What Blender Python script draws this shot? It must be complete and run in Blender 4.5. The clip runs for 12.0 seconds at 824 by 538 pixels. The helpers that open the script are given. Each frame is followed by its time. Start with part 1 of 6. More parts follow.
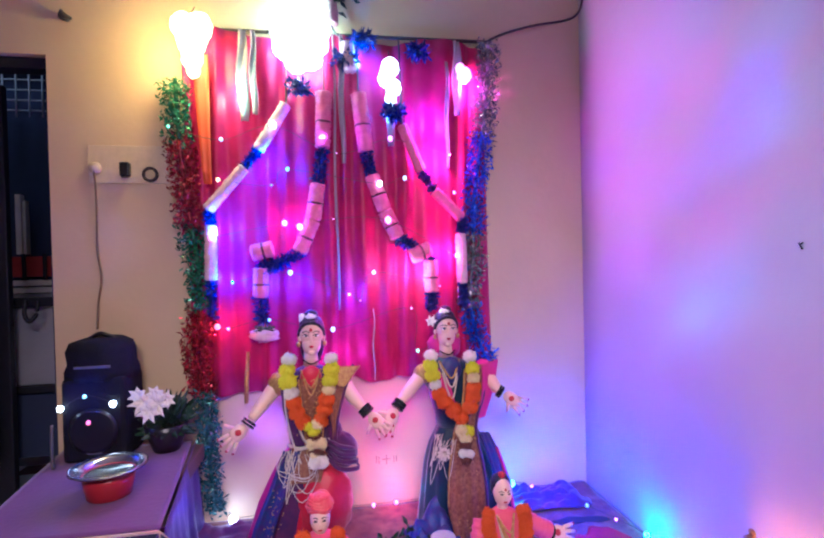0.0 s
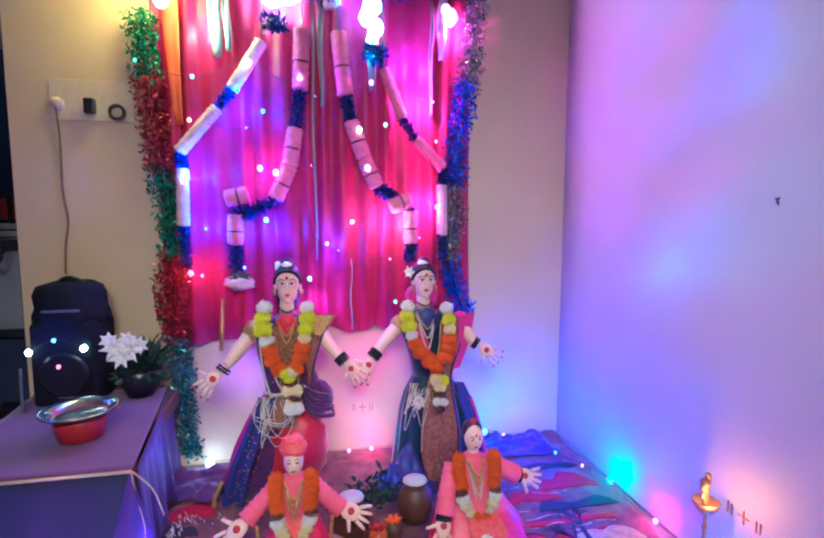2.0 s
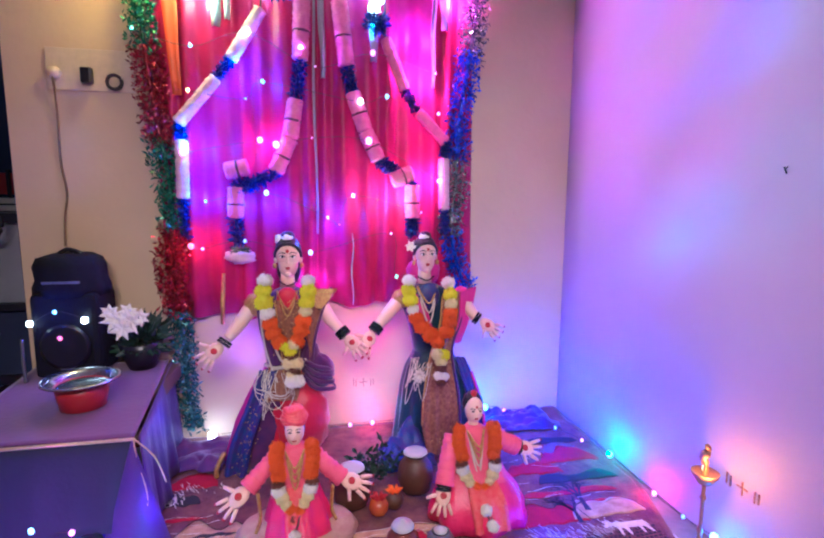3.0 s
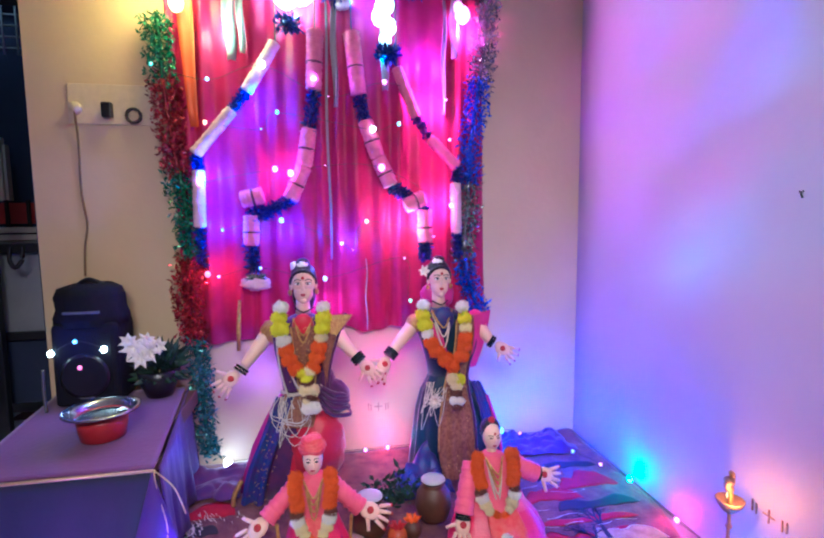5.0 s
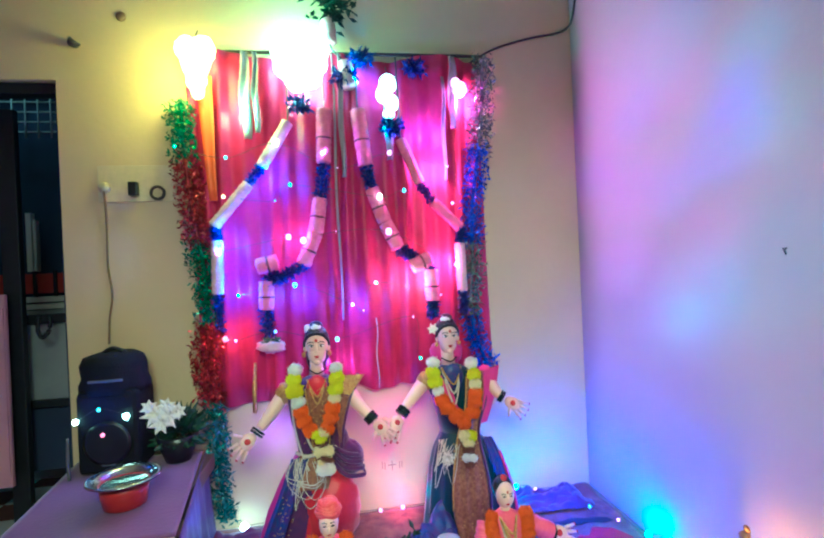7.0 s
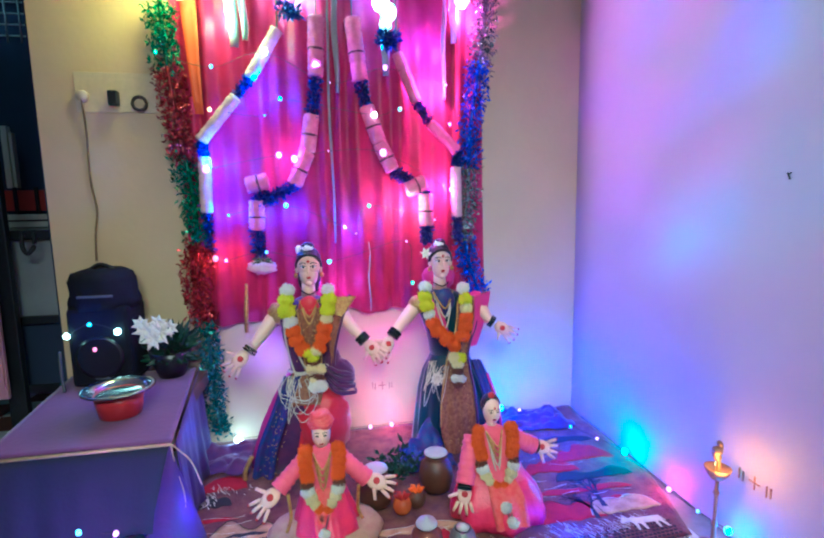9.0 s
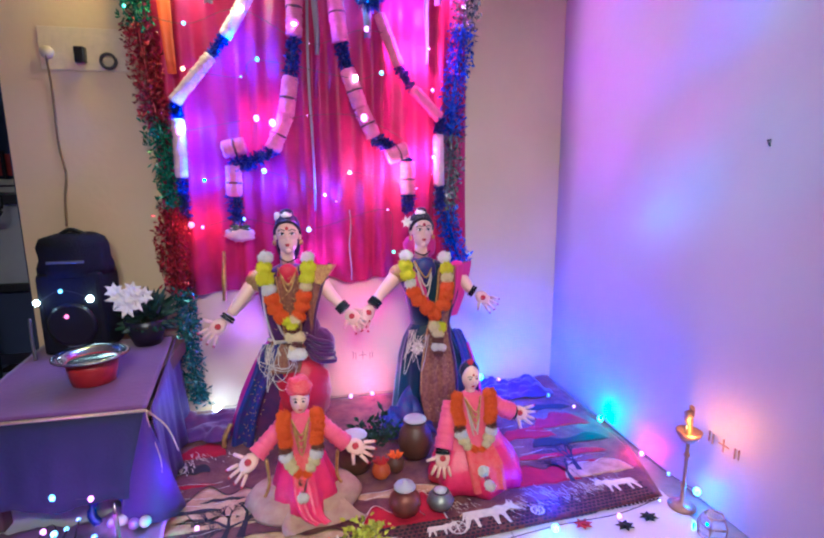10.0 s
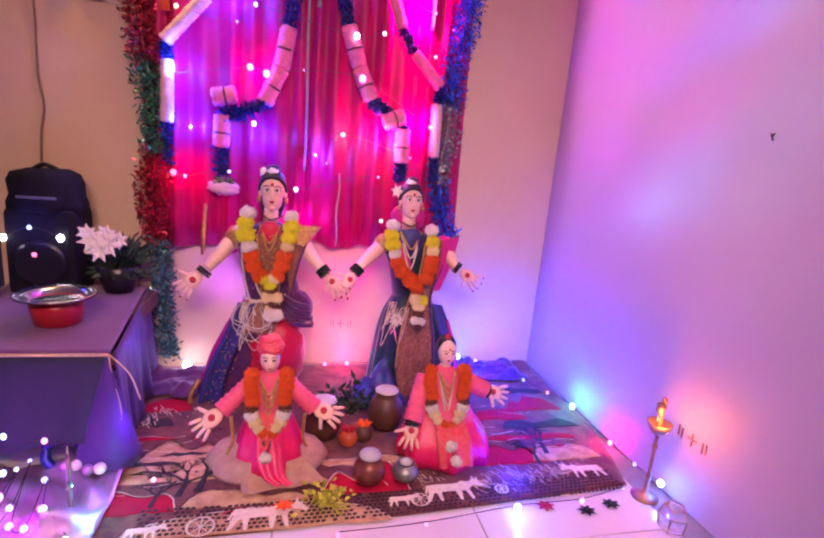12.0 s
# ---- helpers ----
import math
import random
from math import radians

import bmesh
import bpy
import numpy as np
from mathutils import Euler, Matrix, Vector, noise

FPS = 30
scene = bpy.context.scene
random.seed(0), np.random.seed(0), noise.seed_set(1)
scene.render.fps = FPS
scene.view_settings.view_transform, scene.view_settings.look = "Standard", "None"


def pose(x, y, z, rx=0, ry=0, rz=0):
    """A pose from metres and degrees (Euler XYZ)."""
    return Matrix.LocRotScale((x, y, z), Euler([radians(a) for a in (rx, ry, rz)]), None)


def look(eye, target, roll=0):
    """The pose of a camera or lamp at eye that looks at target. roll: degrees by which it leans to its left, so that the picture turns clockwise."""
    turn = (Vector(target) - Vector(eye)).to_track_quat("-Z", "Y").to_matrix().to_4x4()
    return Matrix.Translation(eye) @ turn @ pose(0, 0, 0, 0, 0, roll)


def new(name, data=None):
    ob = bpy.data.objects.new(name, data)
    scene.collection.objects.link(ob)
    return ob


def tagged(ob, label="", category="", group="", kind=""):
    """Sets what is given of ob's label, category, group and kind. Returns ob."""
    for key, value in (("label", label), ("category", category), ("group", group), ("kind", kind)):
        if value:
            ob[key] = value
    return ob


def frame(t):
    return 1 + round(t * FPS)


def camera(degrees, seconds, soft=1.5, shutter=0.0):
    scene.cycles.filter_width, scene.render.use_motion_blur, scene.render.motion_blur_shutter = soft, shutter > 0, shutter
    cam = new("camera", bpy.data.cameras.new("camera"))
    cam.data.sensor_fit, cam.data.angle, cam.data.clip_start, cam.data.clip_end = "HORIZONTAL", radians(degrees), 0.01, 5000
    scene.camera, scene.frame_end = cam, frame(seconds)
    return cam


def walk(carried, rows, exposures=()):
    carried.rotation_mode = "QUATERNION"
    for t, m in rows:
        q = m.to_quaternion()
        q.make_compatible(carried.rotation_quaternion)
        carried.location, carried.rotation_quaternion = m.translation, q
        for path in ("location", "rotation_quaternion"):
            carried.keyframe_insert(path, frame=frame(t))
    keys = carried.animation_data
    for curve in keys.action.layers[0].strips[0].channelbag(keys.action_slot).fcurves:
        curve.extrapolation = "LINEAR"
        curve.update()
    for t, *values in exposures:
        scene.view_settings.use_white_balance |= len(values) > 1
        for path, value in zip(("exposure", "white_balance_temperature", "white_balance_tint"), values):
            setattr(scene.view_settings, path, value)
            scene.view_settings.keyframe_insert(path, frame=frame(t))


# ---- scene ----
cam = camera(80.0, 12.0, soft=2.2)
PATH = [
    (0, (-0.343, -0.591, 1.161), (-0.013, 1.381, 1.133), -1.3),
    (0.5, (-0.344, -0.59, 1.158), (-0.013, 1.382, 1.103), -1.3),
    (1, (-0.333, -0.584, 1.148), (0.01, 1.385, 1.06), -1.0),
    (1.5, (-0.325, -0.578, 1.137), (0.055, 1.38, 0.985), -0.4),
    (2, (-0.32, -0.573, 1.128), (0.074, 1.377, 0.929), 0.1),
    (2.5, (-0.332, -0.563, 1.103), (0.065, 1.382, 0.862), 0.5),
    (2.7, (-0.314, -0.565, 1.085), (0.079, 1.378, 0.817), 0.5),
    (4.5, (-0.345, -0.564, 1.11), (0.014, 1.393, 0.9), -0.2),
    (5, (-0.341, -0.567, 1.123), (0.013, 1.392, 0.924), -0.6),
    (5.5, (-0.339, -0.59, 1.151), (-0.007, 1.38, 1.045), -1.0),
    (6, (-0.342, -0.636, 1.187), (-0.025, 1.338, 1.137), -2.0),
    (6.5, (-0.341, -0.653, 1.184), (-0.028, 1.323, 1.192), -2.9),
    (8.3, (-0.357, -0.648, 1.173), (-0.008, 1.316, 1.031), -0.9),
    (8.5, (-0.357, -0.645, 1.147), (-0.007, 1.317, 0.974), -1.1),
    (9, (-0.355, -0.625, 1.124), (-0.008, 1.327, 0.86), -1.1),
    (9.5, (-0.349, -0.623, 1.107), (0.022, 1.316, 0.789), -0.9),
    (10, (-0.34, -0.615, 1.085), (0.067, 1.31, 0.728), -0.4),
    (10.5, (-0.339, -0.608, 1.085), (0.058, 1.314, 0.7), -0.1),
    (11, (-0.334, -0.607, 1.057), (0.08, 1.318, 0.702), 1.7),
    (11.5, (-0.319, -0.592, 1.037), (0.129, 1.317, 0.643), 3.7),
    (12, (-0.322, -0.584, 1.027), (0.137, 1.316, 0.605), 5.1),
]
TONE = [
    (0, -0.05, 4800, 14),
    (0.5, 0.02, 4500, -30),
    (1, 0.1, 3300, -70),
    (1.5, 0.03, 3850, -36),
    (2, 0.02, 4300, -16),
    (2.5, 0.03, 4600, 0),
    (4.5, 0.02, 4850, 12),
    (5, -0.02, 4500, -8),
    (5.5, 0.14, 2600, -90),
    (6, 0.15, 3400, -58),
    (6.5, 0.17, 4200, -62),
    (8.5, 0.12, 4200, -60),
    (9, 0.05, 3950, -44),
    (9.5, 0.04, 4600, 14),
    (10, 0.04, 4550, -14),
    (10.5, 0.05, 4100, -46),
    (11, 0.08, 3300, -60),
    (11.5, 0.12, 3500, -54),
    (12, -0.03, 6500, 56),
]
walk(cam, [(t, look(eye, target, roll)) for t, eye, target, roll in PATH], TONE)

# ---- light ----
world = bpy.data.worlds.new("night")
scene.world = world
world.use_nodes = True
world.node_tree.nodes["Background"].inputs[0].default_value = (0.02, 0.03, 0.07, 1)
world.node_tree.nodes["Background"].inputs[1].default_value = 0.25
scene.view_settings.exposure = 0.0


def lamp(name, kind, m, colour, watts, size=0.03, spot=60, blend=1.0, size_y=0.0):
    d = bpy.data.lights.new(name, kind)
    d.color, d.energy = colour, watts
    if kind == "AREA":
        d.shape, d.size, d.size_y = "RECTANGLE", size, size_y
    else:
        d.shadow_soft_size = size
    if kind == "SPOT":
        d.spot_size, d.spot_blend = radians(spot), blend
    ob = new(name, d)
    ob.matrix_world = m
    return ob


YEL, MINT, MAG = (1, 0.62, 0.15), (0.5, 1, 0.75), (1, 0.05, 0.62)
BLUE, VIO, RED = (0.05, 0.1, 1), (0.35, 0.1, 1), (1, 0.03, 0.1)
# points at the strings' bulbs, plus added ones without a bulb: place, colour, watts
GLOW = [
    ((-0.90, 1.575, 2.08), YEL, 21), ((-0.92, 1.69, 2.19), YEL, 3), ((-0.45, 1.65, 2.21), MINT, 20), ((-0.42, 1.655, 1.99), MINT, 4), ((-0.36, 1.64, 2.10), MINT, 4), ((-0.05, 1.65, 1.98), (0.08, 0.45, 1), 15), ((-0.05, 1.655, 1.84), (0.1, 0.4, 1), 4), ((0.30, 1.65, 1.98), MAG, 8),
    ((-0.19, 1.65, 2.09), (0.1, 0.35, 1), 6), ((-0.73, 1.62, 1.92), (0.5, 1, 0.5), 3.0), ((0.12, 1.62, 1.83), (0.25, 0.12, 1), 4.0),
    ((-0.06, 1.62, 1.36), (1, 0.02, 0.42), 7.5), ((-0.36, 1.61, 1.72), (0.5, 0.08, 1), 3.0), ((-0.60, 1.62, 1.62), (0.02, 0.10, 1), 6.0), ((-0.49, 1.62, 1.34), (0.8, 0.05, 0.9), 2.0), ((-0.76, 1.63, 1.10), (0.03, 0.1, 1), 4.5), ((-0.80, 1.60, 1.32), (0.06, 0.15, 1), 5.5), ((0.20, 1.62, 1.20), MAG, 4.6),
    ((0.17, 1.62, 1.64), MAG, 6.5), ((-0.80, 1.62, 0.90), RED, 1.0), ((-0.50, 1.64, 1.08), (0.03, 0.1, 1), 3.6), ((-0.24, 1.62, 1.02), (0.1, 0.12, 1), 3.2), ((0.02, 1.62, 1.12), (1, 0.03, 0.45), 4.2), ((0.0, 1.60, 1.10), (0.1, 1, 0.35), 1.6), ((-0.30, 1.62, 0.74), (0.7, 0.1, 1), 1.2),
    ((0.54, 1.58, 0.18), (0.0, 0.05, 1), 4.5), ((0.72, 1.60, 0.22), (0.0, 0.03, 1), 5.0), ((0.72, 1.50, 0.26), (0.0, 0.05, 1), 4.0), ((-0.08, 1.58, 0.14), (0.02, 0.6, 1), 0.6), ((-0.10, 1.30, 0.16), (0.05, 0.2, 1), 0.8), ((-0.06, 1.68, 0.05), (1, 0.02, 0.3), 0.7), ((-0.77, 1.64, 0.06), (0.5, 0.5, 1), 0.4),
    ((0.70, 1.36, 0.14), (0.0, 0.04, 1), 4.5), ((0.86, 1.20, 0.07), (0.0, 0.8, 0.6), 1.2), ((0.88, 0.93, 0.05), (1, 0.04, 0.3), 0.9), ((0.42, 0.76, 0.06), (0.01, 0.03, 1), 2.2), ((0.37, 0.60, 0.05), (0.2, 0.6, 1), 0.25), ((0.50, 1.64, 0.10), (0.02, 0.6, 1), 0.5), ((0.70, 1.64, 0.12), RED, 0.2),
    ((0.82, 0.60, 0.29), (1, 0.28, 0.03), 1.6), ((0.88, 0.62, 0.06), (0.02, 0.2, 1), 0.9),
    ((-1.06, 0.62, 0.14), (0.75, 0.03, 1), 3.6), ((-0.80, 0.72, 0.10), (0.0, 0.9, 0.8), 0.8), ((-1.2, 0.6, 0.2), (0.0, 0.25, 1), 1.6), ((0.38, 1.42, 0.14), BLUE, 1.8),
    ((-0.06, 1.62, 0.46), (1, 0.04, 0.65), 1.0), ((-0.13, 1.60, 0.18), (1, 0.02, 0.4), 0.8), ((-0.64, 1.64, 0.42), VIO, 1.2), ((-1.29, 1.40, 0.68), (0.06, 0.08, 1), 0.7), ((0.62, 1.0, 0.12), (0.01, 0.03, 1), 2.4), ((-0.80, 1.30, 0.30), (0.15, 0.08, 1), 0.7), ((-0.76, 0.86, 0.20), (0.25, 0.08, 1), 1.0),
]
for place, colour, watts in GLOW:
    lamp("glow_point", "POINT", pose(*place), colour, watts, 0.08 if watts > 15 else 0.005)
# unseen front light for the statues, added as a tube light behind the camera
fill_lamp = lamp("front_fill", "AREA", look((-0.3, -1.62, 2.25), (-0.15, 1.1, 0.5)), (1, 0.70, 0.56), 14.5, 1.2, size_y=0.08)
fill_lamp.data.spread = radians(68)
# added lamp that brightens the passage; its source is unseen
lamp("passage_fill", "POINT", pose(-2.2, 2.35, 2.55), (0.75, 0.85, 1), 3.0, 0.05)
# an unseen party lamp, added to throw the coloured patches on the side wall
PARTY = (-1.2, -1.3, 2.3)
BEAMS = [((0.94, 0.55, 1.0), (0.5, 0.42, 0.8), 8, 40), ((0.94, 1.50, 1.80), (0.55, 0.0, 1), 169, 9), ((0.94, 1.25, 2.03), (1, 0.04, 0.8), 98, 8),
         ((0.94, 0.76, 1.56), (0.0, 0.08, 1), 294, 6), ((0.94, 0.95, 1.00), (0.0, 0.35, 1), 332, 8), ((0.94, 1.46, 1.45), (0.4, 0.0, 1), 230, 8),
         ((0.94, 1.05, 1.98), (0.0, 0.25, 1), 134, 7), ((0.94, 0.62, 1.12), (0.1, 0.7, 0.8), 115, 9), ((0.94, 1.48, 0.95), (0.2, 0.02, 1), 310, 11),
         ((0.94, 1.18, 1.45), (0.8, 0.02, 1), 134, 6), ((0.94, 0.62, 1.40), (0.5, 0.7, 0.8), 53, 8), ((0.94, 1.2, 0.75), (0.3, 0.12, 1), 218, 10),
         ((0.94, 0.98, 1.80), (1, 0.0, 0.8), 134, 5), ((0.94, 0.66, 1.80), (0.0, 0.45, 1), 124, 5), ((0.94, 1.38, 1.15), (0.55, 0.0, 1), 218, 5), ((0.94, 0.60, 1.58), (0.1, 0.8, 0.8), 72, 5),
         ((0.94, 1.24, 1.78), (0.02, 0.02, 1), 230, 4), ((0.94, 1.02, 1.42), (0.0, 0.1, 1), 213, 4), ((0.94, 0.85, 1.25), (0.9, 0.1, 0.9), 103, 5), ((0.94, 0.98, 0.96), (0.0, 0.7, 1), 230, 3),
         ((0.94, 1.58, 1.60), (0.1, 0.0, 1), 230, 4), ((0.94, 0.72, 1.70), (0.0, 0.0, 1), 230, 4), ((0.94, 0.62, 0.80), (0.8, 0.55, 0.7), 81, 10)]
for target, colour, watts, spot in BEAMS:
    lamp("patch_beam", "SPOT", look(PARTY, target), colour, watts, 0.03, spot, 1.0 if spot > 7 else 0.7)

# ---- materials ----
def mat(name, colour, rough=0.6, metal=0.0, second=None, scale=8.0, amount=0.5, bump=0.0, bump_scale=60.0, sheen=0.0, island=0.0, coat=0.0, trans=0.0, spec=0.5):
    m = bpy.data.materials.new(name)
    m.use_nodes = True
    nt = m.node_tree
    p = nt.nodes["Principled BSDF"]
    p.inputs["Roughness"].default_value, p.inputs["Metallic"].default_value = rough, metal
    p.inputs["Sheen Weight"].default_value, p.inputs["Coat Weight"].default_value = sheen, coat
    p.inputs["Transmission Weight"].default_value, p.inputs["Specular IOR Level"].default_value = trans, spec
    tc = nt.nodes.new("ShaderNodeTexCoord")
    n = nt.nodes.new("ShaderNodeTexNoise")
    n.inputs["Scale"].default_value, n.inputs["Detail"].default_value, n.inputs["Roughness"].default_value = scale, 6, 0.62
    nt.links.new(tc.outputs["Object"], n.inputs["Vector"])
    r = nt.nodes.new("ShaderNodeMapRange")
    r.inputs["From Min"].default_value, r.inputs["From Max"].default_value, r.inputs["To Max"].default_value = 0.35, 0.68, amount
    nt.links.new(n.outputs["Fac"], r.inputs["Value"])
    mix = nt.nodes.new("ShaderNodeMix")
    mix.data_type = "RGBA"
    second = second or tuple(c * 0.6 for c in colour)
    mix.inputs["A"].default_value, mix.inputs["B"].default_value = (*colour, 1), (*second, 1)
    nt.links.new(r.outputs["Result"], mix.inputs["Factor"])
    out = mix.outputs["Result"]
    if island:
        g = nt.nodes.new("ShaderNodeNewGeometry")
        h = nt.nodes.new("ShaderNodeHueSaturation")
        v = nt.nodes.new("ShaderNodeMapRange")
        v.inputs["To Min"].default_value, v.inputs["To Max"].default_value = 1 - island, 1 + island
        nt.links.new(g.outputs["Random Per Island"], v.inputs["Value"])
        nt.links.new(v.outputs["Result"], h.inputs["Value"])
        nt.links.new(out, h.inputs["Color"])
        out = h.outputs["Color"]
    nt.links.new(out, p.inputs["Base Color"])
    if bump:
        b = nt.nodes.new("ShaderNodeTexNoise")
        b.inputs["Scale"].default_value, b.inputs["Detail"].default_value = bump_scale, 5
        nt.links.new(tc.outputs["Object"], b.inputs["Vector"])
        bn = nt.nodes.new("ShaderNodeBump")
        bn.inputs["Strength"].default_value, bn.inputs["Distance"].default_value = bump, 0.01
        nt.links.new(b.outputs["Fac"], bn.inputs["Height"])
        nt.links.new(bn.outputs["Normal"], p.inputs["Normal"])
    return m


def glow(name, colour, strength):
    m = bpy.data.materials.new(name)
    m.use_nodes = True
    p = m.node_tree.nodes["Principled BSDF"]
    p.inputs["Base Color"].default_value = (*[0.4 + 0.5 * c for c in colour], 1)
    p.inputs["Emission Color"].default_value = (*colour, 1)
    p.inputs["Emission Strength"].default_value = strength
    p.inputs["Roughness"].default_value = 0.2
    return m


WALL = mat("cream_wall_paint", (0.68, 0.53, 0.31), 0.55, second=(0.60, 0.45, 0.25), scale=2.2, amount=0.6, bump=0.12, bump_scale=35)
WALL_SIDE = mat("pale_wall_paint", (0.50, 0.43, 0.43), 0.55, second=(0.45, 0.38, 0.38), scale=2.0, amount=0.5, bump=0.12, bump_scale=30)
# wall and ceiling colours darkened to cut bounced light, for surfaces out of view
DIMWALL = mat("dimmed_tan_wall", (0.34, 0.28, 0.22), 0.7, second=(0.28, 0.22, 0.17), scale=2, amount=0.5, bump=0.1, bump_scale=30)
CEIL = mat("dimmed_ceiling", (0.45, 0.42, 0.38), 0.8, scale=2.0, amount=0.2)
TILE = mat("white_floor_tile", (0.72, 0.70, 0.70), 0.16, second=(0.60, 0.58, 0.60), scale=3.0, amount=0.5, bump=0.02, bump_scale=12, coat=0.3)
GROUT = mat("tile_grout", (0.30, 0.28, 0.27), 0.9, scale=30)
DARKTILE = mat("brown_floor_tile", (0.16, 0.07, 0.06), 0.25, scale=5.0)
CURTAIN = mat("maroon_satin", (0.50, 0.008, 0.10), 0.38, second=(0.26, 0.006, 0.05), scale=7, amount=0.7, bump=0.15, bump_scale=180, sheen=0.05, spec=0.25)
NET = mat("white_net", (0.42, 0.36, 0.38), 0.7, scale=60, amount=0.4, bump=0.3, bump_scale=200)
PINK = mat("pink_paper_petals", (0.8, 0.2, 0.32), 0.7, second=(0.66, 0.1, 0.24), scale=40, amount=0.8, bump=0.5, bump_scale=160)
PALEPINK = mat("pale_pink_petals", (0.76, 0.52, 0.5), 0.7, second=(0.66, 0.38, 0.4), scale=40, amount=0.8, bump=0.5, bump_scale=160)
NAVY = mat("navy_tinsel", (0.012, 0.02, 0.16), 0.35, 0.3, second=(0.02, 0.06, 0.35), scale=50, island=0.5)
RIBBON = mat("dark_ribbon", (0.10, 0.01, 0.03), 0.5, scale=40)
TGREEN = mat("green_tinsel", (0.015, 0.14, 0.06), 0.25, 0.4, second=(0.16, 0.50, 0.28), scale=30, island=0.7)
TRED = mat("red_tinsel", (0.26, 0.01, 0.02), 0.28, 0.45, second=(0.50, 0.04, 0.06), scale=30, island=0.7)
TTEAL = mat("teal_tinsel", (0.015, 0.12, 0.10), 0.25, 0.4, second=(0.25, 0.55, 0.48), scale=30, island=0.7)
TSILVER = mat("silver_tinsel", (0.50, 0.50, 0.48), 0.25, 0.8, second=(0.16, 0.22, 0.18), scale=40, amount=1.0, island=0.5)
TBLUE = mat("blue_tinsel", (0.02, 0.07, 0.50), 0.28, 0.55, second=(0.04, 0.20, 0.62), scale=30, island=0.7)
ORANGECLOTH = mat("orange_ribbon", (0.82, 0.11, 0.015), 0.45, scale=12, amount=0.4)
GOLD = mat("gold_brocade", (0.62, 0.42, 0.12), 0.35, 0.5, second=(0.38, 0.16, 0.06), scale=90, amount=1.0, bump=0.3, bump_scale=220)
SKIN = mat("painted_ivory_face", (0.80, 0.53, 0.38), 0.38, second=(0.74, 0.45, 0.32), scale=14, amount=0.4)
HAIR = mat("black_hair", (0.012, 0.010, 0.012), 0.35, scale=60, bump=0.4, bump_scale=120)
PURPLE = mat("purple_silk", (0.05, 0.01, 0.085), 0.6, second=(0.12, 0.015, 0.08), scale=18, amount=0.8, bump=0.15, bump_scale=120, sheen=0.3, spec=0.35)
BROWNSILK = mat("brown_brocade_silk", (0.17, 0.05, 0.035), 0.42, second=(0.34, 0.15, 0.07), scale=70, amount=1.0, bump=0.25, bump_scale=200, spec=0.35)
REDSILK = mat("red_silk", (0.62, 0.008, 0.04), 0.42, second=(0.44, 0.006, 0.03), scale=10, amount=0.6, bump=0.15, bump_scale=90, sheen=0.3, spec=0.35)
BLUESILK = mat("peacock_blue_silk", (0.012, 0.05, 0.17), 0.4, second=(0.07, 0.02, 0.15), scale=40, amount=1.0, bump=0.2, bump_scale=120, spec=0.35)
GREENSILK = mat("dark_green_silk", (0.005, 0.038, 0.045), 0.4, second=(0.008, 0.014, 0.06), scale=12, amount=0.8, bump=0.15, bump_scale=90, sheen=0.3, spec=0.35)
MAGSILK = mat("magenta_silk", (0.60, 0.02, 0.20), 0.4, second=(0.45, 0.02, 0.16), scale=10, amount=0.6)
PINKCLOTH = mat("pink_satin", (0.8, 0.018, 0.12), 0.32, second=(0.58, 0.012, 0.1), scale=14, amount=0.7, bump=0.3, bump_scale=90)
SALMON = mat("salmon_cotton", (0.8, 0.12, 0.20), 0.55, second=(0.66, 0.07, 0.15), scale=14, amount=0.7, bump=0.3, bump_scale=90, spec=0.3)
TURBAN = mat("red_turban_cloth", (0.70, 0.04, 0.06), 0.6, second=(0.75, 0.16, 0.14), scale=60, amount=0.8, bump=0.4, bump_scale=80)
PEARL = mat("pearl", (0.66, 0.58, 0.46), 0.2, scale=30, amount=0.2, coat=0.4)
BANGLE = mat("dark_bangle", (0.02, 0.03, 0.025), 0.2, 0.3, scale=60)
MARKRED = mat("faded_red_paint", (0.30, 0.10, 0.07), 0.7, scale=90, amount=1.0, second=(0.45, 0.30, 0.22))
KUMKUM = mat("red_kumkum", (0.45, 0.01, 0.02), 0.6, scale=60)
F_WHITE = mat("white_flower", (0.94, 0.91, 0.82), 0.7, second=(0.92, 0.84, 0.62), scale=60, amount=0.6, bump=0.6, bump_scale=120)
F_YEL = mat("yellow_flower", (0.92, 0.86, 0.006), 0.7, second=(0.72, 0.82, 0.008), scale=60, amount=0.8, bump=0.6, bump_scale=120)
F_ORANGE = mat("orange_flower", (0.92, 0.16, 0.006), 0.7, second=(0.78, 0.06, 0.004), scale=60, amount=0.8, bump=0.6, bump_scale=120)
F_BROWN = mat("dried_brown_flower", (0.16, 0.05, 0.03), 0.7, scale=60, bump=0.5, bump_scale=120)
F_CREAM = mat("cream_flower", (0.92, 0.76, 0.30), 0.7, second=(0.94, 0.86, 0.60), scale=60, amount=0.8, bump=0.6, bump_scale=120)
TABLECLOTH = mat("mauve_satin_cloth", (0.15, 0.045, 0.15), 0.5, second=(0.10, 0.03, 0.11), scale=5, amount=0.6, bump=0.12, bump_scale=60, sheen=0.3)
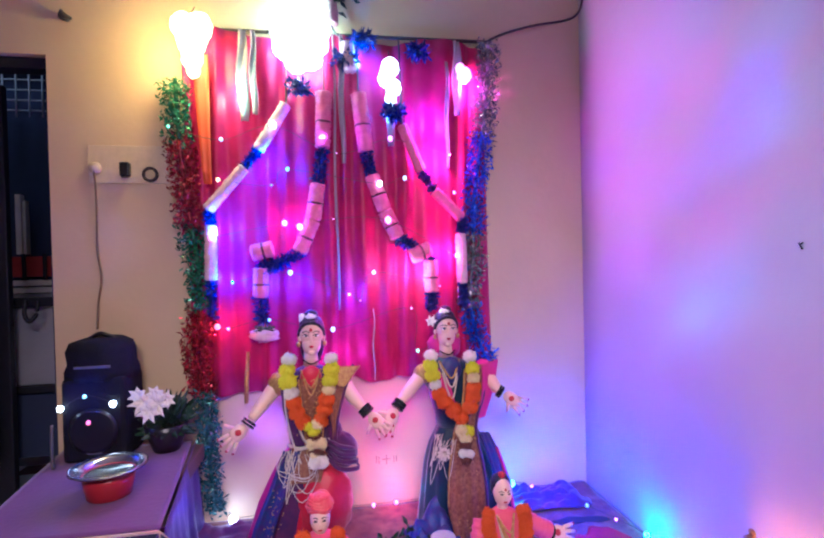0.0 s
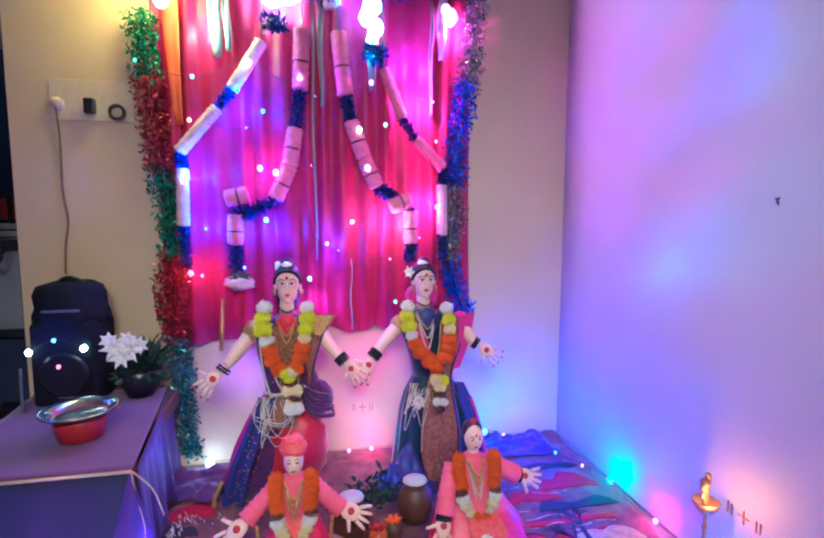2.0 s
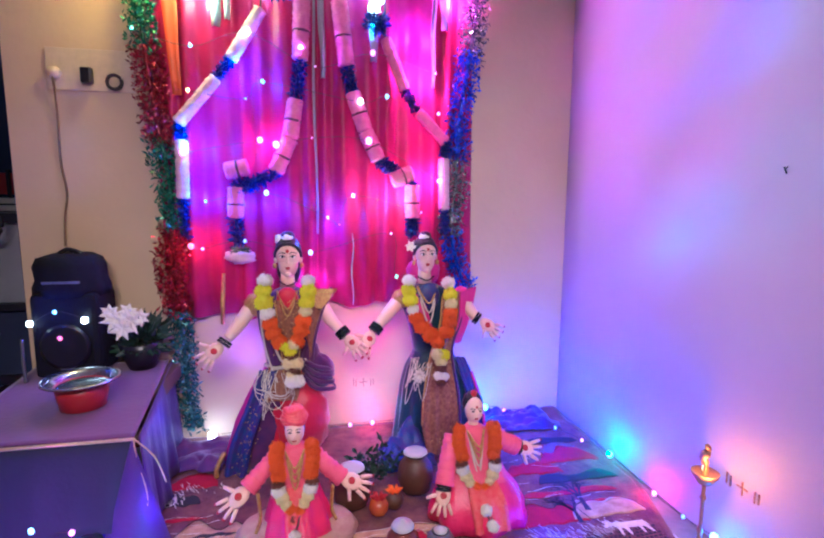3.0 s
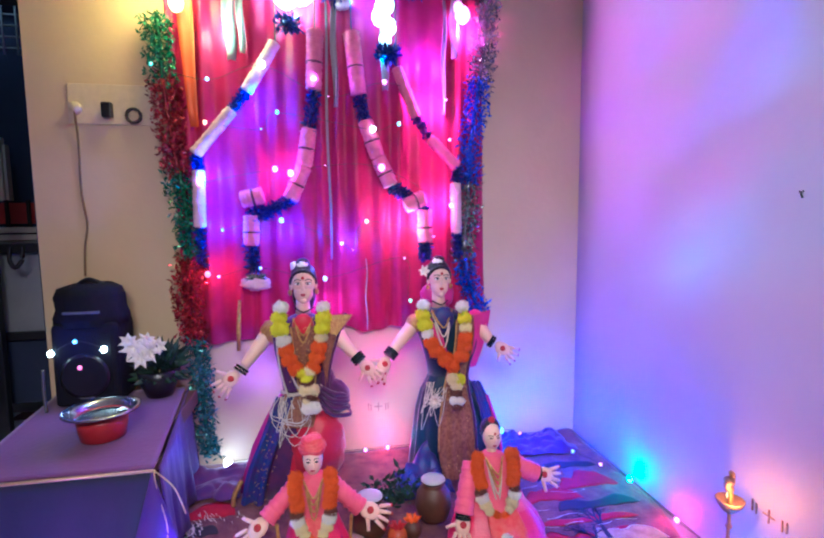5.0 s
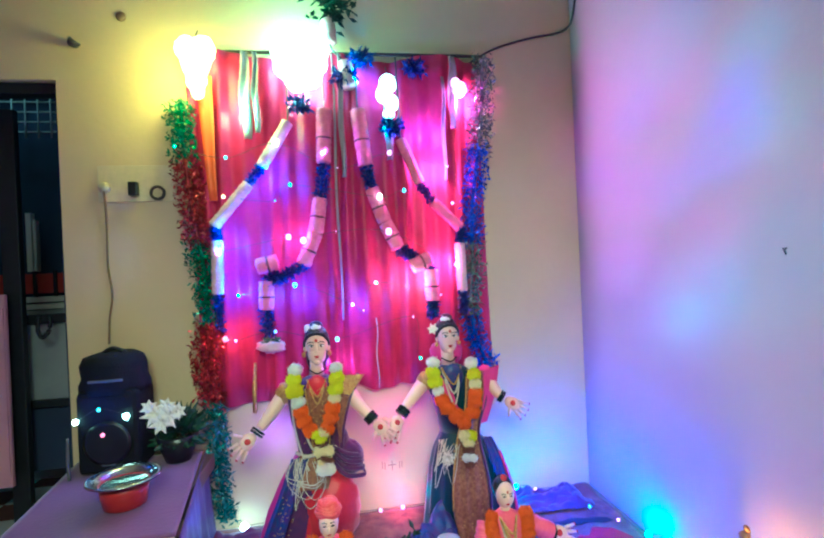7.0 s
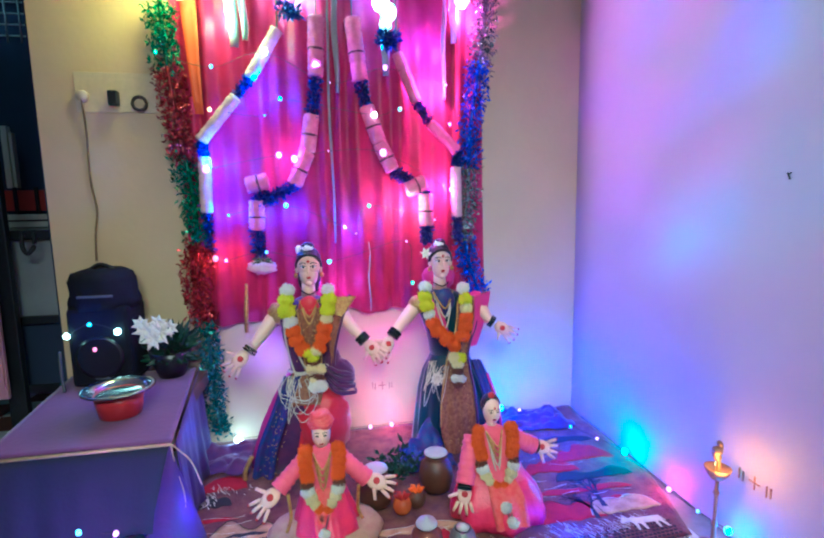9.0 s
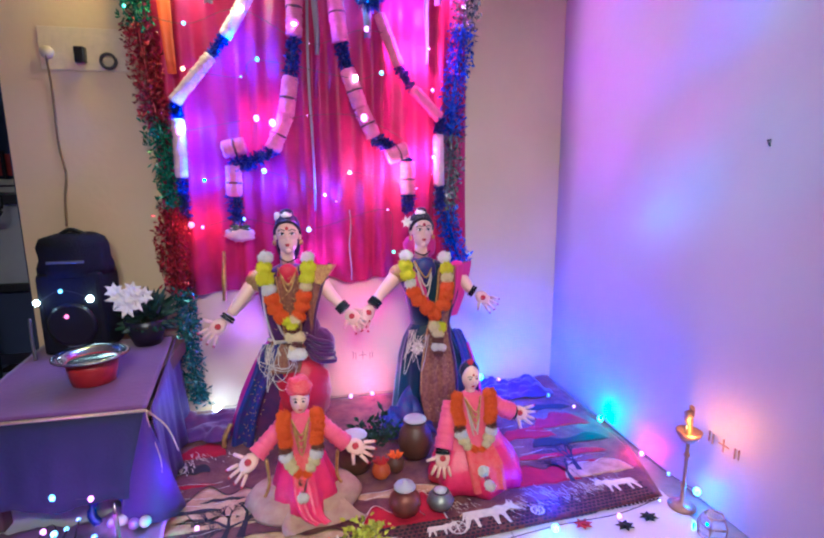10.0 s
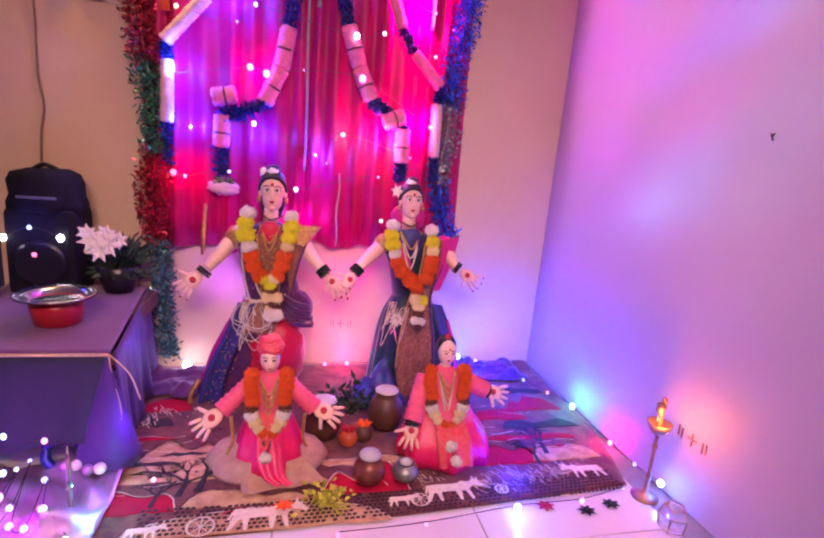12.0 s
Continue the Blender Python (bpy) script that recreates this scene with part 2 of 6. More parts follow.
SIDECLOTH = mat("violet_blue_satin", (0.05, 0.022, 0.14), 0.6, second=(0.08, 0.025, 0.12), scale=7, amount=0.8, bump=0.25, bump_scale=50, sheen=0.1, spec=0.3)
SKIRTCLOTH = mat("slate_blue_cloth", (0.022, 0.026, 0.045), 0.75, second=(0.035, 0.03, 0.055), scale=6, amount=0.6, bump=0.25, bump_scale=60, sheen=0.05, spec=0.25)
HEM = mat("gold_hem", (0.60, 0.44, 0.24), 0.4, 0.4, scale=80)
WOOD = mat("dark_bench_wood", (0.10, 0.05, 0.03), 0.5, scale=10)
STEEL = mat("bright_steel", (0.55, 0.53, 0.49), 0.2, 1.0, second=(0.34, 0.33, 0.30), scale=30, amount=0.8)
REDENAMEL = mat("red_enamel", (0.42, 0.02, 0.03), 0.28, second=(0.32, 0.015, 0.02), scale=10, amount=0.5, coat=0.2)
BLACK = mat("black_fabric", (0.009, 0.009, 0.013), 0.85, second=(0.016, 0.015, 0.02), scale=30, bump=0.4, bump_scale=140, spec=0.15)
BLACKGLOSS = mat("black_plastic", (0.012, 0.012, 0.015), 0.3, scale=10)
GREYTRIM = mat("grey_plastic", (0.14, 0.14, 0.15), 0.4, scale=20)
SWITCH = mat("cream_switch_plastic", (0.70, 0.58, 0.38), 0.4, scale=30, amount=0.3)
CABLE = mat("dark_cable", (0.05, 0.04, 0.035), 0.5, scale=30)
BROWNCABLE = mat("brown_cable", (0.22, 0.14, 0.07), 0.5, scale=30)
IRON = mat("dark_iron", (0.02, 0.022, 0.03), 0.5, 0.3, scale=20, bump=0.2, bump_scale=60)
# night darkness put into the colour; the lower gate panel shares it
NIGHT = mat("night_dark_blue", (0.03, 0.045, 0.10), 0.8, scale=3)
OUTWHITE = mat("outside_white_paint", (0.75, 0.72, 0.64), 0.7, scale=5, amount=0.3)
OUTGREY = mat("outside_grey_panel", (0.34, 0.36, 0.38), 0.6, scale=4, amount=0.5)
OUTRED = mat("outside_red_band", (0.40, 0.03, 0.03), 0.6, scale=6)
PINKPAINT = mat("pink_painted_board", (0.70, 0.34, 0.45), 0.5, scale=5, amount=0.4)
MUD = mat("clay_pot", (0.075, 0.03, 0.018), 0.45, second=(0.13, 0.055, 0.03), scale=14, amount=0.8, bump=0.2, bump_scale=50)
APPLE = mat("red_fruit", (0.42, 0.05, 0.02), 0.25, second=(0.55, 0.18, 0.03), scale=12, amount=0.7)
BRASS = mat("old_brass", (0.52, 0.30, 0.10), 0.28, 0.9, second=(0.35, 0.16, 0.06), scale=20, amount=0.7)
PALEBRASS = mat("pale_worn_brass", (0.40, 0.24, 0.16), 0.42, 0.6, second=(0.26, 0.13, 0.09), scale=40, amount=0.8)
COPPERPOT = mat("brown_glazed_copper", (0.26, 0.08, 0.05), 0.3, 0.4, second=(0.12, 0.04, 0.03), scale=24, amount=0.8, bump=0.1)
DULLSTEEL = mat("dull_steel", (0.30, 0.31, 0.28), 0.4, 0.7, second=(0.16, 0.18, 0.15), scale=24, amount=0.8)
LEAFG = mat("dark_green_leaf", (0.010, 0.035, 0.018), 0.5, second=(0.02, 0.06, 0.02), scale=20, island=0.4)
LEAFY = mat("yellow_green_leaf", (0.42, 0.46, 0.03), 0.5, second=(0.62, 0.58, 0.05), scale=20, island=0.4)
CUSHION = mat("cream_cushion_cloth", (0.50, 0.33, 0.20), 0.7, second=(0.40, 0.20, 0.14), scale=30, amount=0.9, bump=0.3, bump_scale=90)
FOIL = mat("silver_foil", (0.6, 0.4, 0.62), 0.5, 0.9, scale=20, amount=0.3)
GLASS = mat("lantern_glass", (0.9, 0.9, 0.92), 0.05, scale=10, amount=0.05, trans=0.9)
RUMPLE = mat("violet_satin", (0.045, 0.008, 0.09), 0.36, second=(0.07, 0.008, 0.03), scale=7, amount=0.9, bump=0.15, bump_scale=60, sheen=0.2)
PRINT_DARK = mat("dark_print", (0.025, 0.018, 0.02), 0.8, scale=30)
PRINT_PALE = mat("pale_print", (0.80, 0.72, 0.52), 0.8, scale=60, amount=0.5)
PRINT_RED = mat("red_print", (0.46, 0.010, 0.03), 0.8, second=(0.28, 0.008, 0.03), scale=18, amount=0.8, bump=0.2, bump_scale=200, spec=0.2)
PRINT_TAN = mat("tan_print", (0.62, 0.42, 0.22), 0.8, second=(0.36, 0.18, 0.09), scale=22, amount=0.9, bump=0.2, bump_scale=200, spec=0.2)
RUG = mat("maroon_printed_cloth", (0.10, 0.014, 0.03), 0.8, second=(0.24, 0.09, 0.06), scale=16, amount=0.9, bump=0.3, bump_scale=220, sheen=0.2, spec=0.2)
B_YEL, B_WHITE, B_CYAN, B_MAG = glow("yellow_bulb", (1, 0.70, 0.22), 10), glow("white_bulb", (0.92, 1, 0.9), 16), glow("cyan_bulb", (0.35, 0.75, 1), 3.0), glow("pink_bulb", (1, 0.32, 0.85), 3.2)
B_BLUE, B_RED, B_GRN, B_WARM = glow("blue_bulb", (0.22, 0.40, 1), 2.6), glow("red_bulb", (1, 0.14, 0.3), 2.4), glow("green_bulb", (0.25, 1, 0.55), 2.4), glow("warm_bulb", (1, 0.5, 0.15), 5)
LIDW = mat("grey_white_lid", (0.50, 0.50, 0.46), 0.4, scale=20, amount=0.4)
B_LAMPCY = glow("cyan_lamp", (0.65, 0.92, 1), 8)
# glow of the added tube light and the added passage bulb
B_FILL = glow("fill_lamp", (1, 0.93, 0.82), 3)


# ---- shapes ----
def faces_from(bm, n0, slot):
    bm.faces.ensure_lookup_table()
    for f in list(bm.faces)[n0:]:
        f.material_index = slot
        f.smooth = True


def tube(bm, pts, rad, seg=10, slot=0, flat=1.0):
    """A tapered tube along pts; rad is one radius or one a point."""
    n0 = len(bm.faces)
    pts = [Vector(p) for p in pts]
    rad = rad if isinstance(rad, (list, tuple)) else [rad] * len(pts)
    up = Vector((0.13, 0.31, 0.94))
    rings = []
    for i, p in enumerate(pts):
        d = (pts[min(i + 1, len(pts) - 1)] - pts[max(i - 1, 0)]).normalized()
        a = d.cross(up)
        a = a.normalized() if a.length > 1e-4 else d.orthogonal().normalized()
        b = d.cross(a)
        rings.append([bm.verts.new(p + rad[i] * (math.cos(2 * math.pi * k / seg) * a + flat * math.sin(2 * math.pi * k / seg) * b)) for k in range(seg)])
    for r, s in zip(rings, rings[1:]):
        for k in range(seg):
            bm.faces.new((r[k], r[(k + 1) % seg], s[(k + 1) % seg], s[k]))
    bm.faces.new(rings[0][::-1])
    bm.faces.new(rings[-1])
    faces_from(bm, n0, slot)


def loft(bm, rings, seg=24, slot=0, folds=0, amp=0.0, phase=0.0, cap=True, slots=None):
    """Stacked level rings (x, y, z, rx, ry), with folds that grow towards the first ring. slots: a rule from the angle to a slot."""
    n0 = len(bm.faces)
    made = []
    for i, (x, y, z, rx, ry) in enumerate(rings):
        w = amp * (1 - i / max(1, len(rings) - 1))
        row = []
        for k in range(seg):
            a = 2 * math.pi * k / seg
            f = 1 + w * math.sin(folds * a + phase) + 0.4 * w * math.sin(2.3 * folds * a + 1.7)
            row.append(bm.verts.new((x + rx * f * math.cos(a), y + ry * f * math.sin(a), z)))
        made.append(row)
    for r, s in zip(made, made[1:]):
        for k in range(seg):
            bm.faces.new((r[k], r[(k + 1) % seg], s[(k + 1) % seg], s[k]))
    if cap:
        bm.faces.new(made[0][::-1])
        bm.faces.new(made[-1])
    faces_from(bm, n0, slot)
    if slots:
        for f in list(bm.faces)[n0:]:
            c = f.calc_center_median()
            f.material_index = slots(c)


def ball(bm, c, r, seg=14, rows=9, slot=0, rough=0.0, turn=None):
    n0 = len(bm.faces)
    r = r if isinstance(r, (tuple, list)) else (r, r, r)
    m = Matrix.Translation(c) @ (turn or Matrix()) @ Matrix.Diagonal((*r, 1))
    got = bmesh.ops.create_uvsphere(bm, u_segments=seg, v_segments=rows, radius=1.0)
    for v in got["verts"]:
        if rough:
            v.co *= 1 + rough * noise.noise(v.co * 4.3 + Vector(c) * 31)
        v.co = m @ v.co
    faces_from(bm, n0, slot)


def box(bm, x0, x1, y0, y1, z0, z1, slot=0, bevel=0.0):
    n0 = len(bm.faces)
    got = bmesh.ops.create_cube(bm, size=1.0)
    for v in got["verts"]:
        v.co = Vector(((x0 + x1) / 2 + v.co.x * (x1 - x0), (y0 + y1) / 2 + v.co.y * (y1 - y0), (z0 + z1) / 2 + v.co.z * (z1 - z0)))
    if bevel:
        edges = {e for v in got["verts"] for e in v.link_edges}
        bmesh.ops.bevel(bm, geom=list(edges), offset=bevel, segments=2, affect="EDGES", profile=0.5)
    bm.faces.ensure_lookup_table()
    for f in list(bm.faces)[n0:]:
        f.material_index = slot


def lathe(bm, c, prof, seg=28, slot=0):
    """Turned about the upright through c; prof: rows of radius and height."""
    n0 = len(bm.faces)
    rings = [[bm.verts.new((c[0] + r * math.cos(2 * math.pi * k / seg), c[1] + r * math.sin(2 * math.pi * k / seg), c[2] + z)) for k in range(seg)] for r, z in prof]
    for a, b in zip(rings, rings[1:]):
        for k in range(seg):
            bm.faces.new((a[k], a[(k + 1) % seg], b[(k + 1) % seg], b[k]))
    bm.faces.new(rings[0][::-1])
    bm.faces.new(rings[-1])
    faces_from(bm, n0, slot)


def leaf(bm, base, tip, width, slot=0, curl=0.2, up=None):
    """A pointed leaf of two bent halves."""
    base, tip = Vector(base), Vector(tip)
    d = tip - base
    side = d.cross(up or Vector((0.2, -1, 0.1)))
    side = side.normalized() * width / 2 if side.length > 1e-6 else d.orthogonal().normalized() * width / 2
    nrm = side.cross(d).normalized() * curl * d.length
    mid = base + d * 0.45 + nrm
    v = [bm.verts.new(p) for p in (base, mid + side - nrm * 0.5, tip, mid - side - nrm * 0.5, mid)]
    for f in ((0, 1, 4), (1, 2, 4), (2, 3, 4), (3, 0, 4)):
        bm.faces.new([v[i] for i in f]).material_index = slot


def mesh(name, bm, mats, solid=0.0):
    me = bpy.data.meshes.new(name)
    bmesh.ops.recalc_face_normals(bm, faces=bm.faces) if not solid else None
    bm.to_mesh(me)
    bm.free()
    for m in (mats if isinstance(mats, (list, tuple)) else [mats]):
        me.materials.append(m)
    return me


def part(name, bm, mats, parent=None, label="", solid=0.0):
    ob = new(name, mesh(name, bm, mats, solid))
    ob.parent = parent
    if solid:
        s = ob.modifiers.new("thickness", "SOLIDIFY")
        s.thickness, s.offset = solid, 0
    if label:
        tagged(ob, label)
    return ob


def thing(name, label, category, group="", kind="", at=(0, 0, 0)):
    ob = new(name)
    ob.empty_display_size = 0.05
    ob.location = at
    return tagged(ob, label, category, group, kind)


def setting(name, bm, mats, label, category):
    return tagged(part(name, bm, mats), label, category, "", "structure")


def bez(pts, n=8):
    """A smooth line through pts."""
    out = []
    P = [Vector(p) for p in pts]
    for i in range(len(P) - 1):
        a, b, c, d = P[max(i - 1, 0)], P[i], P[i + 1], P[min(i + 2, len(P) - 1)]
        for k in range(n):
            t = k / n
            out.append(0.5 * ((2 * b) + (c - a) * t + (2 * a - 5 * b + 4 * c - d) * t * t + (3 * b - a - 3 * c + d) * t ** 3))
    return out + [P[-1]]


def base_of(p):
    off = Vector()
    while p:
        off += p.location
        p = p.parent
    return off


def bit(name, bm, mats, parent, label="", solid=0.0):
    """A part whose mesh is made in the room's own measure."""
    ob = part(name, bm, mats, parent, label, solid)
    ob.data.transform(Matrix.Translation(-base_of(parent)))
    return ob


def share(name, me, parent, at, turn=(0, 0, 0), size=1.0):
    ob = new(name, me)
    ob.parent = parent
    ob.location = Vector(at) - base_of(parent)
    ob.rotation_euler = turn
    ob.scale = size if isinstance(size, (tuple, list)) else (size,) * 3
    return ob


rnd = random.Random(7)

# ---- the room ----
bm = bmesh.new()
box(bm, -1.52, 0.938, 1.75, 1.90, 0, 2.9)
box(bm, -2.45, -1.52, 1.75, 1.90, 2.085, 2.9)
box(bm, -2.70, -2.45, 1.75, 1.90, 0, 2.9)
setting("wall_north", bm, WALL, "cream painted plaster wall with a doorway", "wall")
bm = bmesh.new()
box(bm, 0.94, 1.09, -1.75, 1.90, 0, 2.9)
setting("wall_east", bm, WALL_SIDE, "plain off-white painted plaster wall washed by coloured light", "wall")
# Unseen walls and ceiling that close the room and hold bounce down.
bm = bmesh.new()
box(bm, -2.70, 0.94, -1.90, -1.75, 0, 2.9)
setting("wall_south", bm, DIMWALL, "unseen plain tan wall darkened to cut bounced light", "wall")
bm = bmesh.new()
box(bm, -2.85, -2.70, -1.90, 1.90, 0, 2.9)
setting("wall_west", bm, DIMWALL, "unseen plain tan wall darkened to cut bounced light", "wall")
bm = bmesh.new()
box(bm, -2.85, 1.09, -1.90, 1.90, 2.9, 3.0)
setting("ceiling", bm, CEIL, "unseen plain ceiling darkened to cut bounced light", "ceiling")
bm = bmesh.new()
box(bm, -3.4, 1.09, -1.90, 3.2, -0.12, -0.006)
floor = setting("floor", bm, GROUT, "glossy white tiled floor with thin dark joints", "floor")

# doorway: dark frame, iron gate and the passage behind it
door = thing("door_1", "dark iron gate in a doorway onto a dark passage", "door", "", "structure", (-1.98, 1.82, 0))
bm = bmesh.new()
box(bm, -2.45, -1.522, 1.78, 1.86, 2.035, 2.083, bevel=0.004)
box(bm, -2.448, -2.40, 1.78, 1.86, 0, 2.035, bevel=0.004)
bit("door_frame", bm, IRON, door)
bm = bmesh.new()
box(bm, -1.905, -1.825, 1.98, 2.02, 0.006, 2.03, bevel=0.006)
bit("gate_post", bm, IRON, door)
bm = bmesh.new()
tube(bm, bez([(-1.755, 1.98, 1.02), (-1.75, 1.96, 0.96), (-1.725, 1.95, 0.925), (-1.70, 1.96, 0.96), (-1.705, 1.98, 1.02)], 5), 0.010, 8)
bit("latch", bm, IRON, door, "dark iron latch loop")
for z0, z1 in ((0.985, 1.03), (0.565, 0.60)):
    bm = bmesh.new()
    box(bm, -2.40, -1.53, 2.06, 2.09, z0, z1, bevel=0.003)
    bit("gate_rail", bm, IRON, door)
bm = bmesh.new()
box(bm, -2.40, -1.53, 2.10, 2.115, 0.60, 0.985)
bit("gate_panel", bm, OUTGREY, door, "pale grey sheet panel")
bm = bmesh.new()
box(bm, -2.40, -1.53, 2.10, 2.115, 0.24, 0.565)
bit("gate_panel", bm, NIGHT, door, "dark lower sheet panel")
grille = thing("window_grille", "pale thin-barred window grille over a dark passage", "grille", "", "", (-2.05, 2.62, 2.05))
for i in range(9):
    bm = bmesh.new()
    tube(bm, [(-2.40 + i * 0.07, 2.62, 2.06), (-2.40 + i * 0.07, 2.62, 2.40)], 0.005, 6)
    bit("bar", bm, OUTGREY, grille)
for i in range(5):
    bm = bmesh.new()
    tube(bm, [(-2.44, 2.63, 2.10 + i * 0.06), (-1.80, 2.63, 2.10 + i * 0.06)], 0.005, 6)
    bit("crossbar", bm, OUTGREY, grille)
bm = bmesh.new()
box(bm, -2.46, -1.78, 2.60, 2.66, 2.40, 2.47)
bit("head_rail", bm, OUTGREY, grille)
# Added backdrop round the passage, its dark blue standing for the night.
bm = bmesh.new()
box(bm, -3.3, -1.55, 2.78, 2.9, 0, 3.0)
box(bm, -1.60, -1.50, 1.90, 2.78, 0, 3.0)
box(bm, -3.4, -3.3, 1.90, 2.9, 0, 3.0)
setting("passage_backdrop", bm, NIGHT, "added backdrop wall coloured dark blue as the night passage", "wall")
par = thing("parapet", "red and white striped parapet with iron bars", "parapet", "", "", (-2.1, 2.66, 0))
for nm, z0, z1, y0, m in (("white_band", 1.03, 1.062, 2.62, OUTWHITE), ("white_band", 1.072, 1.105, 2.62, OUTWHITE), ("red_band", 1.125, 1.245, 2.66, OUTRED), ("base", 0.0, 1.025, 2.64, OUTGREY)):
    bm = bmesh.new()
    box(bm, -2.6, -1.62, y0, 2.72, z0, z1, bevel=0.003)
    bit(nm, bm, m, par)
for i in range(7):
    bm = bmesh.new()
    box(bm, -2.44 + i * 0.11, -2.425 + i * 0.11, 2.60, 2.618, 1.105, 1.56 if i == 2 else 1.26)
    bit("bar", bm, OUTWHITE if i == 2 else IRON, par)
bm = bmesh.new()
box(bm, -2.19, -2.16, 2.70, 2.74, 1.26, 1.62)
box(bm, -2.15, -2.135, 2.70, 2.74, 1.26, 1.58)
tagged(part("pale_post", bm, OUTWHITE), "pair of pale posts in the dark passage", "post")
bm = bmesh.new()
box(bm, -2.12, -1.855, 1.905, 1.93, 0.24, 1.14, bevel=0.006)
box(bm, -1.90, -1.86, 1.897, 1.904, 0.30, 1.08)
tagged(part("pink_board", bm, PINKPAINT), "pink painted board leaning outside the doorway", "board")
# Out-of-view bulb and bracket, made up to carry the passage's added light.
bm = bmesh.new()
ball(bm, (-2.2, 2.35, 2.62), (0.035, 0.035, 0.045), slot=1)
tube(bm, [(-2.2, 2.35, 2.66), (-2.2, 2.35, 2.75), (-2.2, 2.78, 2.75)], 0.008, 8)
tagged(part("added_passage_bulb", bm, [CABLE, B_FILL]), "unseen bulb added on a bracket to light the passage", "lamp")

# wall fittings
sb = thing("switchboard", "white switch panel with black plug on cream wall", "switch", "", "", (-1.22, 1.745, 1.62))
bm = bmesh.new()
box(bm, -1.365, -1.04, 1.7435, 1.7495, 1.535, 1.70, bevel=0.002)
plate = bit("backplate", bm, SWITCH, sb)
bm = bmesh.new()
box(bm, -1.228, -1.188, 1.705, 1.736, 1.560, 1.622, bevel=0.006)
bit("plug", bm, BLACKGLOSS, plate, "black plug adaptor")
bm = bmesh.new()
tube(bm, [(-1.335, 1.725, 1.60), (-1.335, 1.743, 1.60)], [0.022, 0.026], 14)
bit("socket", bm, SWITCH, plate)
bm = bmesh.new()
ring = [(-1.11 + 0.028 * math.cos(a * math.pi / 8), 1.728, 1.572 + 0.028 * math.sin(a * math.pi / 8)) for a in range(17)]
tube(bm, ring, 0.007, 8)
bit("ring", bm, CABLE, sb, "dark cable coil")
bm = bmesh.new()
tube(bm, bez([(-1.335, 1.728, 1.585), (-1.335, 1.742, 1.45), (-1.338, 1.743, 1.25), (-1.325, 1.743, 1.12), (-1.34, 1.742, 1.02), (-1.345, 1.735, 0.90)], 6), 0.0045, 6)
tagged(part("power_cable", bm, BROWNCABLE), "thin brown power cable hanging down the wall", "cable")
bm = bmesh.new()
tube(bm, bez([(0.36, 1.742, 2.17), (0.386, 1.742, 2.20), (0.52, 1.742, 2.275), (0.693, 1.742, 2.33), (0.86, 1.742, 2.365), (0.925, 1.735, 2.40), (0.934, 1.70, 2.46), (0.934, 1.64, 2.62), (0.934, 1.6, 2.89)], 6), 0.0055, 6)
tagged(part("power_cable", bm, CABLE), "dark cable swagged up the wall corner", "cable")
bm = bmesh.new()
tube(bm, [(-1.43, 1.75, 2.24), (-1.43, 1.71, 2.235)], [0.012, 0.018], 8)
tube(bm, [(-1.44, 1.72, 2.26), (-1.43, 1.70, 2.235), (-1.395, 1.71, 2.225)], [0.008, 0.016, 0.006], 8)
tagged(part("wall_hook", bm, CABLE), "small dark wall hook with a stub of cord", "hook")
bm = bmesh.new()
lathe(bm, (0, 0, 0), [(0.022, 0), (0.020, 0.006), (0.006, 0.008)], 14)
ob = part("wall_plug", bm, BROWNCABLE)
ob.matrix_world = pose(-1.238, 1.749, 2.376, 90, 0, 0)
tagged(ob, "small brown filler cap on the wall", "wall plug")
bm = bmesh.new()
tube(bm, [(0.938, 0.572, 1.19), (0.937, 0.562, 1.172)], 0.0022, 6)
tube(bm, [(0.937, 0.568, 1.185), (0.937, 0.560, 1.19)], 0.0018, 6)
tagged(part("nail", bm, CABLE), "small bent nail in the white wall", "nail")
# painted bar marks on the walls
for nm, cx, m in (("painted_mark", (-0.097, 1.747, 0.216), 0), ("painted_mark", (0.937, 0.60, 0.235), 1)):
    mark = thing(nm, "small dark red hand-painted bar marks on the wall", "marking", "", "", cx)
    for j, (u, v, w, h) in enumerate(((-0.048, 0.004, 0.0035, 0.036), (-0.036, 0, 0.0035, 0.034), (0.0, 0, 0.0035, 0.044), (0.0, 0.002, 0.040, 0.0035), (0.036, -0.002, 0.0035, 0.034), (0.048, 0, 0.0035, 0.032))):
        bm = bmesh.new()
        if m:
            box(bm, cx[0] - 0.001, cx[0] + 0.0025, cx[1] - u * 1.2 - w / 2, cx[1] - u * 1.2 + w / 2, cx[2] + v - h / 2, cx[2] + v + h / 2)
        else:
            box(bm, cx[0] + u - w / 2, cx[0] + u + w / 2, cx[1] - 0.001, cx[1] + 0.0025, cx[2] + v - h / 2, cx[2] + v + h / 2)
        bit("bar", bm, MARKRED, mark)
# Body for the added front light; no tube is in view.
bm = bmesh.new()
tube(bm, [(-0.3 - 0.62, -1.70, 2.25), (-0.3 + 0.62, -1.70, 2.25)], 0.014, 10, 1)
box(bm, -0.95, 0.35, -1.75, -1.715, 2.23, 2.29)
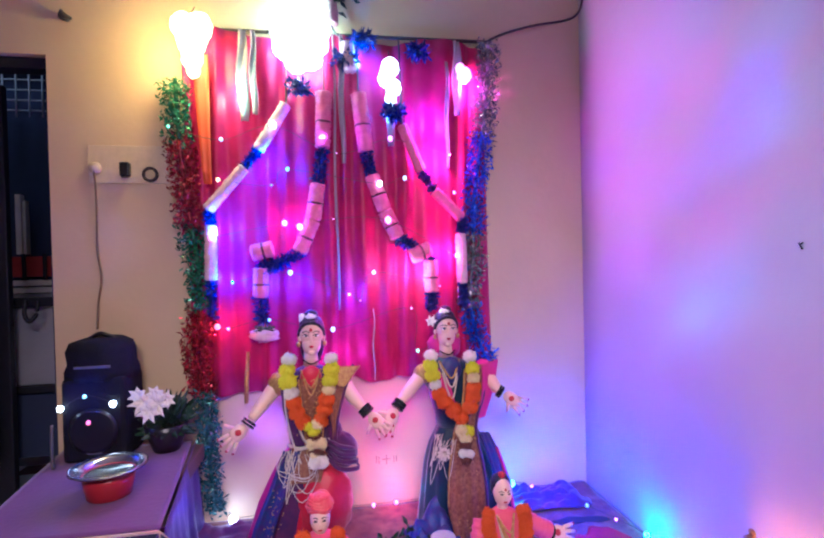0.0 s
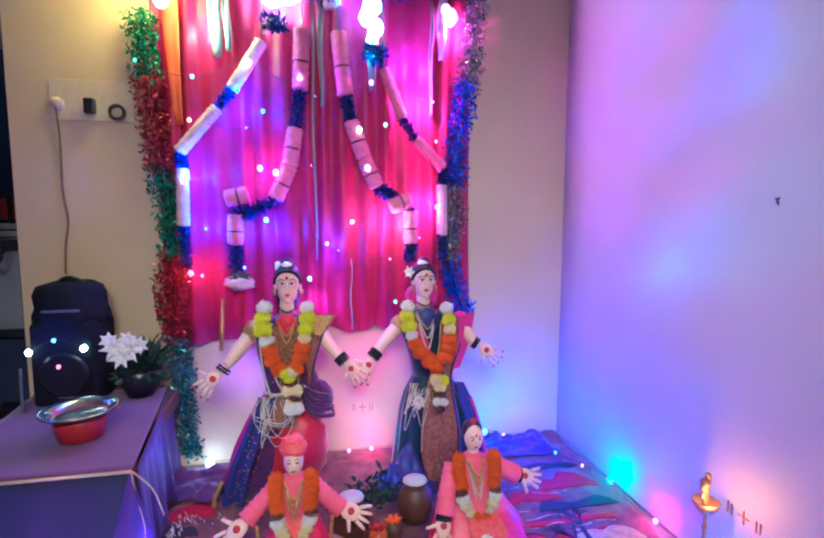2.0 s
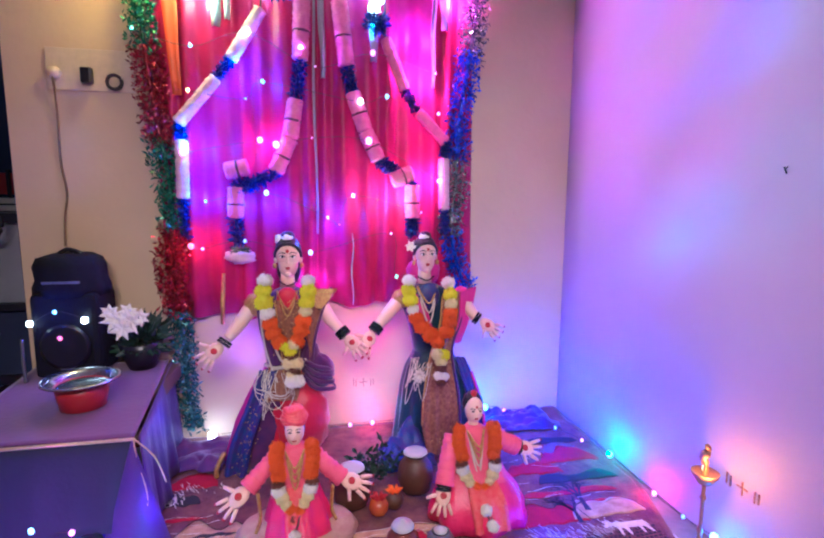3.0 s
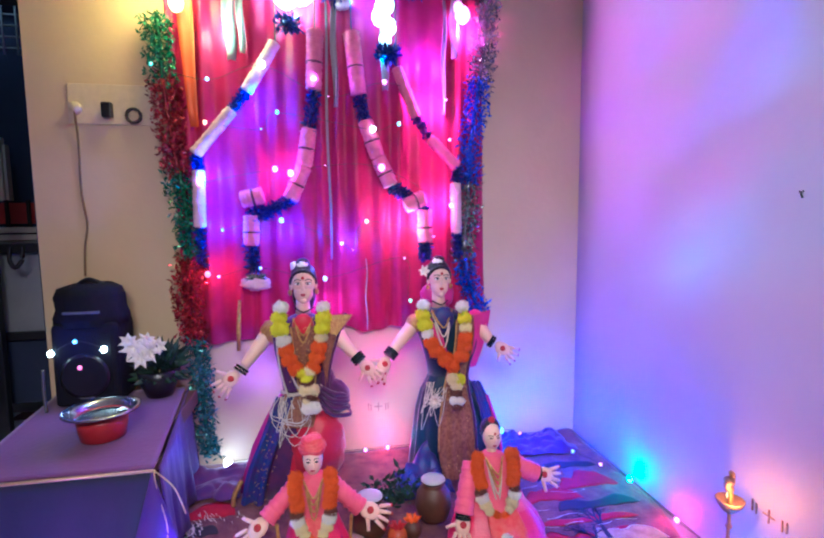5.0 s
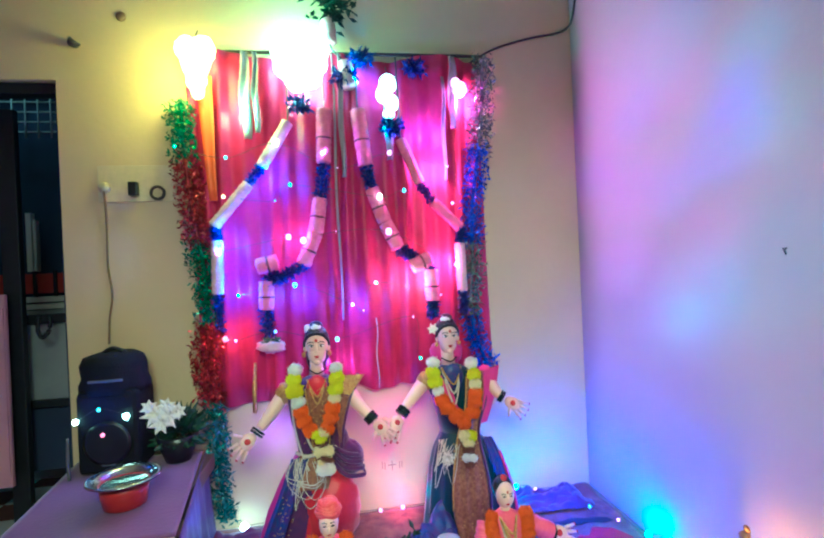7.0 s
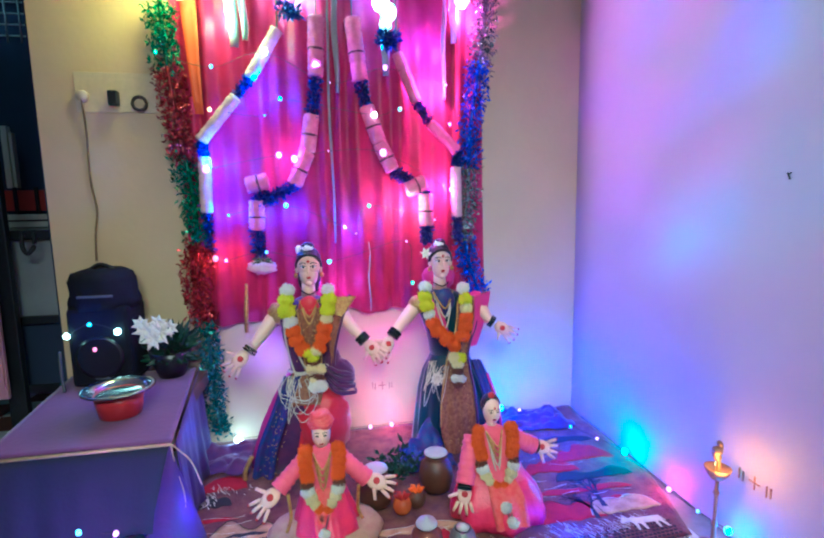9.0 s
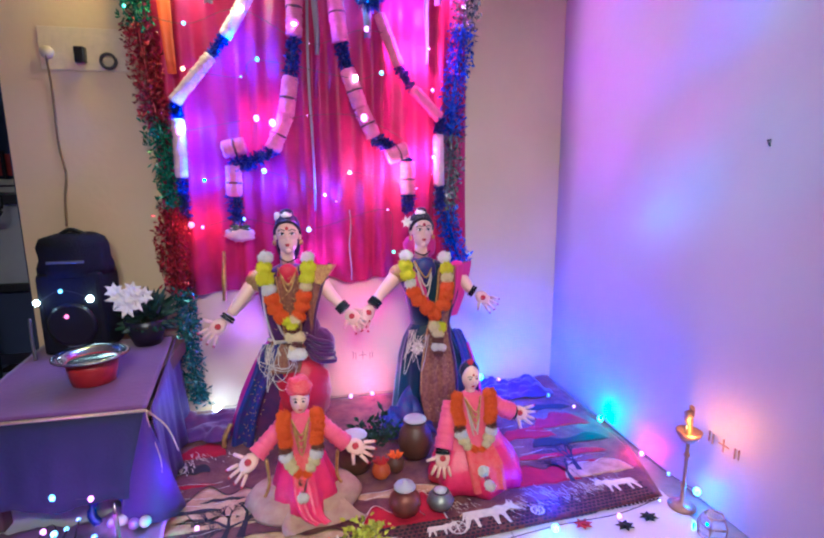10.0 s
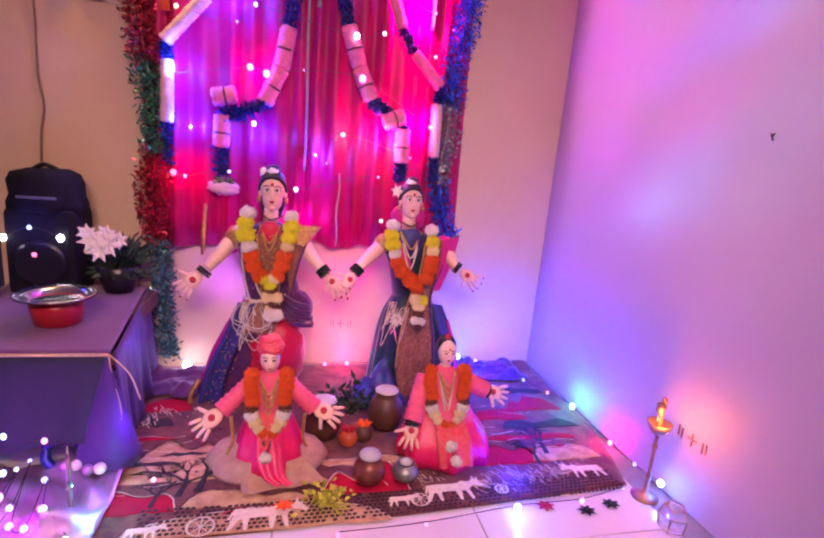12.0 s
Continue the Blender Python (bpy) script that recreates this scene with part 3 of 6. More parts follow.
tagged(part("unseen_tube", bm, [SWITCH, B_FILL]), "unseen white tube light added behind the camera", "lamp")
# Body for the added beams, out of view under the ceiling.
bm = bmesh.new()
lathe(bm, (-1.2, -1.36, 2.36), [(0.02, 0.54), (0.02, 0.05), (0.09, 0.03), (0.10, 0.0)], 18)
tagged(part("added_party_lamp", bm, BLACKGLOSS), "unseen black party lamp added for the wall patches", "lamp")

# ---- curtain and hangings ----
bm = bmesh.new()
NX, NZ = 170, 14
grid = []
for j in range(NZ + 1):
    v = j / NZ
    row = []
    for i in range(NX + 1):
        u = i / NX
        bottom = 0.565 + 0.10 * u + 0.012 * math.sin(u * 40)
        z = 2.20 + 0.02 * math.sin(u * 17) + (bottom - 2.20) * v
        pull = 0.4 + 0.6 * v
        x = -0.965 + 1.385 * u + 0.012 * math.sin(u * 30 + v * 2)
        y = 1.708 + pull * (0.016 * math.sin(u * 95 + 0.8 * math.sin(u * 13)) + 0.010 * math.sin(u * 41 + v * 1.2)) + 0.004 * math.sin(v * 9 + u * 20)
        row.append(bm.verts.new((x, y, z)))
    grid.append(row)
for a, b in zip(grid, grid[1:]):
    for i in range(NX):
        bm.faces.new((a[i], a[i + 1], b[i + 1], b[i])).smooth = True
tagged(part("curtain", bm, CURTAIN, solid=0.003), "maroon satin curtain hung in loose pleats on the wall", "curtain")
bm = bmesh.new()
tube(bm, [(-1.0, 1.722, 2.215), (0.46, 1.722, 2.225)], 0.008, 8)
tagged(part("curtain_rod", bm, CABLE), "thin dark curtain rod", "rod")
for x, w, z0, z1 in ((-0.70, 0.05, 1.80, 2.2), (-0.655, 0.03, 1.83, 2.2), (-0.27, 0.026, 1.62, 2.2), (-0.305, 0.010, 0.95, 2.2), (-0.15, 0.006, 0.62, 0.95), (0.27, 0.045, 1.85, 2.2), (0.22, 0.02, 1.6, 2.1), (-0.05, 0.04, 1.7, 2.1)):
    bm = bmesh.new()
    rows = []
    for j in range(13):
        v = j / 12
        z = z1 + (z0 - z1) * v
        ww = w * (0.6 + 0.4 * math.sin(v * 3))
        rows.append([bm.verts.new((x + ww * (k / 4 - 0.5) + 0.004 * math.sin(v * 9), 1.672 - 0.010 * math.sin(k * 1.6 + v * 5), z)) for k in range(5)])
    for a, b in zip(rows, rows[1:]):
        for k in range(4):
            bm.faces.new((a[k], a[k + 1], b[k + 1], b[k])).smooth = True
    tagged(part("net_streamer", bm, NET, solid=0.002), "white net streamer hanging over the curtain", "streamer", "net streamers")
bm = bmesh.new()
rows = []
for j in range(11):
    v = j / 10
    rows.append([bm.verts.new((-0.875 + 0.02 * v + (0.035 - 0.018 * v) * s, 1.665 - 0.008 * abs(s) + 0.004 * math.sin(v * 7), 2.08 - 0.56 * v)) for s in (-1, -0.4, 0.4, 1)])
for a, b in zip(rows, rows[1:]):
    for k in range(3):
        bm.faces.new((a[k], a[k + 1], b[k + 1], b[k])).smooth = True
tagged(part("ribbon", bm, ORANGECLOTH, solid=0.002), "bright orange ribbon hanging beside the curtain edge", "ribbon")


def tinsel(label, path, bands, radius, dense, seed):
    """A bushy garland of metallic strips along path; bands: start, end and colour."""
    r = random.Random(seed)
    line = bez(path, 10)
    top = thing("tinsel_garland", label, "garland", "tinsel garlands", "", line[0])
    n = len(line) - 1
    for lo, hi, m in bands:
        bm = bmesh.new()
        a, b = int(lo * n), max(int(lo * n) + 1, int(hi * n))
        tube(bm, line[a:b + 1], 0.010, 6)
        length = sum((line[i + 1] - line[i]).length for i in range(a, min(b, n)))
        for _ in range(int(dense * length)):
            f = a + (min(b, n) - a) * r.random()
            i = min(int(f), n - 1)
            p = line[i].lerp(line[i + 1], f - i)
            ang = r.uniform(0, 2 * math.pi)
            d = Vector((math.cos(ang), 0.62 * math.sin(ang), r.uniform(-0.7, 0.5)))
            p1 = p + d * radius * (0.72 if m is TTEAL else 1.0) * r.uniform(0.45, 1.15)
            p1.y = min(p1.y, 1.735)
            p0 = p1 - Vector((r.uniform(-1, 1), r.uniform(-0.6, 0.6), r.uniform(-1, 1))) * radius * 0.5
            p0.y = min(p0.y, 1.735)
            leaf(bm, p0, p1, r.uniform(0.007, 0.014), curl=r.uniform(-0.5, 0.5), up=Vector((r.uniform(-1, 1), r.uniform(-1, 1), r.uniform(-1, 1))))
        bit("tinsel_band", bm, m, top)


tinsel("green and red metallic tinsel garland along the curtain edge", [(-0.985, 1.69, 1.97), (-0.975, 1.68, 1.74), (-0.95, 1.68, 1.46), (-0.915, 1.68, 1.22), (-0.905, 1.68, 1.0), (-0.925, 1.68, 0.76), (-0.895, 1.68, 0.55), (-0.885, 1.685, 0.30), (-0.87, 1.69, 0.08)],
       [(0, 0.14, TGREEN), (0.14, 0.32, TRED), (0.32, 0.52, TGREEN), (0.52, 0.72, TRED), (0.72, 0.86, TTEAL), (0.86, 1.0, TTEAL)], 0.056, 2200, 3)
tinsel("blue and silver metallic tinsel garland along the curtain edge", [(0.435, 1.69, 2.20), (0.415, 1.68, 1.95), (0.385, 1.68, 1.72), (0.345, 1.68, 1.45), (0.335, 1.68, 1.2), (0.315, 1.68, 0.98), (0.345, 1.69, 0.82), (0.39, 1.69, 0.69)],
       [(0, 0.27, TSILVER), (0.27, 0.52, TBLUE), (0.52, 0.75, TSILVER), (0.75, 1.0, TBLUE)], 0.052, 2000, 4)


def roll(top, p0, p1, r, m, seed, belt=True):
    """One ruffled roll of petals with a dark ribbon round its middle."""
    q = random.Random(seed)
    p0, p1 = Vector(p0), Vector(p1)
    bm = bmesh.new()
    n = max(10, int((p1 - p0).length / 0.006))
    pts = [p0.lerp(p1, i / n) for i in range(n + 1)]
    rr = [r * (0.9 + 0.10 * (i % 2) + q.uniform(-0.05, 0.05)) * (0.8 if i in (0, n) else 1) for i in range(n + 1)]
    tube(bm, pts, rr, 18)
    for v in bm.verts:
        v.co += Vector((q.uniform(-1, 1), q.uniform(-1, 1), q.uniform(-1, 1))) * 0.0022
    bit("petal_roll", bm, m, top)
    if belt:
        bm = bmesh.new()
        c, d = p0.lerp(p1, 0.55), (p1 - p0).normalized() * 0.005
        tube(bm, [c - d, c, c + d], [r * 0.96, r * 1.05, r * 0.96], 16)
        bit("ribbon", bm, RIBBON, top)


def knot(top, p0, p1, r, m, seed):
    q = random.Random(seed)
    p0, p1 = Vector(p0), Vector(p1)
    bm = bmesh.new()
    tube(bm, [p0, p1], 0.008, 6)
    for _ in range(240):
        p = p0.lerp(p1, q.random())
        d = Vector((q.uniform(-1, 1), q.uniform(-1, 0.6), q.uniform(-1, 1))).normalized() * r * q.uniform(0.35, 1.1)
        leaf(bm, p + d * 0.4, p + d, 0.014, curl=q.uniform(-0.3, 0.3), up=Vector((q.uniform(-1, 1), 0.3, q.uniform(-1, 1))))
    bit("tinsel_knot", bm, m, top)


Y = 1.645
GARLANDS = [
    ("pale petal-roll garland with navy tinsel knots over the curtain", PALEPINK, 0.027, [(-0.515, 1.87), (-0.64, 1.665), (-0.70, 1.59), (-0.855, 1.405), (-0.845, 1.34), (-0.85, 1.10), (-0.845, 0.94)], "rkrkrk"),
    ("pink petal-roll garland with navy tinsel knots over the curtain", PINK, 0.036, [(-0.35, 1.93), (-0.362, 1.68), (-0.385, 1.52), (-0.412, 1.36), (-0.475, 1.215), (-0.56, 1.17), (-0.64, 1.15), (-0.645, 1.02), (-0.64, 0.90)], "rkrrkk2rk"),
    ("pink petal-roll garland with navy tinsel knots over the curtain", PINK, 0.036, [(-0.197, 1.93), (-0.168, 1.665), (-0.145, 1.56), (-0.09, 1.40), (-0.032, 1.275), (0.05, 1.22), (0.12, 1.17), (0.122, 1.02), (0.12, 0.95)], "rkrrkk2rk"),
    ("pale pink petal-roll garland with navy tinsel knots over the curtain", PINK, 0.026, [(0.0, 1.79), (0.085, 1.58), (0.145, 1.49), (0.275, 1.36), (0.265, 1.29), (0.27, 1.055), (0.275, 0.96)], "rkrkrk"),
]
for g, (label, m, r, pts, code) in enumerate(GARLANDS):
    P = [(x, Y, z) for x, z in pts]
    top = thing("petal_garland", label, "garland", "petal-roll garlands", "", (P[0][0], 1.68, P[0][2] + 0.1))
    codes = [c for c in code if not c.isdigit()]
    for i in range(len(P) - 1):
        c = codes[i]
        if c == "r":
            roll(top, P[i], P[i + 1], r, PALEPINK if (g == 3 and i > 3) or (g == 0) else m, g * 20 + i, belt=r > 0.03)
        else:
            knot(top, P[i], P[i + 1], r * 1.25, NAVY, g * 20 + i)
    bm = bmesh.new()
    tube(bm, bez([P[0], (P[0][0], 1.66, P[0][2] + 0.12), (P[0][0], 1.70, 2.2)], 4), 0.004, 6)
    bit("cord", bm, CABLE, top)
    if g in (1, 2):
        x, z = ((-0.635, 1.215), (0.07, 1.205))[g - 1]
        roll(top, (x - 0.045, Y - 0.01, z - 0.02 * (g == 2)), (x + 0.05, Y - 0.01, z + 0.02), 0.037, PINK, 90 + g)
    if g == 1:
        bm = bmesh.new()
        ball(bm, (-0.63, Y, 0.855), (0.065, 0.045, 0.03), slot=0, rough=0.4)
        bit("petal_end", bm, PALEPINK, top)
        bm = bmesh.new()
        for k in range(24):
            a = rnd.uniform(0, 6.3)
            leaf(bm, (-0.63, Y - 0.01, 0.87), (-0.63 + 0.05 * math.cos(a), Y - 0.03, 0.885 + 0.03 * math.sin(a)), 0.01)
        bit("tinsel_tuft", bm, TSILVER, top)
top = thing("petal_garland", "short pale petal rolls above the curtain", "garland", "petal-roll garlands", "", (-0.31, 1.72, 2.37))
roll(top, (-0.315, 1.70, 2.37), (-0.31, 1.69, 2.25), 0.034, PALEPINK, 140, False)
roll(top, (-0.245, 1.66, 2.16), (-0.23, 1.65, 2.03), 0.034, PALEPINK, 141, False)
bm = bmesh.new()
tube(bm, bez([(-0.315, 1.735, 2.46), (-0.31, 1.69, 2.25), (-0.245, 1.66, 2.16)], 5), 0.004, 6)
bit("cord", bm, CABLE, top)
for x, z in ((-0.04, 1.85), (-0.46, 1.95), (-0.17, 2.17), (0.08, 2.13), (-0.25, 2.08)):
    top = thing("tinsel_rosette", "navy blue tinsel rosette pinned on the curtain", "rosette", "navy rosettes", "", (x, 1.69, z))
    knot(top, (x - 0.03, 1.65, z), (x + 0.03, 1.65, z), 0.06, NAVY, int(x * 100) + 200)
bm = bmesh.new()
for _ in range(160):
    c = Vector((-0.29 + rnd.gauss(0, 0.045), 1.72 - abs(rnd.gauss(0, 0.015)), 2.46 + rnd.gauss(0, 0.04)))
    leaf(bm, c, c + Vector((rnd.uniform(-0.05, 0.05), rnd.uniform(-0.03, 0), rnd.uniform(-0.05, 0.03))), 0.022, curl=rnd.uniform(-0.3, 0.3))
for d in ((-0.1, 0.02), (0.12, -0.02), (0.06, 0.06)):
    tube(bm, bez([(-0.29, 1.735, 2.45), (-0.29 + d[0] * 0.6, 1.73, 2.46 + d[1]), (-0.29 + d[0], 1.73, 2.43 + d[1])], 4), 0.004, 5)
tagged(part("leaf_spray", bm, LEAFG), "dark green artificial leaf bunch fixed high on the wall", "leaves")

# ---- light strings ----
bm = bmesh.new()
ball(bm, (0, 0, 0), (1, 1, 1.15), 10, 7)
BULB = {m.name: None for m in (B_YEL, B_WHITE, B_CYAN, B_MAG, B_BLUE, B_RED, B_GRN, B_WARM)}
base_me = mesh("bulb", bm, B_YEL)
for m in (B_YEL, B_WHITE, B_CYAN, B_MAG, B_BLUE, B_RED, B_GRN, B_WARM):
    me = base_me.copy()
    me.materials.clear()
    me.materials.append(m)
    BULB[m.name] = me


def bulbs(label, group, spots, wire_y, wire_r=0.0013, name="light_string"):
    """A string: bulbs (place, size, colour) on one wire."""
    top = thing(name, label, "string lights", group, "", spots[0][0])
    line = []
    for (x, y, z), s, m in spots:
        line.append((x, y + wire_y, z))
    bm = bmesh.new()
    tube(bm, bez(line, 6) if len(line) > 1 else [line[0], (line[0][0], line[0][1], line[0][2] + 0.05)], wire_r, 5)
    bit("wire", bm, CABLE, top)
    for at, s, m in spots:
        share("bulb", BULB[m.name], top, at, size=s)


def glare_lamp(label, c, globes, m):
    """Glowing globes (x, z, radius) about c, as large as a bulb's glare, on one cord."""
    top = thing("glare_lamp", label, "lamp", "glowing lamps", "", c)
    for x, z, r in globes:
        bm = bmesh.new()
        ball(bm, (c[0] + x, c[1], c[2] + z), (r, r * 0.7, r * 1.15), 18, 12, rough=0.12)
        bit("globe", bm, m, top, "glowing globe sized to the bulb glare")
    z = max(g[1] + g[2] for g in globes)
    bm = bmesh.new()
    tube(bm, [(c[0], c[1], c[2] + z), (c[0], 1.70, c[2] + z + 0.06)], 0.003, 6)
    bit("cord", bm, CABLE, top)


# The glare round four small bulbs is built as globes.
glare_lamp("yellow bulb glare built as glowing globes at the curtain top", (-0.90, 1.64, 2.10), [(0, 0.03, 0.062), (-0.035, 0.09, 0.05), (0.03, 0.085, 0.055), (0.0, -0.045, 0.045), (0.004, -0.10, 0.028)], B_YEL)
glare_lamp("white bulb glare built as glowing globes at the curtain top", (-0.45, 1.64, 2.13), [(-0.06, 0.0, 0.058), (0.0, 0.03, 0.07), (0.065, 0.015, 0.06), (-0.015, -0.06, 0.055), (0.05, -0.055, 0.045), (-0.085, 0.055, 0.04), (0.10, 0.065, 0.035)], B_WHITE)
glare_lamp("cyan bulb glare built as glowing globes at the curtain top", (-0.05, 1.645, 1.99), [(0.0, 0.06, 0.04), (-0.02, 0.01, 0.036), (0.015, -0.03, 0.034), (0.0, -0.085, 0.026)], B_LAMPCY)
glare_lamp("pink bulb glare built as small glowing globes at the curtain top", (0.30, 1.645, 2.03), [(0.0, 0.0, 0.034), (-0.02, 0.03, 0.022)], B_MAG)
S = 0.0060
bulbs("coloured bulb string across the curtain", "curtain strings", [((-0.998, 1.62, 1.755), S, B_GRN), ((-0.79, 1.63, 1.707), S * 1.2, B_CYAN), ((-0.569, 1.60, 1.765), S * 2.2, B_WHITE), ((-0.30, 1.655, 1.66), S * 0.5, B_MAG), ((-0.059, 1.62, 1.72), S * 1.7, B_MAG), ((0.219, 1.63, 1.655), S * 0.8, B_MAG)], 0.012)
bulbs("coloured bulb string across the curtain", "curtain strings", [((-0.803, 1.61, 1.53), S * 1.3, B_WARM), ((-0.585, 1.63, 1.511), S * 0.6, B_CYAN), ((-0.516, 1.63, 1.582), S * 1.3, B_GRN), ((-0.114, 1.60, 1.515), S * 1.9, B_WHITE), ((0.003, 1.62, 1.544), S * 1.4, B_CYAN), ((0.23, 1.61, 1.478), S * 1.1, B_MAG)], 0.012)
bulbs("coloured bulb string across the curtain", "curtain strings", [((-0.835, 1.61, 1.285), S * 2.2, B_MAG), ((-0.531, 1.60, 1.342), S * 2.0, B_MAG), ((-0.467, 1.60, 1.325), S * 2.3, B_MAG), ((-0.321, 1.65, 1.364), S * 0.5, B_MAG), ((-0.08, 1.60, 1.352), S * 2.4, B_MAG), ((0.235, 1.61, 1.186), S * 1.5, B_MAG)], 0.012)
bulbs("coloured bulb string across the curtain", "curtain strings", [((-0.76, 1.63, 1.088), S, B_BLUE), ((-0.514, 1.62, 1.127), S * 1.7, B_CYAN), ((-0.259, 1.64, 1.022), S * 1.1, B_MAG), ((-0.209, 1.65, 0.991), S * 0.5, B_MAG), ((-0.147, 1.63, 1.119), S * 1.3, B_GRN), ((0.159, 1.63, 1.046), S * 0.6, B_MAG)], 0.012)
bulbs("coloured bulb string across the curtain", "curtain strings", [((-0.82, 1.60, 0.905), S * 2.0, B_RED), ((-0.778, 1.61, 0.893), S, B_MAG), ((-0.606, 1.60, 0.925), S * 1.1, B_BLUE), ((-0.336, 1.60, 0.872), S * 1.6, B_CYAN), ((0.02, 1.62, 0.951), S * 0.7, B_MAG), ((0.044, 1.61, 0.757), S * 1.2, B_GRN), ((0.229, 1.62, 0.857), S * 1.1, B_GRN)], 0.012)
L = 0.008
bulbs("coloured bulb string along the wall foot behind the statues", "floor strings", [((-0.795, 1.69, 0.03), L * 2.2, B_WHITE), ((-0.6, 1.72, 0.02), L * 0.6, B_BLUE), ((-0.167, 1.71, 0.02), L, B_MAG), ((-0.059, 1.71, 0.022), L * 1.1, B_MAG), ((0.2, 1.72, 0.02), L * 0.7, B_BLUE), ((0.516, 1.70, 0.06), L * 1.7, B_CYAN), ((0.61, 1.68, 0.045), L, B_MAG), ((0.76, 1.68, 0.035), L, B_MAG)], 0.012)
bulbs("coloured bulb string along the foot of the white wall", "floor strings", [((0.80, 1.50, 0.02), L, B_BLUE), ((0.86, 1.36, 0.02), L * 0.8, B_MAG), ((0.90, 1.205, 0.03), L * 1.7, B_GRN), ((0.905, 0.93, 0.02), L * 1.1, B_MAG), ((0.912, 0.79, 0.02), L * 0.8, B_BLUE), ((0.915, 0.66, 0.035), L * 1.6, B_CYAN)], 0.012)
bulbs("coloured bulb string along the front of the floor cloth", "floor strings", [((-0.185, 0.575, 0.016), L * 0.8, B_RED), ((0.07, 0.585, 0.016), L * 0.5, B_MAG), ((0.37, 0.62, 0.018), L * 1.5, B_CYAN), ((0.60, 0.63, 0.016), L * 0.9, B_MAG), ((0.78, 0.67, 0.016), L * 0.5, B_BLUE)], 0.01)
bulbs("coloured bulb string trailing off the draped bench", "floor strings", [((-1.12, 0.90, 0.16), L * 1.2, B_CYAN), ((-1.02, 0.90, 0.14), L, B_MAG), ((-0.845, 0.925, 0.22), L * 1.5, B_CYAN), ((-0.82, 0.93, 0.10), L, B_RED), ((-0.72, 0.86, 0.02), L * 0.8, B_MAG)], 0.01)
bulbs("blue bulb string over the black loudspeaker", "floor strings", [((-1.378, 1.488, 0.627), L * 1.4, B_WHITE), ((-1.29, 1.485, 0.67), L * 0.9, B_CYAN), ((-1.191, 1.488, 0.634), L * 1.5, B_WHITE)], 0.012)

# ---- the draped bench and what stands on it ----
bench = thing("bench", "low bench draped in mauve satin with slate skirt", "bench", "", "", (-1.15, 1.3, 0))
TOP = [(-0.85, 0.935), (-0.955, 1.685), (-1.47, 1.685), (-1.385, 0.935)]
bm = bmesh.new()
nu, nv = 30, 30
g = [[None] * (nv + 1) for _ in range(nu + 1)]
for i in range(nu + 1):
    for j in range(nv + 1):
        u, v = i / nu, j / nv
        a = Vector(TOP[3]).lerp(Vector(TOP[0]), u)
        b = Vector(TOP[2]).lerp(Vector(TOP[1]), u)
        p = a.lerp(b, v)
        g[i][j] = bm.verts.new((p.x, p.y, 0.40 + 0.0025 * noise.noise(Vector((p.x * 7, p.y * 7, 0)))))
for i in range(nu):
    for j in range(nv):
        bm.faces.new((g[i][j], g[i + 1][j], g[i + 1][j + 1], g[i][j + 1])).smooth = True
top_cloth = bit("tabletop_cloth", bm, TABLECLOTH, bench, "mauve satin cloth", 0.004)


def skirt(a, b, z0, z1, waves, amp, m, label, out):
    bm = bmesh.new()
    rows = []
    for j in range(9):
        v = j / 8
        row = []
        for i in range(49):
            u = i / 48
            p = Vector(a).lerp(Vector(b), u)
            w = amp * v * (math.sin(u * waves) + 0.5 * math.sin(u * waves * 2.3 + 1))
            row.append(bm.verts.new((p.x + out[0] * (w + 0.012 + 0.02 * v), p.y + out[1] * (w + 0.012 + 0.02 * v), z1 + (z0 - z1) * v + 0.01 * v * math.sin(u * 9))))
        rows.append(row)
    for r, s in zip(rows, rows[1:]):
        for i in range(48):
            bm.faces.new((r[i], r[i + 1], s[i + 1], s[i])).smooth = True
    return bit("cloth_skirt", bm, m, bench, label, 0.003)


# The drape's front is darkest, its side bluer than the top.
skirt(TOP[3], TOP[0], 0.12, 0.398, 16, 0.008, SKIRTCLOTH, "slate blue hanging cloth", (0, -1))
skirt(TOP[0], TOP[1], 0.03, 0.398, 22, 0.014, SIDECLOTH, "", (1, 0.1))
bm = bmesh.new()
tube(bm, [(-1.39, 0.922, 0.398), (-1.15, 0.921, 0.399), (-0.85, 0.922, 0.399)], 0.005, 8)
tube(bm, bez([(-0.848, 0.922, 0.40), (-0.84, 0.915, 0.33), (-0.82, 0.91, 0.25), (-0.815, 0.90, 0.20)], 5), 0.0026, 6)
tube(bm, bez([(-0.848, 0.922, 0.40), (-0.80, 0.94, 0.33), (-0.775, 0.95, 0.24)], 5), 0.0026, 6)
bit("hem", bm, HEM, top_cloth, "pale gold hem")
bm = bmesh.new()
rows = []
for j in range(10):
    v = j / 9
    rows.append([bm.verts.new((-0.852 + 0.10 * v * math.sin(k * 0.9) + 0.02 * math.cos(k * 2.1) * v, 0.93 - 0.055 * v * math.cos(k * 0.9) - 0.01, 0.395 - 0.34 * v)) for k in range(-2, 6)])
for r, s in zip(rows, rows[1:]):
    for k in range(7):
        bm.faces.new((r[k], r[k + 1], s[k + 1], s[k])).smooth = True
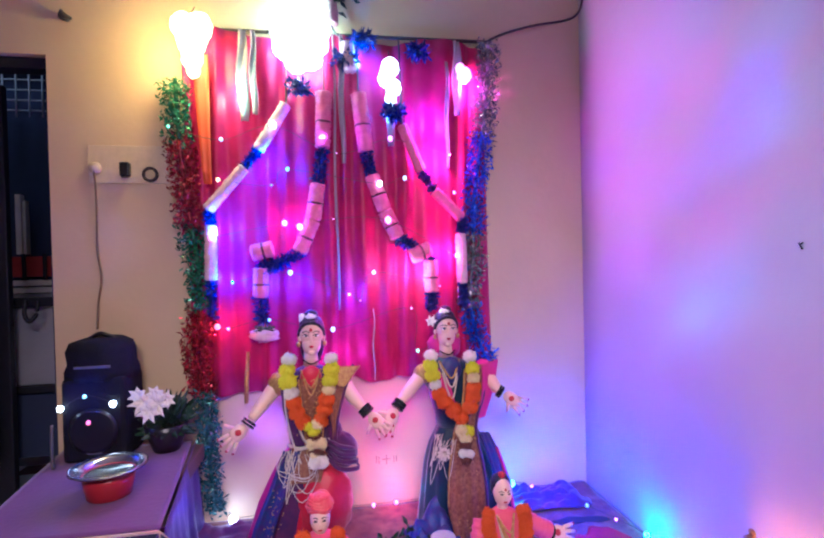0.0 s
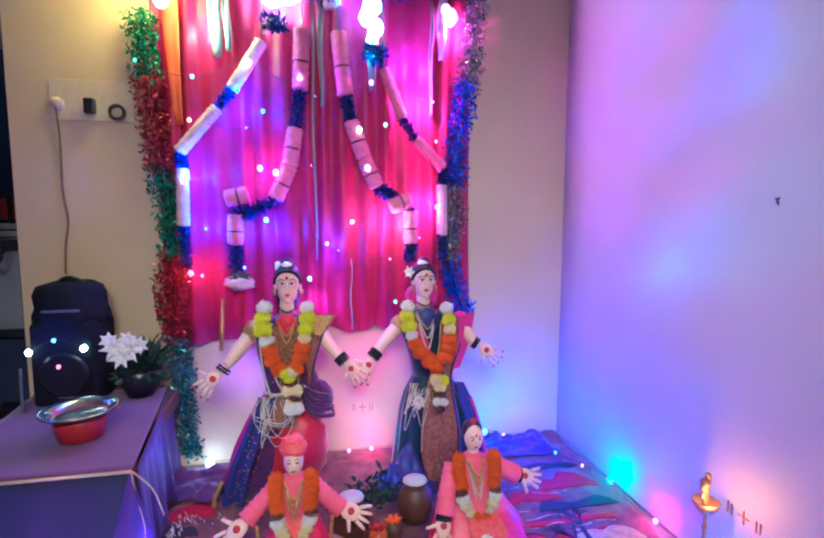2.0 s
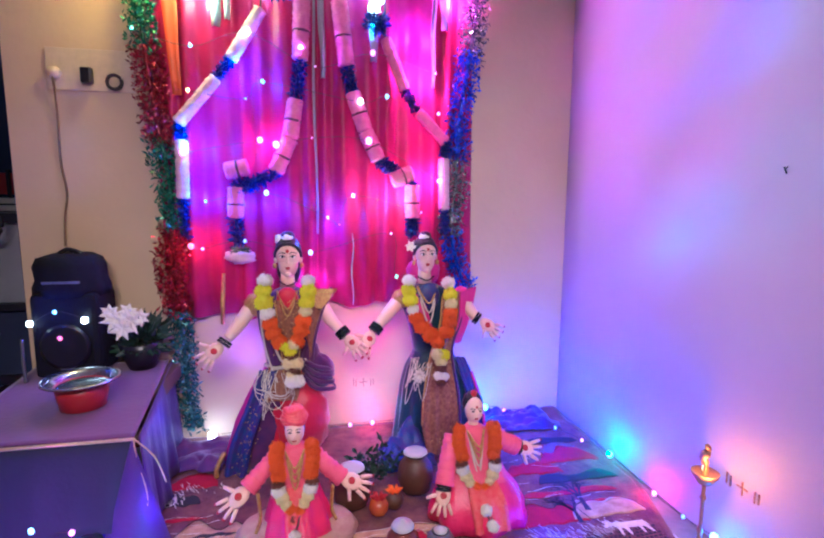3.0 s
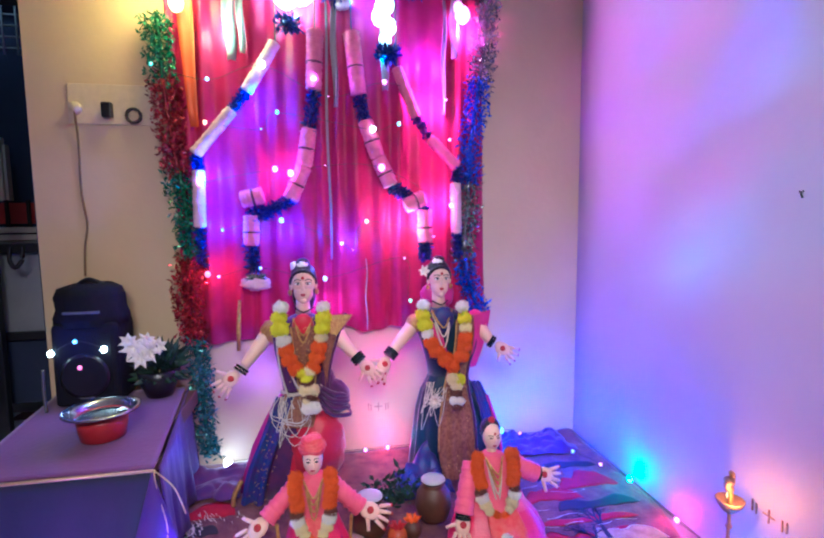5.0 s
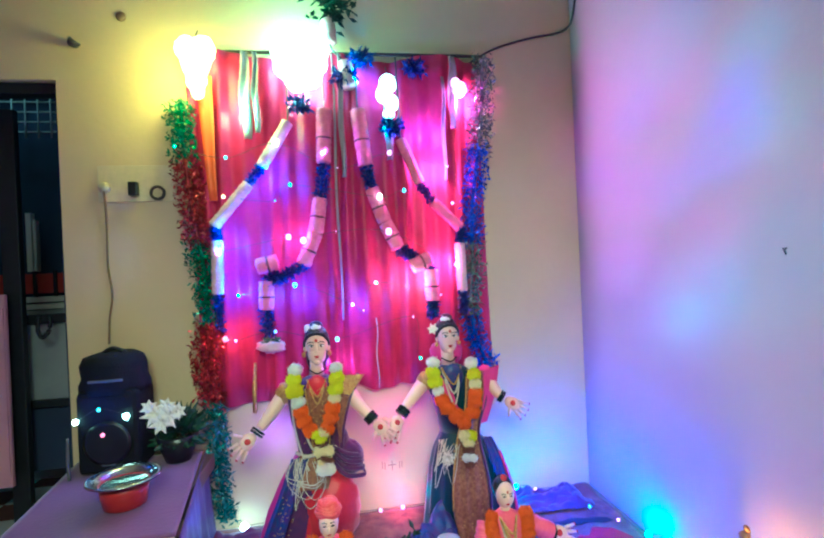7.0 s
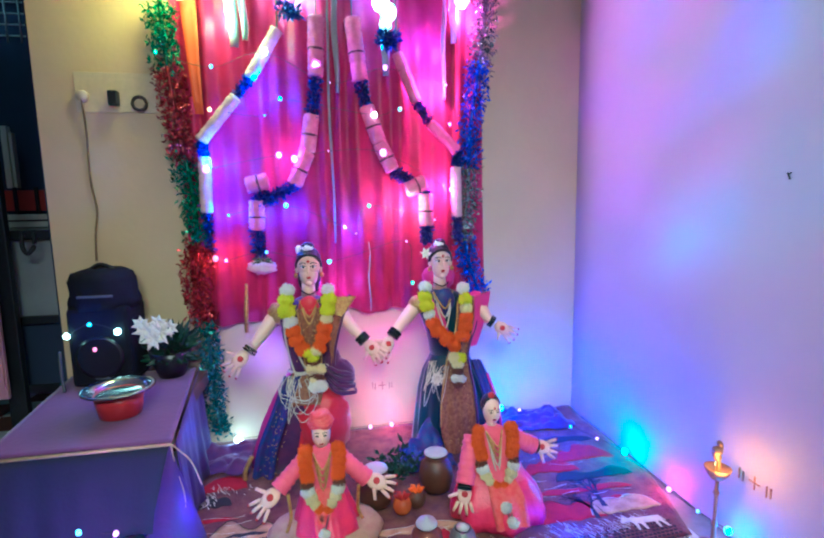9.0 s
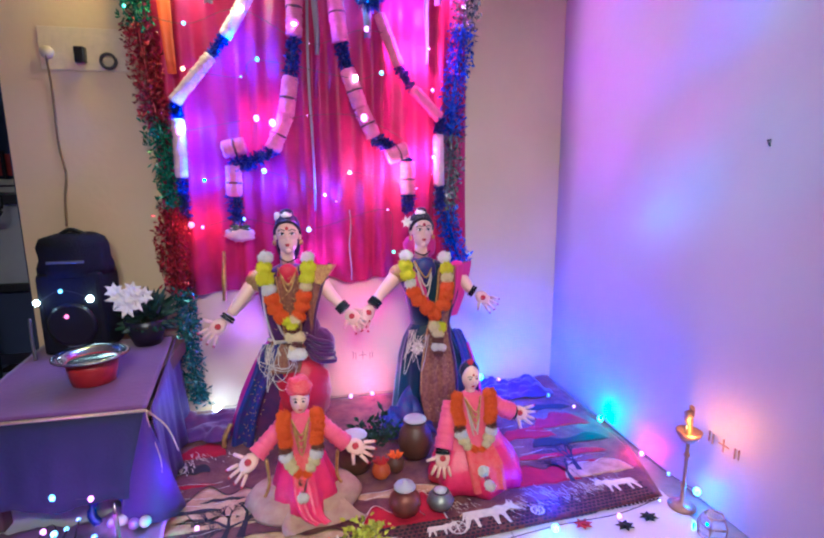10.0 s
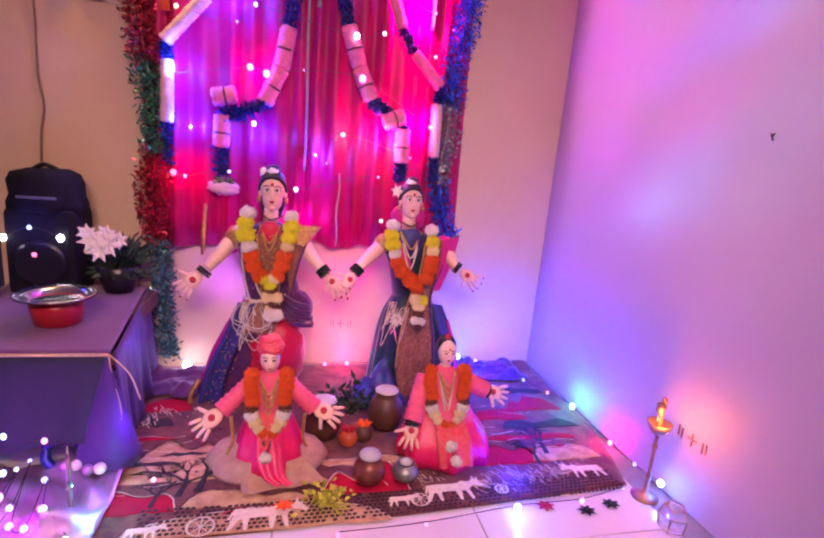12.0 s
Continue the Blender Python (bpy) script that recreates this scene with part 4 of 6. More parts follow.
bit("corner_drape", bm, SIDECLOTH, bench, "violet cloth gathered at the corner", 0.003)
bm = bmesh.new()
box(bm, -1.375, -0.90, 0.97, 1.66, 0.33, 0.394, bevel=0.006)
bit("seat_board", bm, WOOD, bench)
for x, y in ((-1.34, 1.02), (-0.95, 1.02), (-1.34, 1.62), (-1.0, 1.62)):
    bm = bmesh.new()
    box(bm, x - 0.025, x + 0.025, y - 0.025, y + 0.025, 0, 0.33, bevel=0.004)
    bit("leg", bm, WOOD, bench)

BC = (-1.09, 1.195, 0.403)
bowl = thing("basin", "red enamel basin with bright steel inside and flared rim", "bowl", "", "", BC)
bowl.scale = (1, 1, 0.88)
bm = bmesh.new()
lathe(bm, BC, [(0.062, 0.0), (0.067, 0.004), (0.075, 0.05), (0.080, 0.090), (0.076, 0.092), (0.070, 0.05), (0.055, 0.012)], 40)
bit("body", bm, REDENAMEL, bowl)
bm = bmesh.new()
lathe(bm, BC, [(0.078, 0.088), (0.086, 0.094), (0.099, 0.106), (0.113, 0.112), (0.117, 0.109), (0.117, 0.115), (0.112, 0.118), (0.096, 0.111), (0.082, 0.098), (0.072, 0.07), (0.060, 0.018), (0.02, 0.014)], 44)
bit("liner", bm, STEEL, bowl, "polished steel liner and rim")
for k in range(5):
    bm = bmesh.new()
    ball(bm, (BC[0] + 0.038 * math.cos(k * 1.3), BC[1] + 0.034 * math.sin(k * 1.3), BC[2] + 0.034 + 0.004 * k), (0.022, 0.018, 0.014), 8, 6, rough=0.5)
    tagged(part("sweet", bm, (BRASS, CUSHION)[k % 2]), "small brown sweet lying in the basin", "food", "sweets in the basin")

spk = thing("loudspeaker", "black upright loudspeaker draped in black cloth", "speaker", "", "", (-1.26, 1.6, 0.404))
bm = bmesh.new()
box(bm, -1.385, -1.15, 1.50, 1.70, 0.404, 0.735, bevel=0.02)
cab = bit("cabinet", bm, BLACK, spk)
bm = bmesh.new()
loft(bm, [(-1.267, 1.60, 0.72, 0.130, 0.112), (-1.267, 1.60, 0.755, 0.132, 0.115), (-1.267, 1.60, 0.785, 0.122, 0.108), (-1.272, 1.60, 0.835, 0.126, 0.108), (-1.272, 1.60, 0.866, 0.114, 0.098), (-1.265, 1.61, 0.882, 0.07, 0.07)], 36, 0, 9, 0.05)
bit("hood", bm, BLACK, spk, "gathered black cloth hood")
bm = bmesh.new()
tube(bm, bez([(-1.315, 1.60, 0.878), (-1.275, 1.60, 0.898), (-1.225, 1.60, 0.878)], 5), 0.009, 8)
bit("carry_handle", bm, BLACKGLOSS, spk)
bm = bmesh.new()
lathe(bm, (0, 0, 0), [(0.085, 0), (0.09, 0.006), (0.075, 0.010), (0.04, 0.004), (0.02, 0.008)], 26)
cone = bit("speaker_cone", bm, BLACKGLOSS, spk, "glossy black woofer")
cone.data.transform(Matrix.Translation(Vector((-1.267, 1.499, 0.53)) - spk.location) @ Euler((radians(90), 0, 0)).to_matrix().to_4x4() @ Matrix.Translation(spk.location))
bm = bmesh.new()
box(bm, -1.33, -1.20, 1.490, 1.499, 0.775, 0.785, bevel=0.002)
bit("trim", bm, GREYTRIM, cab, "grey trim strip")
bm = bmesh.new()
box(bm, -1.29, -1.24, 1.492, 1.4995, 0.44, 0.458)
bit("label_plate", bm, GREYTRIM, cab)
share("indicator", BULB[B_RED.name], cab, (-1.283, 1.492, 0.565), size=0.008)
bm = bmesh.new()
tube(bm, bez([(-1.40, 1.47, 0.405), (-1.405, 1.475, 0.48), (-1.40, 1.47, 0.57)], 4), 0.006, 6)
tagged(part("cable_stub", bm, GREYTRIM), "grey upright cable beside the loudspeaker", "cable")

vase = thing("flower_pot", "artificial white lilies in a dark pot with dark foliage", "flowers", "", "", (-1.05, 1.59, 0.404))
bm = bmesh.new()
lathe(bm, (-1.03, 1.59, 0.404), [(0.05, 0), (0.07, 0.05), (0.085, 0.11), (0.078, 0.112), (0.06, 0.06), (0.03, 0.05)], 24)
bit("pot", bm, BLACKGLOSS, vase)
bm = bmesh.new()
for _ in range(150):
    a = rnd.uniform(0, 6.3)
    b = Vector((-1.02, 1.58, 0.50))
    d = Vector((0.13 * math.cos(a) * rnd.uniform(0.2, 1), 0.07 * math.sin(a), rnd.uniform(-0.03, 0.13)))
    leaf(bm, b + d * 0.5, b + d * 1.15, 0.022, curl=rnd.uniform(-0.2, 0.3))
fol = bit("foliage", bm, LEAFG, vase)
bm = bmesh.new()
for fx, fy, fz, s in ((-1.085, 1.50, 0.63, 0.055), (-1.105, 1.51, 0.655, 0.04), (-1.035, 1.50, 0.62, 0.06), (-1.06, 1.49, 0.595, 0.05), (-1.0, 1.51, 0.635, 0.04), (-1.045, 1.52, 0.655, 0.04)):
    for k in range(7):
        a = k * 0.9 + fx * 40
        d = Vector((math.cos(a), -0.35, math.sin(a))) * s
        leaf(bm, (fx, fy, fz), Vector((fx, fy, fz)) + d, 0.024, curl=0.15, up=Vector((0, -1, 0)))
bit("blossom", bm, F_WHITE, fol, "white lily petals")

# ---- floor cloth ----
def cloth_z(x, y):
    """The height of the floor cloth's upper side."""
    u = min(1, max(0, (x + 1.0) / 1.90))
    yf = 0.615 + 0.09 * u * u
    v = min(1, max(0, (y - yf) / (1.735 - yf)))
    h = 0.004 + 0.010 * max(0, noise.noise(Vector((x * 5, y * 5, 1.7)))) * min(1, 6 * v) + 0.05 * max(0, u - 0.72) * 3.5 * max(0, v - 0.55) * (0.5 + noise.noise(Vector((x * 9, y * 9, 3))))
    return max(0.003, h) + 0.0015


def lay(bm, base, lift):
    """Lays a flat print, drawn at the height base, onto the cloth."""
    for v in bm.verts:
        v.co.z = cloth_z(v.co.x, v.co.y) + lift + (v.co.z - base)
    return bm


bm = bmesh.new()
NXR, NYR = 72, 44
vs = []
for i in range(NXR + 1):
    row = []
    for j in range(NYR + 1):
        u, v = i / NXR, j / NYR
        x = -1.0 + (1.82 + 0.095 * min(1, v * 3)) * u
        yf = 0.615 + 0.09 * u * u
        y = yf + (1.735 - yf) * v
        h = 0.004 + 0.010 * max(0, noise.noise(Vector((x * 5, y * 5, 1.7)))) * min(1, 6 * v) + 0.05 * max(0, u - 0.72) * 3.5 * max(0, v - 0.55) * (0.5 + noise.noise(Vector((x * 9, y * 9, 3))))
        row.append(bm.verts.new((x, y, max(0.003, h))))
    vs.append(row)
for i in range(NXR):
    for j in range(NYR):
        bm.faces.new((vs[i][j], vs[i + 1][j], vs[i + 1][j + 1], vs[i][j + 1])).smooth = True
rug = tagged(part("floor_cloth", bm, RUG, solid=0.003), "maroon floor cloth printed with village scenes, trees and carts", "rug")


def rumpled(name, label, cat, x0, x1, y0, y1, h, m, seed):
    """A crumpled cloth lying in ridges, thin at its edges."""
    bm = bmesh.new()
    rows = []
    for i in range(41):
        row = []
        for j in range(31):
            u, v = i / 40, j / 30
            edge = min(1, 5 * min(u, 1 - u, v, 1 - v))
            wob = 0.03 * noise.noise(Vector((u * 3, v * 3, seed)))
            x, y = x0 + (x1 - x0) * u + wob, y0 + (y1 - y0) * v + wob
            n = abs(noise.noise(Vector((x * 6 + seed, y * 9, seed)))) + 0.5 * abs(noise.noise(Vector((x * 15, y * 19, seed * 2))))
            row.append(bm.verts.new((x, min(y, 1.73), 0.020 + h * edge * n)))
        rows.append(row)
    for a, c in zip(rows, rows[1:]):
        for j in range(30):
            bm.faces.new((a[j], c[j], c[j + 1], a[j + 1])).smooth = True
    tagged(part(name, bm, m, solid=0.002), label, cat)


rumpled("dark_cloth", "crumpled dark violet satin cloth along the wall foot", "cloth", 0.44, 0.83, 1.50, 1.73, 0.075, RUMPLE, 5)
rumpled("dark_cloth", "crumpled dark blue cloth below the green statue", "cloth", -0.06, 0.16, 1.26, 1.46, 0.16, BLUESILK, 7)
rumpled("dark_cloth", "crumpled purple cloth behind the turbaned doll", "cloth", -0.98, -0.70, 1.40, 1.68, 0.05, PURPLE, 9)


def hill(x0, x1, y0, h, seed, z):
    """A printed field or hill: level foot, uneven rounded top."""
    bm = bmesh.new()
    rows = []
    for k in range(31):
        u = k / 30
        x = x0 + (x1 - x0) * u
        rise = max(0.004, h * (min(1, 5 * min(u, 1 - u)) ** 0.5) * (0.78 + 0.5 * noise.noise(Vector((u * 4, seed * 2.3, 0.5)))))
        low = y0 + 0.012 * noise.noise(Vector((u * 6, seed, 3)))
        rows.append([bm.verts.new((x, low + (y0 + rise - low) * j / 6, z)) for j in range(7)])
    for a, b in zip(rows, rows[1:]):
        for j in range(6):
            bm.faces.new((a[j], b[j], b[j + 1], a[j + 1])).smooth = True
    return bm


FIELDS = [(-0.98, -0.50, 0.86, 0.24, PRINT_TAN), (-0.97, -0.63, 0.72, 0.13, PRINT_RED), (-0.95, -0.66, 0.95, 0.03, PRINT_DARK), (-0.95, -0.70, 1.10, 0.025, PRINT_RED), (-0.90, -0.70, 1.30, 0.13, PRINT_RED),
          (-0.75, -0.02, 0.625, 0.11, PRINT_TAN), (-0.62, -0.25, 0.73, 0.08, PRINT_TAN), (-0.22, 0.06, 0.745, 0.15, PRINT_RED), (-0.25, 0.10, 0.90, 0.05, PRINT_TAN), (0.34, 0.60, 0.85, 0.15, PRINT_RED), (0.55, 0.82, 0.86, 0.11, PRINT_TAN),
          (0.40, 0.80, 1.00, 0.05, PRINT_RED), (0.52, 0.86, 1.08, 0.08, PRINT_DARK), (0.42, 0.66, 1.15, 0.10, PRINT_RED), (0.60, 0.86, 1.22, 0.13, PRINT_RED), (0.40, 0.85, 1.38, 0.08, PRINT_DARK)]
def hill_line(x0, x1, y0, h, seed, z):
    """The pale drawn line along a printed hill's top."""
    bm = bmesh.new()
    pts = []
    for k in range(25):
        u = k / 24
        rise = h * (min(1, 5 * min(u, 1 - u)) ** 0.5) * (0.78 + 0.5 * noise.noise(Vector((u * 4, seed * 2.3, 0.5))))
        pts.append((x0 + (x1 - x0) * u, y0 + max(0.004, rise), z))
    tube(bm, pts, [0.0022 + 0.0014 * noise.noise(Vector((k * 0.7, seed, 9))) for k in range(25)], 5, flat=0.3)
    return bm


FIELDS += [(-0.80, -0.60, 0.905, 0.022, PRINT_DARK), (-0.74, -0.58, 1.00, 0.02, PRINT_DARK), (-0.96, -0.74, 1.19, 0.10, PRINT_DARK), (0.10, 0.36, 0.745, 0.03, PRINT_TAN), (-0.05, 0.12, 0.86, 0.03, PRINT_DARK), (0.62, 0.80, 0.93, 0.03, PRINT_RED), (-0.50, -0.28, 0.70, 0.03, PRINT_RED)]
for k, (x0, x1, y0, h, m) in enumerate(FIELDS):
    if m is not PRINT_DARK and h > 0.045 and y0 < 1.0:
        part("printed_line", lay(hill_line(x0, x1, y0, h, k, 0), 0, 0.0028), PRINT_PALE if k % 3 else PRINT_DARK, rug)
    part("printed_field", lay(hill(x0, x1, y0, h, k, 0), 0, 0.0010 + 0.0006 * (k % 4)), m, rug, solid=0.0004)


def ox_print(x, y, s, flip=1):
    """A pale ox seen from its side."""
    bm = bmesh.new()
    edge = [(-0.066, -0.012), (-0.058, -0.012), (-0.042, 0.02), (-0.034, 0.022), (-0.03, -0.012), (-0.022, -0.012), (-0.02, 0.024), (0.022, 0.024), (0.026, -0.012), (0.034, -0.012), (0.04, 0.024), (0.05, 0.026), (0.060, -0.012), (0.068, -0.012),
            (0.064, 0.03), (0.076, 0.042), (0.092, 0.042), (0.108, 0.034), (0.112, 0.042), (0.098, 0.06), (0.102, 0.078), (0.09, 0.066), (0.086, 0.084), (0.08, 0.066), (0.066, 0.06), (0.05, 0.066), (0.03, 0.056), (-0.03, 0.056), (-0.056, 0.054), (-0.068, 0.02), (-0.062, 0.022), (-0.054, 0.04)]
    bm.faces.new([bm.verts.new((x + flip * s * px, y + s * py, 0.0192)) for px, py in (edge if flip > 0 else edge[::-1])])
    part("printed_ox", lay(bm, 0.0192, 0.0042), PRINT_PALE, rug, solid=0.0004)


ox_print(-0.40, 0.645, 1.25)
ox_print(0.18, 0.70, 1.15)
ox_print(0.02, 0.685, 0.6)
ox_print(0.72, 0.765, 0.9, -1)
ox_print(-0.70, 0.632, 0.6)


def tree_print(x, y, s, seed):
    q = random.Random(seed)
    bm = bmesh.new()
    def grow(p, a, l, w, d):
        e = (p[0] + l * math.cos(a), p[1] + l * math.sin(a))
        nx, ny = -math.sin(a) * w, math.cos(a) * w
        v = [bm.verts.new((p[0] + nx, p[1] + ny, 0.0195)), bm.verts.new((p[0] - nx, p[1] - ny, 0.0195)), bm.verts.new((e[0] - nx * 0.6, e[1] - ny * 0.6, 0.0195)), bm.verts.new((e[0] + nx * 0.6, e[1] + ny * 0.6, 0.0195))]
        bm.faces.new(v)
        if d:
            for _ in range(3 if d > 1 else 2):
                grow(e, a + q.uniform(-0.9, 0.9), l * q.uniform(0.55, 0.8), w * 0.6, d - 1)
    grow((x, y), 1.45, 0.07 * s, 0.011 * s, 4)
    part("printed_tree", lay(bm, 0.0195, 0.0040), PRINT_DARK, rug, solid=0.0004)


tree_print(-0.635, 0.78, 1.0, 5)
tree_print(0.56, 0.84, 0.9, 6)
tree_print(0.10, 0.98, 0.6, 8)
tree_print(-0.70, 0.74, 0.7, 11)
tree_print(-0.585, 0.80, 1.15, 14)
tree_print(0.62, 0.90, 1.0, 17)
tree_print(-0.22, 0.90, 0.6, 19)
for x, y, r in ((-0.55, 0.655, 0.035), (0.08, 0.70, 0.028), (-0.86, 1.22, 0.03), (0.36, 0.72, 0.02)):
    bm = bmesh.new()
    ringp = [(x + r * math.cos(a * math.pi / 10), y + r * math.sin(a * math.pi / 10), 0.0195) for a in range(21)]
    tube(bm, ringp, 0.004, 5, flat=0.2)
    wheel = part("printed_wheel", lay(bm, 0.0195, 0.0042), PRINT_PALE, rug)
    for a in range(8):
        bm = bmesh.new()
        tube(bm, [(x, y, 0.0195), (x + r * math.cos(a * math.pi / 4), y + r * math.sin(a * math.pi / 4), 0.0195)], 0.0022, 4, flat=0.2)
        part("spoke", lay(bm, 0.0195, 0.0042), PRINT_PALE, wheel)
bm = bmesh.new()
for i in range(92):
    for j in range(7):
        x, y = -0.72 + i * 0.0165 + 0.008 * (j % 2), 0.632 + j * 0.0155 + 0.05 * (i / 90) ** 2
        if rnd.random() < 0.88:
            v = [bm.verts.new((x + a, y + b, 0.0178)) for a, b in ((0, 0), (0.0115, 0), (0.0125, 0.0095), (0.001, 0.009))]
            bm.faces.new(v)
tagged(part("printed_border", lay(bm, 0.0178, 0.0036), PRINT_DARK, rug, solid=0.0004), kind="stuff")
bm = bmesh.new()
for i in range(300):
    x, y = rnd.choice(((-0.86, 1.22), (0.42, 0.80), (0.65, 0.78), (-0.78, 1.28), (0.12, 0.80), (0.5, 0.76), (0.30, 0.74), (-0.88, 1.24), (0.66, 0.80)))
    x, y = x + rnd.gauss(0, 0.05), y + rnd.gauss(0, 0.018)
    a = rnd.uniform(1.8, 2.5)
    l = rnd.uniform(0.012, 0.03)
    tube(bm, [(x, y, 0.0195), (x + l * math.cos(a), y + l * math.sin(a), 0.0195)], 0.0017, 4, flat=0.2)
for x0, x1, y in ((-0.97, -0.63, 0.845), (-0.95, -0.62, 0.99), (-0.92, -0.70, 1.03), (-0.85, -0.6, 0.91), (-0.97, -0.8, 0.945), (-0.9, -0.62, 1.075), (-0.94, -0.7, 0.80), (-0.9, -0.68, 1.115), (0.34, 0.58, 1.0), (0.45, 0.60, 1.05), (0.36, 0.5, 1.10), (0.5, 0.7, 1.2), (0.62, 0.8, 0.985), (0.44, 0.6, 1.26), (-0.22, 0.04, 0.90)):
    n = 9
    for k in range(n):
        if rnd.random() < 0.8:
            xa, xb = x0 + (x1 - x0) * k / n, x0 + (x1 - x0) * (k + 0.9) / n
            tube(bm, [(xa, y + 0.008 * math.sin(xa * 37), 0.0195), (xb, y + 0.008 * math.sin(xb * 37), 0.0195)], rnd.uniform(0.0015, 0.0035), 4, flat=0.2)
tagged(part("printed_stroke", lay(bm, 0.0195, 0.0040), PRINT_PALE, rug), kind="stuff")

# ---- statues ----
F_SLOTS = [SKIN, HAIR, PURPLE, BROWNSILK, REDSILK, BLUESILK, GREENSILK, GOLD, PEARL, BANGLE, KUMKUM, F_WHITE, MAGSILK, PINKCLOTH, SALMON, TURBAN, F_YEL]
SK, HA, PU, BR, RE, BL, GR, GO, PE, BA, KU, FW, MA, PI, SA, TU, FY = range(17)


def palm(bm, wrist, tip, spread, size=1.0, face=(0, -1, 0.2)):
    """An open painted palm of five fingers from wrist towards tip."""
    w, t = Vector(wrist), Vector(tip)
    d = (t - w).normalized()
    n = Vector(face).normalized()
    s = d.cross(n).normalized()
    n = s.cross(d)
    turn = Matrix((s, d, n)).transposed().to_4x4()
    c = w + d * 0.030 * size
    ball(bm, c, (0.026 * size, 0.034 * size, 0.011 * size), 12, 8, SK, turn=turn)
    for k in range(4):
        o = (k - 1.5) * 0.013 * size
        a = c + s * o + d * 0.024 * size
        e = a + (d + s * (k - 1.5) * spread).normalized() * (0.045 - 0.005 * abs(k - 1.4)) * size
        tube(bm, [a, a.lerp(e, 0.6) - n * 0.002, e - n * 0.006 * size], [0.0065 * size, 0.006 * size, 0.004 * size], 7, SK)
        ball(bm, e - n * 0.006 * size, 0.0052 * size, 6, 5, KU)
    a = c + s * 0.022 * size
    tube(bm, [a, a + (d * 0.4 + s).normalized() * 0.035 * size], [0.007 * size, 0.005 * size], 7, SK)
    ball(bm, c + n * 0.0085 * size * (1 if n.dot(Vector((0, -1, 0))) > 0 else -1), (0.0125 * size, 0.0125 * size, 0.004 * size), 10, 6, KU, turn=turn)


def bangles(bm, at, d, r, n=2):
    d = Vector(d).normalized()
    for k in range(n):
        c = Vector(at) + d * 0.012 * k
        tube(bm, [c - d * 0.005, c, c + d * 0.005], [r, r * 1.12, r], 14, BA)


